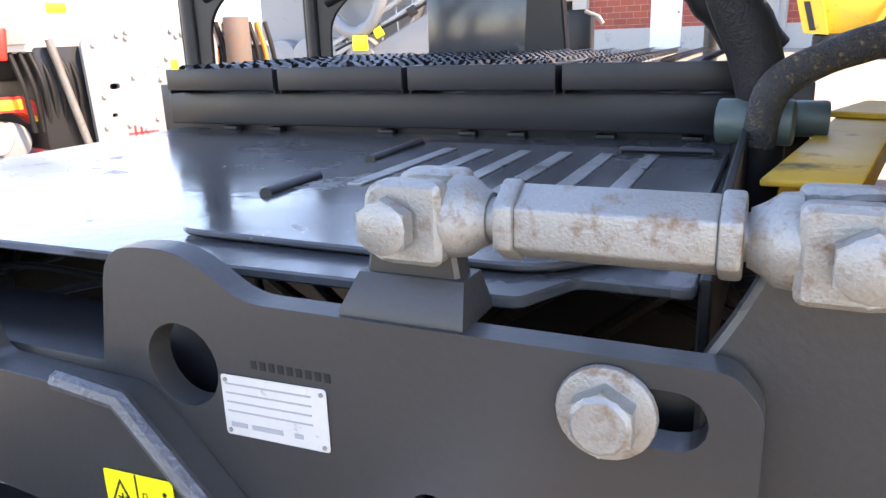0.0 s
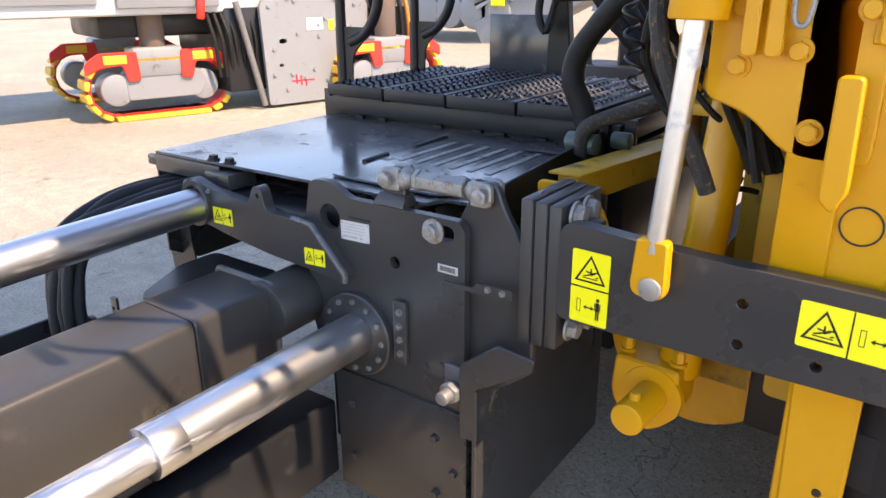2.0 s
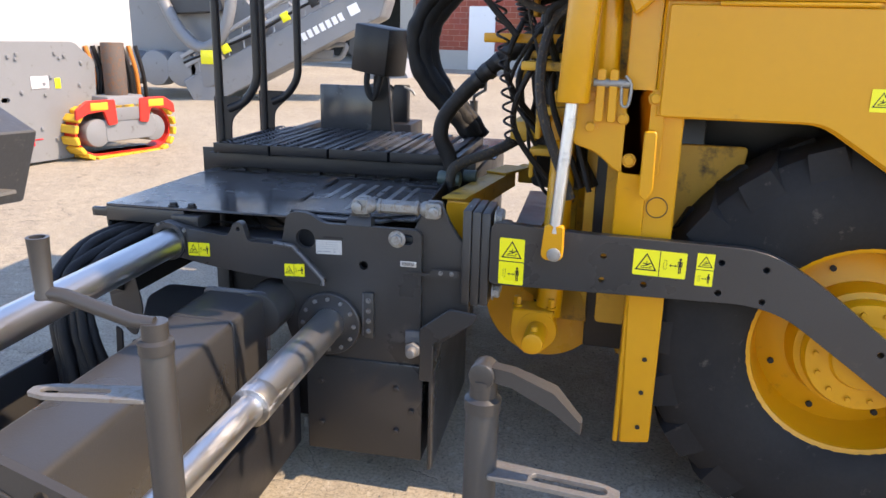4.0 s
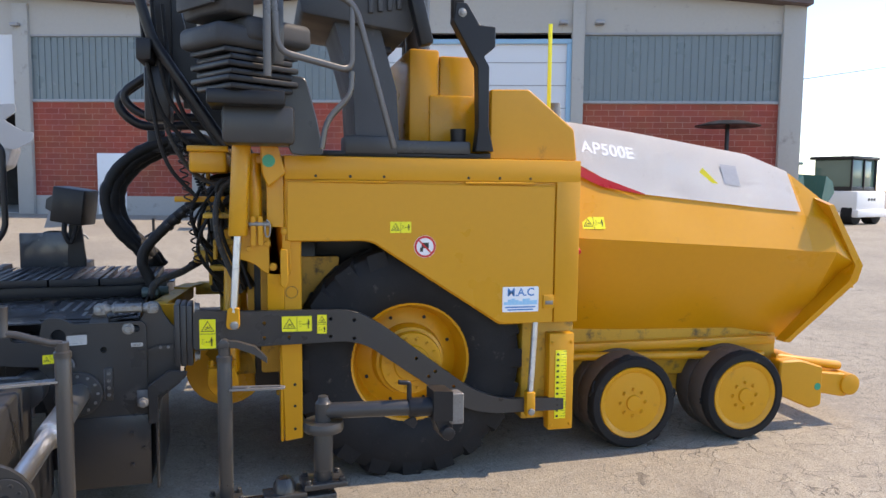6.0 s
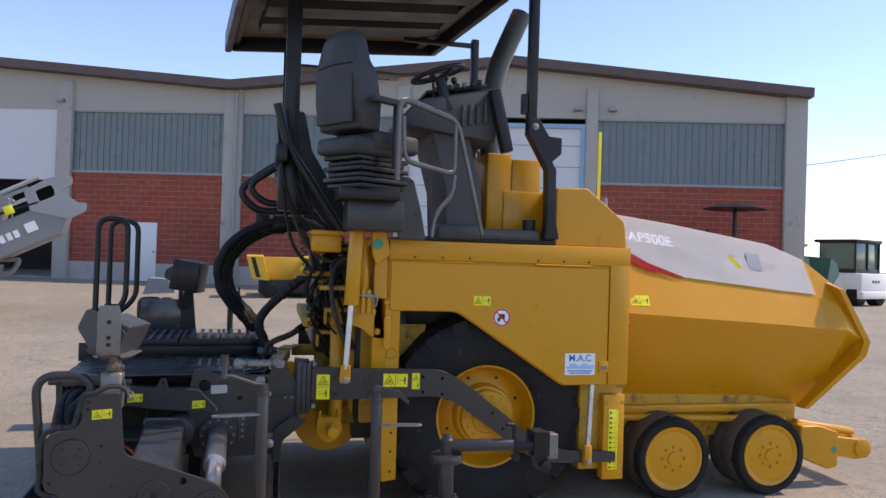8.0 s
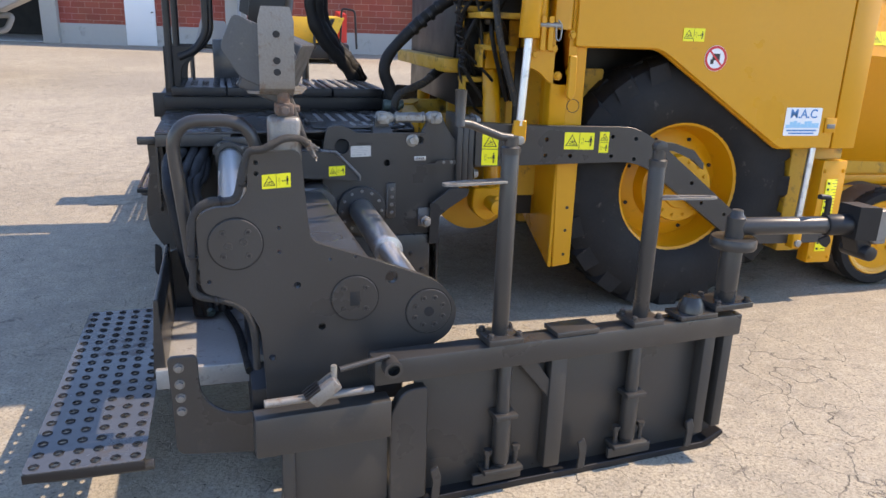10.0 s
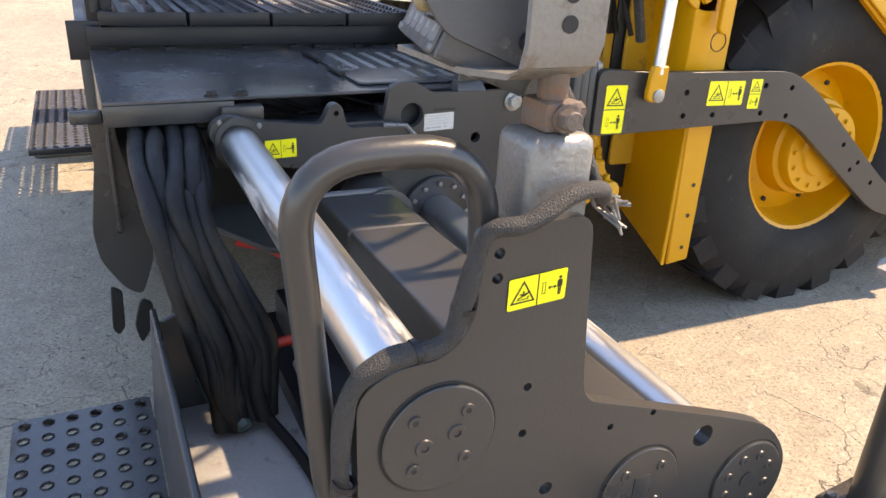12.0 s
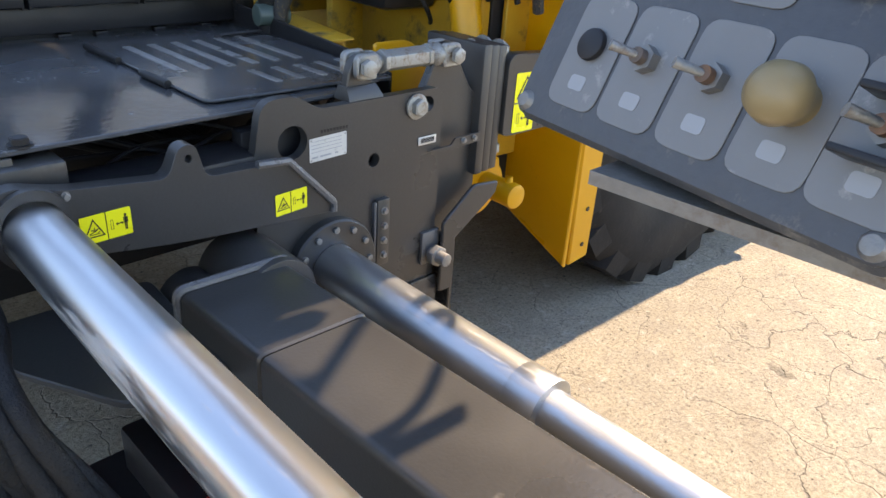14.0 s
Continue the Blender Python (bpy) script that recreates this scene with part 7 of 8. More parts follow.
def crank_post(u, z0, z1, twist, folded=False):
    base = part("crank_base", box(u - 0.065, u + 0.065, GV - 0.04, GV + 0.075, 0.625, 0.65, 0.004), CHARCOAL, gate)
    bm = Bunch()
    for du in (-0.052, 0.052):
        bolt((u + du, GV - 0.02, 0.65), (0, 0, 1), 0.010, 0.012, bm=bm)
        bolt((u + du, GV + 0.055, 0.65), (0, 0, 1), 0.010, 0.012, bm=bm)
    part("base_bolt", bm, CHARCOAL, base)
    p = part("crank_post", cyl((u, GV + 0.02, 0.64), (u, GV + 0.02, z1), 0.0285, seg=28, w=0.004), CHARCOAL, gate, "charcoal tube crank post")
    part("post_cap", lathe([(0.031, 0.0), (0.031, 0.02), (0.023, 0.025), (0.023, 0.055), (0.0, 0.055)], (u, GV + 0.02, z1 - 0.01), (0, 0, 1), 24), CHARCOAL, p)
    c, s = math.cos(radians(twist)), math.sin(radians(twist))
    o = Vector((u, GV + 0.02, 0))
    d = Vector((c, s, 0))
    q = Vector((-s, c, 0))
    if folded:
        part("crank_knuckle", cyl(o - q * 0.02 + Vector((0, 0, z1 + 0.055)), o + q * 0.02 + Vector((0, 0, z1 + 0.055)), 0.022, seg=16, w=0.003), CHARCOAL, p)
        part("crank", lofted([[o + d * a + q * w + Vector((0, 0, z1 + zq)) for w, zq in ((-h, z0 - h), (h, z0 - h), (h, z0 + h), (-h, z0 + h))] for a, z0, h in ((0.0, 0.06, 0.012), (0.05, 0.055, 0.013), (0.12, 0.03, 0.016), (0.165, -0.01, 0.010))]), CHARCOAL, p)
    else:
        part("crank", tube([o + Vector((0, 0, z1 + 0.04)), o + d * 0.04 + Vector((0, 0, z1 + 0.045)), o + d * 0.15 + Vector((0, 0, z1 + 0.085)), o + d * 0.19 + Vector((0, 0, z1 + 0.09))], 0.013, 10), CHARCOAL, p)
        part("crank_grip", lathe([(0.0, 0.0), (0.0165, 0.0), (0.0165, 0.006), (0.0145, 0.01), (0.018, 0.102), (0.0185, 0.106), (0.013, 0.106), (0.012, 0.06), (0.0, 0.06)], o + d * 0.185 + Vector((0, 0, z1 + 0.08)), (0, 0, 1), 24), CHARCOAL, p)
    zz = z1 - (0.12 if folded else 0.094)
    hndl = plate(round_outline([(0.018, -0.026), (0.20, -0.024), (0.235, -0.012), (0.235, 0.012), (0.20, 0.024), (0.018, 0.026)], 0.006), zz - 0.004, zz + 0.004, axis='z', holes=[slot2(0.10, 0.205, 0.0, 0.011)], w=0.001, m=Matrix.Translation(o) @ pose(0, 0, 0, 0, 0, twist))
    part("latch_loop", hndl, GREY_STEEL, p)


crank_post(0.0, 0.64, 1.262, 185)
crank_post(0.57, 0.64, 1.205, -12, True)
# sensor arm mount
SU_ = 0.965
sm = part("sensor_post", cyl((SU_, GV + 0.03, 0.66), (SU_, GV + 0.03, 0.90), 0.040, seg=28, w=0.004), CHARCOAL, gate, "charcoal sensor arm post")
part("sensor_base", box(SU_ - 0.09, SU_ + 0.09, GV - 0.03, GV + 0.10, 0.645, 0.67, 0.005), CHARCOAL, sm)
part("swivel_disc", lathe([(0, 0.03), (0.080, 0.03), (0.085, 0.015), (0.085, 0.0), (0.08, -0.01), (0.0, -0.01)], (SU_, GV + 0.03, 0.885), (0, 0, 1), 36), CHARCOAL, sm)
part("swivel_pin", lathe([(0.0, 0.12), (0.020, 0.118), (0.024, 0.10), (0.034, 0.09), (0.034, 0.0)], (SU_, GV + 0.03, 0.90), (0, 0, 1), 24), CHARCOAL, sm)
for du in (-0.07, 0.07):
    for dv in (-0.012, 0.082):
        part("base_bolt", bolt((SU_ + du, GV + dv, 0.67), (0, 0, 1), 0.011, 0.012), CHARCOAL, sm)
AV = GV + 0.03
def sensor_rule(p):
    q = gate_rule(p)
    return Vector((q.x, q.y - 0.13 * max(0.0, p.x - 0.965), q.z))


place(sensor_rule)
sa = part("sensor_arm", cyl((SU_, AV, 0.955), (1.34, AV - 0.045, 0.962), 0.033, seg=28, w=0.004), CHARCOAL, gate, "grey sensor arm tube")
part("arm_sleeve", cyl((1.31, AV - 0.042, 0.961), (1.425, AV - 0.055, 0.965), 0.040, seg=28, w=0.005), BLACK, sa)
part("sensor_head", lofted([[(1.40, AV - 0.10, z0 - 0.0), (1.475, AV - 0.12, z0), (1.475, AV - 0.01, z0), (1.40, AV - 0.01, z0)] for z0 in (0.915, 1.04)]), BLACK, sa)
part("sensor_foot", cyl((1.455, AV - 0.13, 0.865), (1.455, AV - 0.01, 0.865), 0.028, seg=20, w=0.005), BLACK, sa)
part("sensor_web", plate(round_outline([(1.40, 0.93), (1.48, 0.93), (1.485, 0.86), (1.43, 0.855)], 0.012), AV - 0.10, AV - 0.03, w=0.004), BLACK, sa)
part("sensor_clamp", plate(round_outline([(1.468, 0.90), (1.525, 0.90), (1.525, 1.03), (1.468, 1.03)], 0.008), AV - 0.115, AV - 0.05, w=0.004), GREY_STEEL, sa)
part("wing_screw", tube(bent([(1.315, AV - 0.04, 0.99), (1.315, AV - 0.04, 1.065), (1.27, AV - 0.04, 1.07)], 0.01), 0.010, 10), BLACK, sa)
part("lock_screw", plate(round_outline([(1.29, 0.905), (1.335, 0.925), (1.35, 0.90), (1.335, 0.87), (1.31, 0.885)], 0.012), AV - 0.05, AV - 0.04, w=0.002), BLACK, sa)
place(gate_rule)
for u in (0.28, 0.80):
    part("beam_pad", box(u - 0.085, u + 0.085, GV - 0.035, GV + 0.065, 0.625, 0.645, 0.004), CHARCOAL, tb_)
part("knuckle", lathe([(0.0, 0.06), (0.03, 0.055), (0.045, 0.03), (0.05, 0.0)], (0.80, GV + 0.02, 0.645), (0, 0, 1), 16), CHARCOAL, tb_)
# hinge hardware between extension and gate
hg = part("lamp_arm", cyl((-0.575, GV - 0.055, 0.628), (-0.41, GV - 0.03, 0.642), 0.010, seg=14), CHARCOAL, gate)
part("arm_socket", lathe([(0.020, 0.0), (0.030, 0.0), (0.030, 0.06), (0.020, 0.06)], (-0.405, GV - 0.01, 0.605), (0, -1, 0), 24), CHARCOAL, hg)
part("lamp_joint", cyl((-0.592, GV - 0.055, 0.585), (-0.592, GV - 0.055, 0.645), 0.010, seg=12), ZINC, hg)
LM_ = Matrix.Translation((-0.625, GV - 0.06, 0.565)) @ pose(0, 0, 0, 0, -38, 0)
part("lamp", box(-0.05, 0.05, -0.03, 0.03, -0.022, 0.022, 0.006, m=LM_), GREY_STEEL, hg, "small grey work lamp")
fn = Bunch()
for k in range(4):
    fn.append(box(-0.055, 0.0, -0.028 + 0.016 * k, -0.022 + 0.016 * k, 0.022, 0.030, 0.001, m=LM_))
part("lamp_fin", fn, BLACK, hg)
place(end_rule)
part("foot_arm", plate(round_outline([(-1.10, 0.17), (-1.11, 0.52), (-1.015, 0.52), (-1.01, 0.36, 0.06), (-0.93, 0.29, 0.05), (-0.50, 0.29), (-0.50, 0.12), (-0.74, 0.12), (-1.08, 0.15)], 0.02), EGV + 0.015, EGV + 0.03, w=0.003), CHARCOAL, egt)
fb = Bunch()
for z in (0.32, 0.37, 0.42, 0.48):
    bolt((-1.075, EGV + 0.015, z), (0, -1, 0), 0.012, 0.01, bm=fb)
part("arm_bolt", fb, GREY_STEEL, egt)


place()


def foot_step(u0, u1, v0, v1, z, label):
    s = thing("foot_step", ((u0 + u1) / 2, (v0 + v1) / 2, z - 0.1), label, "step", "folding foot steps", frame_matrix=SCREED)
    nu, nv_ = 6, int((v1 - v0) / 0.062)
    holes = []
    for i in range(nu):
        for j in range(nv_):
            holes.append(ring2(u0 + (u1 - u0) * (i + 0.5) / nu, v0 + (v1 - v0) * (j + 0.5) / nv_, 0.012, 7))
    part("tread", plate(round_outline([(u0, v0), (u1, v0), (u1, v1), (u0, v1)], 0.02), z, z + 0.004, axis='z', holes=holes, w=0.0), DECK, s, "black perforated sheet tread")
    col = BM()
    for h in holes:
        c = sum(h, Vector((0, 0))) / len(h)
        lathe([(0.012, 0.004), (0.014, 0.008), (0.0165, 0.0045)], (c.x, c.y, z), (0, 0, 1), 7, col)
    tagged(part("raised_rim", col, BLACK, s), kind="stuff")
    part("edge", box(u0, u1, v0, v0 + 0.008, z - 0.03, z + 0.0, 0.002), BLACK, s)
    part("edge", box(u0, u1, v1 - 0.008, v1, z - 0.03, z + 0.0, 0.002), BLACK, s)
    part("tube_support", tube(bent([(u1 + 0.02, v0 + 0.06, z - 0.05), (u0 + 0.03, v0 + 0.06, z - 0.05), (u0 + 0.03, v1 - 0.06, z - 0.05), (u1 + 0.02, v1 - 0.06, z - 0.05)], 0.04), 0.018, 10), CHARCOAL, s)


foot_step(-1.52, -1.185, -1.40, -0.11, 0.24, "black perforated folding foot step behind the extension")
foot_step(-1.57, -1.24, 2.55, 4.2, 0.24, "black perforated folding foot step behind the main screed")

# black box added below the deck, standing for the shade in the gap
part("dark_gap_fill", box(-0.75, 0.20, 0.56, 0.60, 0.50, 0.975, 0.006), BLACK, screed)
for k in range(4):
    part("inner_cable", tube(curve_points([(-0.7 + 0.1 * k, 0.50, 0.90), (-0.45 + 0.1 * k, 0.42, 0.84 - 0.03 * k), (-0.2 + 0.1 * k, 0.46, 0.93), (0.05, 0.50, 0.86 + 0.02 * k)], 7), 0.010, 8), SLEEVE, screed)

# ---- rear walkway rails and far side controls ----


def loop_rail(u, v):
    s = thing("walkway_rail", (u, v, 1.0), "black bent tube handrail on a plate foot", "handrail", "walkway rails", frame_matrix=SCREED)
    part("foot_plate", plate(round_outline([(u - 0.03, 0.98), (u - 0.03, 1.33), (u + 0.13, 1.33), (u + 0.15, 1.30), (u + 0.06, 1.22, 0.04), (u + 0.05, 0.98)], 0.008), v - 0.005, v + 0.005, w=0.002), BLACK, s)
    part("rail", tube(bent([(u, v, 1.10), (u, v, 2.0), (u + 0.205, v, 2.0), (u + 0.205, v, 1.40), (u + 0.13, v, 1.30), (u + 0.05, v, 1.27)], 0.09), 0.021, 14), BLACK, s)


place(shift(0.085, 0.03, 0.05))
loop_rail(-1.255, 0.95)
loop_rail(-1.235, 1.42)
place()


def far_console(u, v):
    s = thing("far_control_console", (u, v, 1.1), "black control console behind the walkway planks", "control box", frame_matrix=SCREED)
    part("panel", box(u, u + 0.33, v, v + 0.03, 0.90, 1.235, 0.008), DECK, s)
    part("upright", plate(round_outline([(u + 0.32, 0.90), (u + 0.34, 1.30), (u + 0.42, 1.31), (u + 0.46, 0.90)], 0.012), v - 0.03, v + 0.02, w=0.004), BLACK, s)
    hm = Matrix.Translation((u + 0.38, v - 0.05, 1.44)) @ pose(0, 0, 0, 0, 8, -20)
    part("head", box(-0.12, 0.12, -0.09, 0.12, -0.13, 0.13, 0.012, m=hm), BLACK, s)
    part("head_back", lofted([[hm @ Vector(q) for q in ((-0.12, -0.05 * k, -0.07 * k), (-0.12, 0.07 * k, -0.07 * k), (-0.12, 0.07 * k, 0.07 * k), (-0.12, -0.05 * k, 0.07 * k))] if k == 1 else [hm @ Vector(q) for q in ((-0.20, -0.02, -0.05), (-0.20, 0.04, -0.05), (-0.20, 0.04, 0.02), (-0.20, -0.02, 0.02))] for k in (1, 0)]), BLACK, s)
    part("cable_drop", tube(curve_points([hm @ Vector((-0.02, -0.06, -0.08)), hm @ Vector((0.0, -0.08, -0.2)), hm @ Vector((0.05, -0.07, -0.26)), hm @ Vector((0.07, -0.05, -0.12))], 6), 0.018, 8), SLEEVE, s)


place(shift(0, 0, 0.17))
far_console(-0.94, 1.76)
place()


def far_hoop(u, v):
    s = thing("far_screed_console", (u, v, 1.0), "grey hooded console with hoop rail at the far screed end", "control box", frame_matrix=SCREED)
    part("base_plate", box(u - 0.22, u + 0.24, v - 0.15, v + 0.25, 0.0, 1.03, 0.01), BLACK, s)
    part("hoop", tube(bent([(u - 0.16, v, 1.02), (u - 0.16, v, 1.31), (u + 0.06, v, 1.31), (u + 0.06, v, 1.02)], 0.07), 0.02, 12), CHARCOAL, s)
    part("stand", box(u + 0.06, u + 0.18, v - 0.02, v + 0.06, 1.02, 1.32, 0.012), BLACK, s)
    part("hood", lofted([[(u - 0.12, v - 0.1, 1.36), (u + 0.20, v - 0.1, 1.38), (u + 0.20, v + 0.2, 1.38), (u - 0.12, v + 0.2, 1.36)], [(u - 0.07, v - 0.1, 1.53), (u + 0.12, v - 0.1, 1.52), (u + 0.12, v + 0.2, 1.52), (u - 0.07, v + 0.2, 1.53)]]), GREYP, s)
    part("hood_bracket", tube([(u + 0.15, v - 0.02, 1.31), (u + 0.22, v - 0.04, 1.28), (u + 0.24, v - 0.04, 1.25)], 0.01, 8), ZINC, s)


far_hoop(-0.96, 3.3)
fp_ = thing("far_crank_post", (-0.2, 2.95, 0), "grey crank post on the far end gate", "crank post", frame_matrix=SCREED)
part("post", cyl((-0.2, 2.95, 0.0), (-0.2, 2.95, 1.25), 0.03, seg=16), CHARCOAL, fp_)
part("crank", tube([(-0.2, 2.95, 1.24), (-0.2, 2.95, 1.28), (-0.12, 2.95, 1.33), (-0.12, 2.95, 1.46)], 0.013, 8), CHARCOAL, fp_)

# fittings where the hoses enter beside the grating
ft_ = part("hose_fitting", cyl((0.0, 0.735, 1.085), (0.10, 0.725, 1.085), 0.032, seg=16, w=0.005), FITTING, screed, "dark green pipe fitting")
part("fitting_drop", cyl((0.055, 0.745, 1.075), (0.055, 0.755, 0.85), 0.036, seg=16), BLACK, screed)
part("second_fitting", cyl((0.09, 0.87, 1.075), (0.15, 0.87, 1.075), 0.028, seg=16, w=0.005), FITTING, screed)
place(lambda p: Vector((p.x - 0.036 + 0.17 * (p.y - 0.45), p.y + 0.08, p.z + 0.012)))
yb = part("yellow_link", box(0.125, 0.195, 0.42, 1.22, 0.945, 1.03, 0.006), YELLOW_WORN, screed, "worn yellow adjusting beam")
part("link_top", box(0.11, 0.21, 0.40, 1.20, 1.031, 1.040, 0.003), YELLOW_WORN, yb)
part("link_tip", plate(round_outline([(0.10, 1.02), (0.21, 0.98), (0.27, 1.20), (0.14, 1.24)], 0.01), 1.041, 1.052, axis='z', w=0.002), YELLOW_WORN, yb)
part("link_bar", box(0.20, 0.60, 1.24, 1.31, 0.96, 1.05, 0.008), YELLOW_WORN, yb)
place()
part("yellow_link_plate", plate(round_outline([(0.115, 0.90), (0.115, 1.068, 0.015), (0.25, 1.068, 0.04), (0.31, 1.0, 0.03), (0.33, 0.90)], 0.01), 0.325, 0.34, w=0.003), YELLOW, screed)
part("front_tray", box(0.25, 0.62, 0.55, 2.9, 0.60, 0.62, 0.004), BLACK, screed)

# ---- workshop building ----
BMAT = Matrix((WALL_DIR, Vector((-WALL_DIR.y, WALL_DIR.x, 0)), Vector((0, 0, 1)))).transposed().to_4x4()
BMAT.translation = Vector((WALL_X, WALL_Y, WALL_Z))
# building axes: x along the facade, y away from the yard, z up
place(lambda p: Vector((-2.44 + 0.975 * (p.x + 2.44), p.y, p.z)))
bld = thing("workshop_building", (0, 0, 0), "long workshop with concrete frame, red block walls and brown roof edge", "building", frame_matrix=BMAT)
S = 1.24
E_R, E_M, AP = 19.95 * S, 3.15 * S, 11.6 * S
HE, HA = 6.05 * S, 6.86 * S


LE, LA = -21.0, -8.9
part("upper_wall", plate([(E_M, 5.15 * S), (E_R, 5.15 * S), (E_R, HE - 0.3), (AP, HA - 0.3), (E_M, HE - 0.3)], 0.0, 0.35, w=0), CONCRETE, bld, "precast concrete gable band")
part("upper_wall", plate([(LE, 5.15 * S), (E_M, 5.15 * S), (E_M, HE - 0.3), (LA, HA - 0.3), (LE, HE - 0.3)], 0.0, 0.35, w=0), CONCRETE, bld)
for a, b, c in ((E_M, AP, E_R + 0.35), (LE, LA, E_M)):
    rf = part("roof", plate([(a, HE - 0.32), (b, HA - 0.32), (c, HE - 0.32), (c, HE), (b, HA), (a, HE)], -0.5, 26.0, w=0), BROWN_TRIM, bld, "brown metal roof edge")
for px0, px1 in ((2.88, 3.45), (-2.45, -1.97), (19.6, 20.2), (13.86, 14.2), (8.2, 8.6)):
    part("pillar", box(px0 * S, px1 * S, -0.12, 0.4, 0.0, 6.0 * S, 0.02), CONCRETE, bld)
part("brick_wall", box(-1.97 * S, 2.88 * S, 0.05, 0.35, 0.55 * S, 3.28 * S, 0.0), BRICK, bld, "red painted block wall")
part("brick_wall", box(14.2 * S, 19.6 * S, 0.05, 0.35, 0.55 * S, 3.25 * S, 0.0), BRICK, bld, "red painted block wall")
part("brick_wall", box(3.45 * S, 8.2 * S, 0.05, 0.35, 0.55 * S, 3.28 * S, 0.0), BRICK, bld, "red painted block wall")
part("plinth", box(-1.97 * S, 8.2 * S, 0.02, 0.38, -0.6, 0.55 * S, 0.0), CONCRETE, bld)
part("plinth", box(14.2 * S, 19.6 * S, 0.02, 0.38, -0.6, 0.55 * S, 0.0), CONCRETE, bld)


def window_band(x0, x1):
    wd = part("window_band", box(x0, x1, 0.10, 0.14, 3.28 * S, 5.12 * S, 0.0), SHEET, bld, "long band of grey corrugated glazing")
    bars = BM()
    k = int((x1 - x0) / 0.24)
    for i in range(k + 1):
        x = x0 + (x1 - x0) * i / k
        box(x - 0.02, x + 0.02, 0.06, 0.10, 3.30 * S, 5.10 * S, 0.0, bm=bars)
    part("glazing_ribs", bars, SHEET, wd)
    part("sill", box(x0, x1, -0.02, 0.3, 3.24 * S, 3.32 * S, 0.01), GREYP, wd)
    part("head", box(x0, x1, 0.0, 0.3, 5.09 * S, 5.16 * S, 0.01), GREYP, wd)


window_band(-1.97 * S, 2.88 * S)
window_band(3.45 * S, 8.2 * S)
window_band(14.2 * S, 19.6 * S)
part("rolling_door", box(8.6 * S, 13.86 * S, 0.05, 0.15, 0.0, 4.9 * S, 0.0), SHUTTER, bld, "white sectional door")
grv = BM()
for i in range(1, 8):
    box(8.6 * S, 13.86 * S, 0.035, 0.05, i * 0.62 * S, i * 0.62 * S + 0.03, 0, bm=grv)
part("door_joint", grv, GREYP, bld)
part("blue_rail", box(8.6 * S, 13.9 * S, -0.05, 0.05, 4.85 * S, 4.98 * S, 0.01), mat("pale_blue_paint", (0.25, 0.42, 0.55), 0.5), bld)
part("blue_rail", box(13.72 * S, 13.86 * S, -0.05, 0.05, 0.0, 4.9 * S, 0.01), mat("pale_blue_paint", (0.25, 0.42, 0.55), 0.5), bld)
dr_ = part("door", box(-0.03 * S, 0.84 * S, -0.01, 0.05, 0.02, 1.78 * S, 0.01), WHITE, bld, "white steel side door")
part("door_handle", cyl((0.74 * S, -0.03, 0.9 * S), (0.80 * S, -0.03, 0.9 * S), 0.02, seg=8), BLACK, dr_)
# open bay at the far end
part("bay_wall", box(LE, -2.45 * S, 0.02, 0.35, 3.0 * S, 5.15 * S, 0.0), SHUTTER, bld)
# back and inner wall coloured near-black for the bay's unlit depth
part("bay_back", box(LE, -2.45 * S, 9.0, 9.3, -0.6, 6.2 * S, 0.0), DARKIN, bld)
part("bay_floor", box(LE, -2.45 * S, 0.4, 9.0, -0.6, 0.02, 0.0), CONCRETE, bld)
part("rear_wall", box(LE, E_R, 25.6, 25.9, -0.6, HE, 0.0), CONCRETE, bld)
part("side_wall", box(E_R - 0.3, E_R, 0.35, 25.6, -0.6, HE - 0.3, 0.0), CONCRETE, bld)
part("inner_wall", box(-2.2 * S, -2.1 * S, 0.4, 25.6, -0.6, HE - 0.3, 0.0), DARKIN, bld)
part("downpipe", cyl((E_M + 0.2, -0.25, 0), (E_M + 0.2, -0.25, HE - 0.4), 0.06, seg=12), GREYP, bld)
for x in (13.6, 14.6, -2.3):
    lm = part("wall_lamp", box(x * S - 0.15, x * S + 0.15, -0.3, 0.0, 5.35 * S, 5.35 * S + 0.12, 0.02), GREYP, bld)

# ---- machines parked round the yard ----
place()


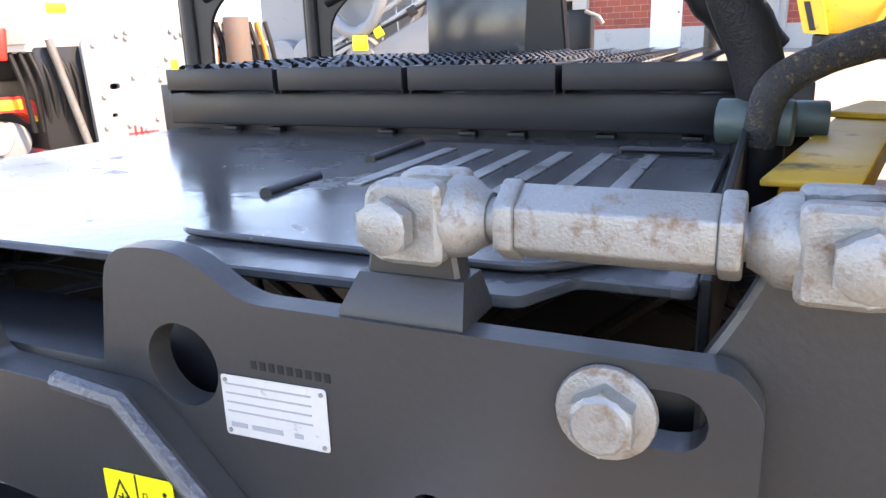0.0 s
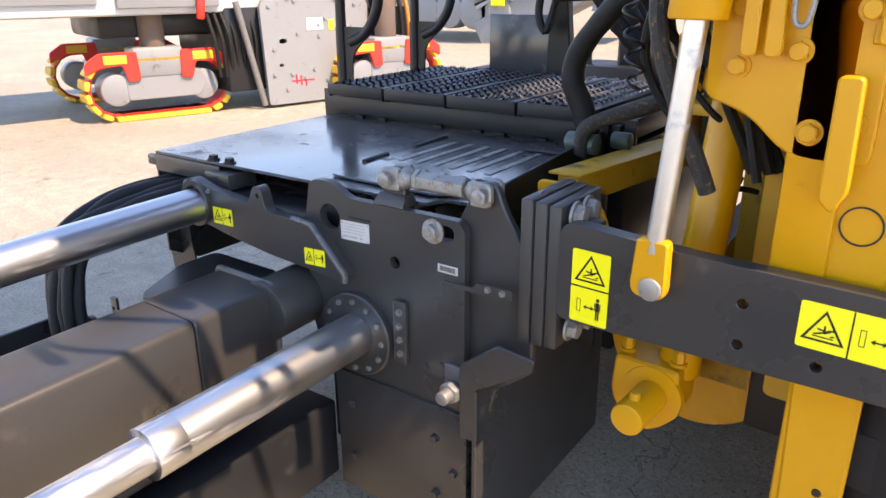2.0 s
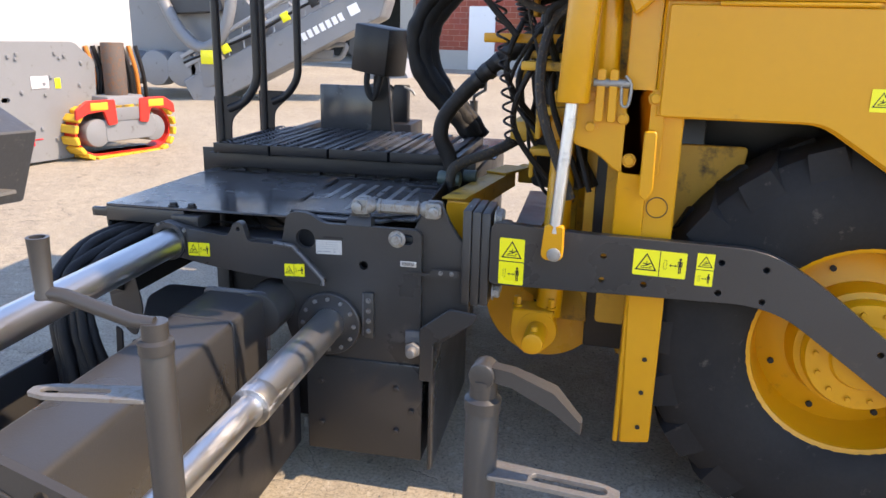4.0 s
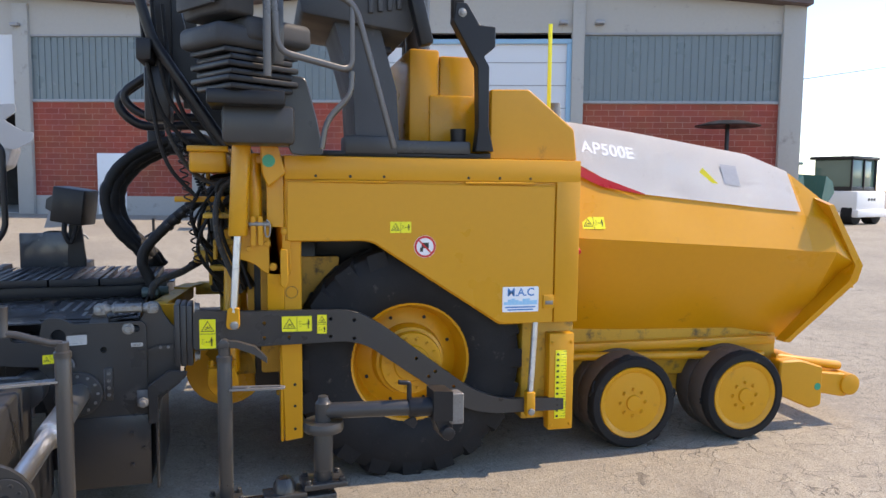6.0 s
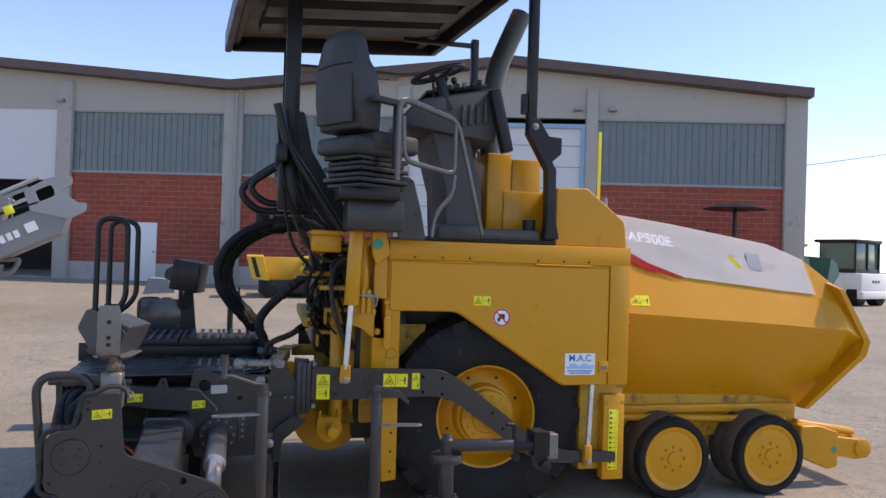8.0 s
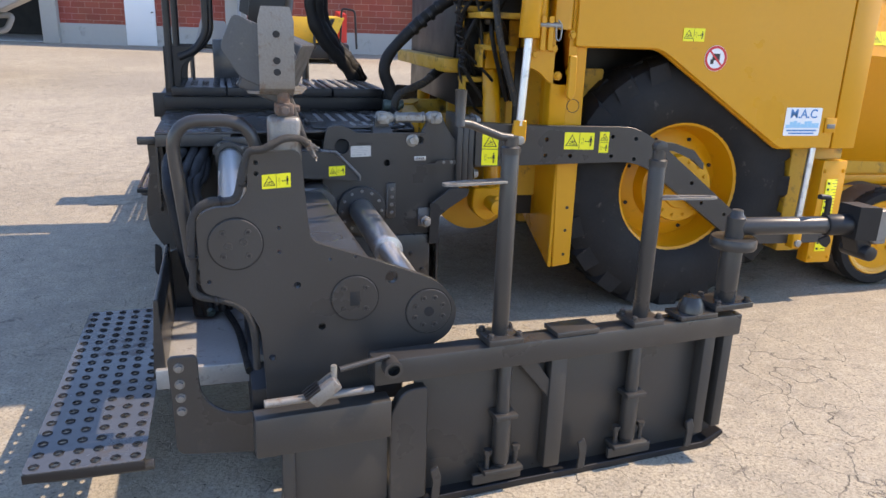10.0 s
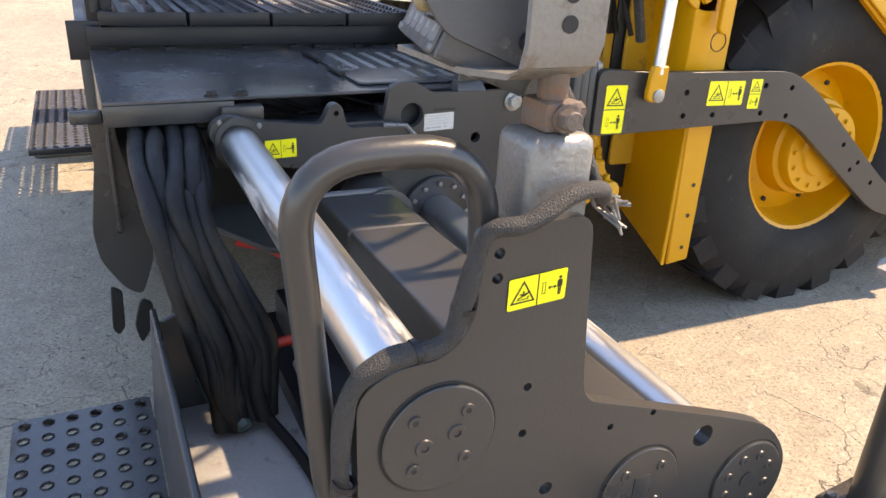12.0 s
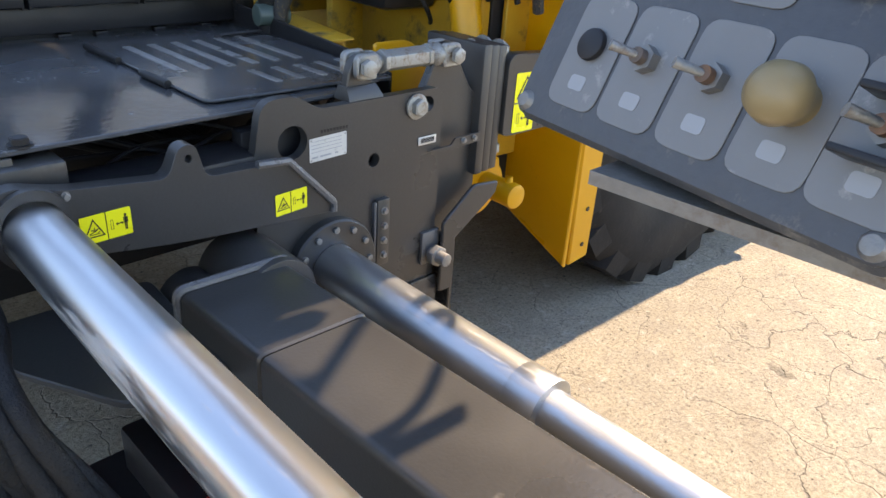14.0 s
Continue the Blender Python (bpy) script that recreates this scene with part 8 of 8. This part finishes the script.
def crawler(parent, cx, cy, cz, length, yaw):
    """One crawler track unit with pads, wheels and frame."""
    m = Matrix.Translation((cx, cy, cz)) @ pose(0, 0, 0, 0, 0, yaw)
    r = 0.34
    fr = plate(round_outline([(-length / 2 + 0.45, 0.24), (length / 2 - 0.40, 0.24), (length / 2 - 0.30, 0.40), (length / 2 - 0.36, 0.56), (0.3, 0.60), (-0.3, 0.60), (-length / 2 + 0.45, 0.54)], 0.05), -0.18, 0.14, w=0.01, m=m)
    tk_ = part("crawler_track", fr, MILLG, parent, "grey crawler track frame")
    path = []
    st_ = length / 2 - r
    for i in range(14):
        path.append((-st_ + 2 * st_ * i / 14, 0.03, 0))
    for i in range(7):
        a = -math.pi / 2 + math.pi * i / 7
        path.append((st_ + r * math.cos(a), 0.03 + r + r * math.sin(a), a + math.pi / 2))
    for i in range(14):
        path.append((st_ - 2 * st_ * i / 14, 0.03 + 2 * r, math.pi))
    for i in range(7):
        a = math.pi / 2 + math.pi * i / 7
        path.append((-st_ + r * math.cos(a), 0.03 + r + r * math.sin(a), a + math.pi / 2))
    for k, (px_, pz_, a) in enumerate(path):
        pm = m @ Matrix.Translation((px_, 0, pz_)) @ Matrix.Rotation(-a, 4, 'Y')
        part("track_pad", box(-0.055, 0.055, -0.2, 0.2, -0.03, 0.03, 0.012, m=pm, seg=1), TRACKY, tk_)
    band = BM()
    for k, (px_, pz_, a) in enumerate(path):
        box(-0.07, 0.07, -0.12, 0.12, 0.03, 0.06, 0.0, bm=band, m=m @ Matrix.Translation((px_, 0, pz_)) @ Matrix.Rotation(-a, 4, 'Y'))
    part("track_chain", band, REDP, tk_)
    for sx in (-st_, st_):
        c0 = m @ Vector((sx, -0.17, 0.03 + r))
        c1 = m @ Vector((sx, 0.17, 0.03 + r))
        part("idler_wheel", cyl(c0, c1, 0.19, seg=24, w=0.03), MILLG, tk_)
        e = 1 if sx > 0 else -1
        gd = part("red_guard", plate(round_outline([(sx + e * 0.34, 2 * r - 0.12), (sx + e * 0.33, 2 * r + 0.02), (sx + e * 0.16, 2 * r + 0.13), (sx - e * 0.26, 2 * r + 0.13), (sx - e * 0.28, 2 * r - 0.20), (sx - e * 0.14, 2 * r - 0.22), (sx - e * 0.08, 2 * r - 0.02), (sx + e * 0.16, 2 * r - 0.04)], 0.03), -0.22, -0.17, w=0.008, m=m), REDP, tk_)
        part("guard_patch", box(sx - 0.12, sx + 0.14, -0.225, -0.219, 2 * r, 2 * r + 0.10, 0.004, m=m), TRACKY, gd)
    c = m @ Vector((0, 0, 0.7))
    part("leg", cyl(c, c + Vector((0, 0, 0.85)), 0.15, seg=20, w=0.01), RUST, tk_)
    part("leg_yoke", box(-0.3, 0.3, -0.2, 0.2, 0.5, 0.85, 0.04, m=m), MILLG, tk_)


mill = thing("milling_machine", (-9.0, 5.5, 0), "grey and white road milling machine on red and yellow crawler tracks", "milling machine")
crawler(mill, -7.47, 4.30, 0.0, 1.72, 75)
crawler(mill, -9.3, 4.75, 0.0, 1.72, 75)
crawler(mill, -6.2, 7.1, 0.0, 1.6, 75)
MM = Matrix.Translation((-7.47, 4.32, 0)) @ pose(0, 0, 0, 0, 0, 78)
part("hull", box(-1.9, 3.6, -0.40, 1.5, 1.22, 2.3, 0.06, m=MM), MILLW, mill, "dusty white upper hull")
part("hull_box", box(-0.5, 0.7, -0.46, -0.40, 1.30, 1.75, 0.03, m=MM), MILLG, mill)
part("hull_box", box(-1.8, -0.7, -0.45, -0.40, 1.35, 2.1, 0.03, m=MM), MILLG, mill)
part("hull_lower", box(-0.6, 3.3, 0.05, 1.3, 0.95, 1.25, 0.05, m=MM), BLACK, mill)
part("front_chute", lofted([[MM @ Vector(q) for q in ((-1.9, -0.3, 1.0 + k), (-3.6, -0.3, 0.75 + k), (-3.6, 1.2, 0.75 + k), (-1.9, 1.2, 1.0 + k))] for k in (0.0, 1.1)]), MILLG, mill)
part("drum_skirt", plate(round_outline([(1.22, 0.05), (2.35, 0.05), (2.75, 0.5), (2.8, 1.3), (2.5, 1.55), (1.4, 1.55), (1.18, 1.3)], 0.06), -0.52, -0.46, w=0.006, holes=[slot2(1.45, 1.5, 0.85, 0.03), slot2(1.42, 1.44, 0.55, 0.02)], m=MM), MILLG, mill, "grey drum housing side plate")
# black drum block also stands for the shaded gap between track and skirt
part("drum_core", box(0.75, 2.75, -0.40, 1.2, 0.25, 1.3, 0.03, m=MM), BLACK, mill)
for k in range(7):
    part("skirt_hose", tube(curve_points([MM @ Vector((0.55 + 0.09 * k, -0.35, 1.25)), MM @ Vector((0.6 + 0.09 * k, -0.42 - 0.02 * (k % 3), 0.9)), MM @ Vector((0.66 + 0.08 * k, -0.36, 0.45))], 5), 0.025, 8), SLEEVE, mill)
part("lift_rod", cyl(MM @ Vector((1.16, -0.5, 0.06)), MM @ Vector((0.88, -0.5, 1.35)), 0.04, seg=12), GREY_STEEL, mill)
part("red_lever", cyl(MM @ Vector((0.42, -0.5, 1.16)), MM @ Vector((0.46, -0.5, 1.46)), 0.05, seg=12, w=0.02), REDP, mill)
pb = Bunch()
random.seed(5)
for k in range(24):
    u, z = random.uniform(1.3, 2.6), random.uniform(0.15, 1.45)
    bolt(MM @ Vector((u, -0.52, z)), MM.to_3x3() @ Vector((0, -1, 0)), 0.022, 0.018, bm=pb)
part("plate_bolt", pb, MILLG, mill)
for k, (u, z, ww, hh, mt) in enumerate(((-1.1, 1.45, 0.14, 0.1, STICKY), (0.05, 1.62, 0.28, 0.14, STICKY), (1.05, 1.65, 0.2, 0.1, STICKY), (1.95, 1.05, 0.24, 0.15, STICKW), (2.2, 1.03, 0.08, 0.13, STICKY))):
    yf = -0.525 if u > 1.3 else (-0.465 if u > -0.5 and u < 0.7 else -0.405)
    part("side_label", box(u - ww / 2, u + ww / 2, yf - 0.004, yf + 0.002, z - hh / 2, z + hh / 2, 0.001, m=MM), mt, mill)
cgx = Bunch()
for k in range(3):
    cgx.append(box(1.62 + 0.07 * k, 1.64 + 0.07 * k, -0.528, -0.522, 0.30 - 0.02 * k, 0.42 - 0.02 * k, 0, m=MM))
cgx.append(box(1.55, 1.9, -0.528, -0.522, 0.33, 0.345, 0, m=MM))
part("red_mark", cgx, STICKR, mill)
part("rear_frame", box(2.8, 3.7, -0.3, 1.2, 0.5, 1.3, 0.05, m=MM), BLACK, mill)
for k in range(8):
    part("rear_hose", tube(curve_points([MM @ Vector((2.75 + 0.12 * k, -0.42, 1.5)), MM @ Vector((2.8 + 0.12 * k, -0.48, 1.1)), MM @ Vector((2.7 + 0.15 * k, -0.42, 0.5))], 5), 0.03, 8), SLEEVE if k % 3 else ORANGEP, mill)

# conveyor boom of another mill, before the open bay
place(shift(0.55, 2.3, 0.48))
conv = thing("folding_conveyor", (-7.6, 14.7, 0.2), "light grey lattice conveyor boom of a second milling machine", "conveyor")
CM = Matrix.Translation((-5.05, 12.2, 1.78)) @ pose(0, 0, 0, 0, -27, 8) @ Matrix.Scale(1.2, 4)
# boom's darker grey is partly its paint, partly side-face shade put into colour
part("boom", plate(round_outline([(-4.2, 0.0), (-0.25, 0.0), (0.0, 0.25), (-0.05, 0.62), (-4.2, 0.62)], 0.05), -0.5, 0.5, w=0.02, m=CM), MILLG, conv, "grey boxed boom")
for zz in (0.80, 0.98):
    part("side_rail", box(-4.0, -0.35, -0.52, -0.46, zz, zz + 0.07, 0.01, m=CM), GREYP, conv)
for k in range(11):
    u = -3.8 + 0.33 * k
    part("lattice_bar", cyl(CM @ Vector((u, -0.48, 0.62)), CM @ Vector((u + 0.16, -0.48, 1.0)), 0.022, seg=8), GREYP, conv)
for k, (u, mt) in enumerate(((-3.2, STICKY), (-1.9, STICKY), (-0.9, STICKY), (-2.5, BLACK), (-1.3, BLACK))):
    part("side_box", box(u, u + 0.16, -0.56, -0.5, 0.68, 0.84, 0.01, m=CM), mt, conv)
part("boom_hose", tube(curve_points([CM @ Vector((-4.0, -0.5, 0.9)), CM @ Vector((-2.5, -0.53, 0.76)), CM @ Vector((-1.4, -0.53, 0.78)), CM @ Vector((-0.3, -0.5, 0.7))], 6), 0.03, 8), SLEEVE, conv)
part("boom_head", plate(round_outline([(-0.5, 0.60), (-0.45, 1.0), (0.05, 1.05), (0.42, 0.92), (0.36, 0.78), (0.12, 0.74), (0.30, 0.42), (0.44, 0.36), (0.36, 0.22), (0.02, 0.20)], 0.05), -0.52, -0.44, holes=[round_outline([(-0.3, 0.70), (-0.28, 0.92), (0.02, 0.92), (0.04, 0.70)], 0.04)], w=0.01, m=CM), GREYP, conv)
bm = BM()
for k in range(7):
    box(-1.72 + 0.13 * k, -1.63 + 0.13 * k, -0.506, -0.501, 0.24, 0.38, 0, bm=bm, m=CM)
box(-0.72, -0.52, -0.506, -0.501, 0.24, 0.42, 0, bm=bm, m=CM)
part("name_bars", bm, STICKW, conv)
part("upper_frame", plate(round_outline([(-4.2, 0.66), (-1.1, 0.66), (-0.75, 1.0), (-1.2, 1.45), (-4.2, 1.45)], 0.05), 0.0, 0.45, w=0.02, m=CM), GREYP, conv)
part("head_arm", cyl(CM @ Vector((-3.6, -0.55, 0.98)), CM @ Vector((-0.1, -0.55, 1.12)), 0.05, seg=12, w=0.01), GREYP, conv)
for k in range(5):
    part("frame_bar", cyl(CM @ Vector((-3.8 + 0.6 * k, -0.1, 1.45)), CM @ Vector((-3.5 + 0.6 * k, -0.1, 0.9)), 0.03, seg=8), GREYP, conv)
# stand loop under the boom
part("stand_loop", tube(bent([(-8.4, 12.0, 1.0), (-8.1, 12.0, 0.62), (-6.3, 12.0, 0.74), (-6.15, 12.0, 1.05), (-7.0, 12.0, 1.0)], 0.12), 0.06, 10), MILLG, conv)
part("stand_plate", box(-8.0, -6.5, 11.95, 12.05, 0.72, 0.92, 0.02), MILLG, conv)
part("conveyor_base", plate(round_outline([(-13.0, 0.5), (-13.0, 2.6), (-10.6, 3.1), (-8.6, 2.3), (-7.9, 1.5), (-8.3, 0.7)], 0.2), 11.4, 13.2, w=0.03), MILLG, conv)
part("base_hood", plate(round_outline([(-10.2, 1.6), (-9.9, 2.6), (-9.0, 2.5), (-8.7, 1.7)], 0.15), 11.1, 11.4, w=0.02), PLASTIC, conv)
part("suction_pipe", tube(curve_points([(-8.5, 11.0, 3.4), (-8.45, 11.0, 2.0), (-8.75, 11.0, 1.15), (-9.25, 11.0, 0.9), (-9.8, 11.0, 1.3), (-10.4, 11.0, 2.4)], 8), 0.13, 14), MILLG, conv)
part("pipe_flag", box(-9.2, -8.85, 10.84, 10.9, 0.55, 0.85, 0.03), STICKY, conv)
for wx in (-11.9, -11.2, -10.5, -9.8, -9.2):
    part("base_wheel", cyl((wx, 11.0, 0.42), (wx, 11.45, 0.42), 0.40, seg=20, w=0.04), MILLG, conv)

# yellow compact machine by the wall
place()


def small_hopper(x, y, label):
    g = yard_height(x, y)
    t = thing("compact_spreader", (x, y, g), label, "machine")
    for sx, lean in ((-0.75, -0.18), (0.45, 0.30)):
        w = part("hopper_wing", lofted([[(x + sx + lean * k - 0.22, y - 0.4, g + 0.55 + 0.65 * k), (x + sx + lean * k + 0.25, y - 0.4, g + 0.50 + 0.70 * k), (x + sx + lean * k + 0.25, y + 0.5, g + 0.5 + 0.75 * k), (x + sx + lean * k - 0.22, y + 0.5, g + 0.55 + 0.70 * k)] for k in (0, 1)]), TRACKY, t)
        part("dark_strip", lofted([[(x + sx + lean * k - 0.10, y - 0.408, g + 0.56 + 0.64 * k), (x + sx + lean * k + 0.02, y - 0.408, g + 0.56 + 0.64 * k), (x + sx + lean * k + 0.02, y - 0.401, g + 0.56 + 0.64 * k), (x + sx + lean * k - 0.10, y - 0.401, g + 0.56 + 0.64 * k)] for k in (0.05, 0.95)]), BLACK, w)
    part("hopper_back", box(x - 0.7, x + 0.5, y + 0.1, y + 0.2, g + 0.5, g + 1.2, 0.02), TRACKY, t)
    part("red_hood", lofted([[(x + 0.75 + 0.18 * k, y - 0.1, g + 0.55 + 0.75 * k), (x + 1.10, y - 0.1, g + 0.55 + 0.75 * k), (x + 1.10, y + 1.4, g + 0.55 + 0.85 * k), (x + 0.75 + 0.18 * k, y + 1.4, g + 0.55 + 0.85 * k)] for k in (0, 1)]), REDP, t)
    part("chassis", box(x - 0.8, x + 1.15, y - 0.3, y + 1.4, g + 0.12, g + 0.52, 0.06), BLACK, t)
    part("rail", tube(bent([(x + 0.9, y - 0.25, g + 0.5), (x + 0.95, y - 0.25, g + 1.45), (x + 1.3, y - 0.25, g + 1.40), (x + 1.35, y - 0.25, g + 0.4)], 0.1), 0.03, 8), BLACK, t)
    for wx in (x - 0.5, x + 0.8):
        part("wheel", cyl((wx, y - 0.38, g + 0.24), (wx, y - 0.1, g + 0.24), 0.24, seg=20, w=0.03), RUBBER, t)


small_hopper(0.5, 18.0, "small yellow hopper machine with red hood by the wall")

# green paver seen nose-on, white roller, umbrella roller, orange machine


def far_machine(name, at, label, category, blocks, wheels=(), yaw=0.0):
    gzz = yard_height(at[0], at[1])
    t = thing(name, (at[0], at[1], gzz), label, category, turn=0.0)
    m = Matrix.Translation((at[0], at[1], gzz)) @ pose(0, 0, 0, 0, 0, yaw)
    for nm, b, mt, w in blocks:
        part(nm, box(*b, w, m=m), mt, t)
    for (x, y0, y1, r, mt) in wheels:
        part("wheel", cyl(m @ Vector((x, y0, r)), m @ Vector((x, y1, r)), r, seg=24, w=0.04), mt, t)
    return t, m


gm, gmm = far_machine("green_paver", (19.9, 18.8, 0), "dark green paver with open hopper facing the yard", "paver",
                      [("chassis", (-1.1, 1.1, 0.2, 3.5, 0.2, 1.0), BLACK, 0.05), ("body", (-1.0, 1.0, 1.2, 4.0, 1.0, 2.0), GREENP, 0.08), ("bumper", (-1.2, 1.2, -0.2, 0.3, 0.15, 0.5), BLACK, 0.05)],
                      [(-0.8, 0.6, 1.1, 0.35, RUBBER), (0.8, 0.6, 1.1, 0.35, RUBBER)], yaw=20)
for s_ in (-1, 1):
    part("hopper_wing", lofted([[(gmm @ Vector((s_ * x, y, z))) for x, y, z in q] for q in ([(0.35, 0.0, 0.55), (1.35, 0.0, 1.5), (1.2, 0.0, 1.9), (0.75, 0.0, 2.1)], [(0.35, 1.3, 0.6), (1.35, 1.3, 1.55), (1.2, 1.3, 2.0), (0.75, 1.3, 2.2)])]), GREENP, gm)
part("canopy", box(-1.2, 1.2, 2.0, 4.2, 3.3, 3.42, 0.03, m=gmm), GREENP, gm)
for sx in (-1.1, 1.1):
    for sy in (2.1, 4.1):
        part("canopy_post", cyl(gmm @ Vector((sx, sy, 2.0)), gmm @ Vector((sx, sy, 3.3)), 0.05, seg=10), BLACK, gm)
wr, wrm = far_machine("white_roller", (28.0, 24.6, 0), "white road roller with green-glazed cab", "roller",
                      [("body", (-1.3, 1.3, 0.0, 3.2, 0.55, 1.55), WHITE, 0.1), ("bumper", (-1.35, 1.35, -0.1, 0.2, 0.35, 0.7), WHITE, 0.05), ("cab_roof", (-1.2, 1.2, 0.3, 2.4, 3.0, 3.15), BLACK, 0.05), ("cab_glass", (-1.05, 1.05, 0.45, 2.2, 1.55, 3.0), GREENGLASS, 0.03), ("cab_lower", (-1.1, 1.1, 0.4, 2.3, 1.5, 1.75), BLACK, 0.03)],
                      [(-0.9, 0.2, 0.7, 0.5, RUBBER), (0.9, 0.2, 0.7, 0.5, RUBBER)], yaw=20)
for sx in (-1.08, 0.0, 1.08):
    part("cab_pillar", box(sx - 0.05, sx + 0.05, 0.38, 0.46, 1.5, 3.0, 0.01, m=wrm), BLACK, wr)
bm = BM()
for x in (-0.35, -0.1, 0.15):
    box(x, x + 0.18, -0.006, -0.001, 1.1, 1.22, 0, bm=bm, m=wrm)
part("name_bars", bm, STICKB, wr)
wr2, wm2 = far_machine("green_cab_roller", (25.6, 26.8, 0), "white road roller with green roof, half hidden", "roller",
                       [("body", (-1.3, 1.3, 0.0, 3.2, 0.55, 1.5), WHITE, 0.1), ("cab_roof", (-1.2, 1.2, 0.3, 2.4, 2.8, 2.95), GREENP, 0.05), ("cab_glass", (-1.05, 1.05, 0.45, 2.2, 1.5, 2.8), GREENGLASS, 0.03)],
                       [(-0.9, 0.2, 0.7, 0.5, RUBBER), (0.9, 0.2, 0.7, 0.5, RUBBER)], yaw=20)
ur, urm = far_machine("umbrella_roller", (15.0, 17.0, 0), "small black roller with a dark umbrella roof", "roller",
                      [("body", (-1.2, 1.2, -0.5, 0.5, 0.5, 1.35), BLACK, 0.08), ("seat", (-0.2, 0.3, -0.3, 0.3, 1.35, 2.0), BLACK, 0.06), ("stack", (-1.1, -1.0, -0.1, 0.0, 1.3, 2.7), BLACK, 0.02), ("mast", (-0.05, 0.05, -0.05, 0.05, 1.3, 3.5), BLACK, 0.01)], [(-0.9, -0.45, 0.45, 0.5, GREY_STEEL), (0.9, -0.45, 0.45, 0.5, GREY_STEEL)])
part("umbrella", lathe([(0.0, 0.18), (0.5, 0.14), (1.0, 0.0), (0.98, -0.03), (0.0, 0.1)], urm @ Vector((0, 0, 3.42)), (0, 0, 1), 20), BLACK, ur)
om, omm = far_machine("orange_feeder", (16.0, 16.6, 0), "orange machine hopper behind the paver", "machine",
                      [("body", (-0.9, 0.9, -0.5, 0.6, 0.4, 1.3), BLACK, 0.08)], [(-0.6, -0.5, 0.5, 0.35, RUBBER), (0.6, -0.5, 0.5, 0.35, RUBBER)])
part("chute", lofted([[omm @ Vector(q) for q in ((-1.1, -0.7, 1.6 + k), (1.0, -0.7, 1.05 + k), (1.0, 0.7, 1.05 + k), (-1.1, 0.7, 1.6 + k))] for k in (-0.35, 0.0)]), ORANGEP, om)
# far walls and trees that close the yard
fw = solo("far_wall", box(-60, -30, 30, 31, -0.5, 4.0, 0.05), WOODTRIM, "pale far boundary building", "building", at=(-45, 30, 0))
fw = solo("far_wall", box(-60, -59, -30, 30, -0.5, 4.0, 0.05), WOODTRIM, "pale far boundary wall", "wall", at=(-60, 0, 0))
# overhead wire
wp = thing("wire_pole", (47.0, 38.0, 0.1), "far pole carrying a thin wire to the workshop", "pole")
part("pole", cyl((47.0, 38.0, 0.0), (47.0, 38.0, 11.2), 0.15, 0.1, 12), CONCRETE, wp)
part("wire", tube(curve_points([(18.6, 20.1, 5.63), (34.3, 30.0, 8.60), (47.0, 38.0, 11.1)], 8), 0.02, 6), BLACK, wp)
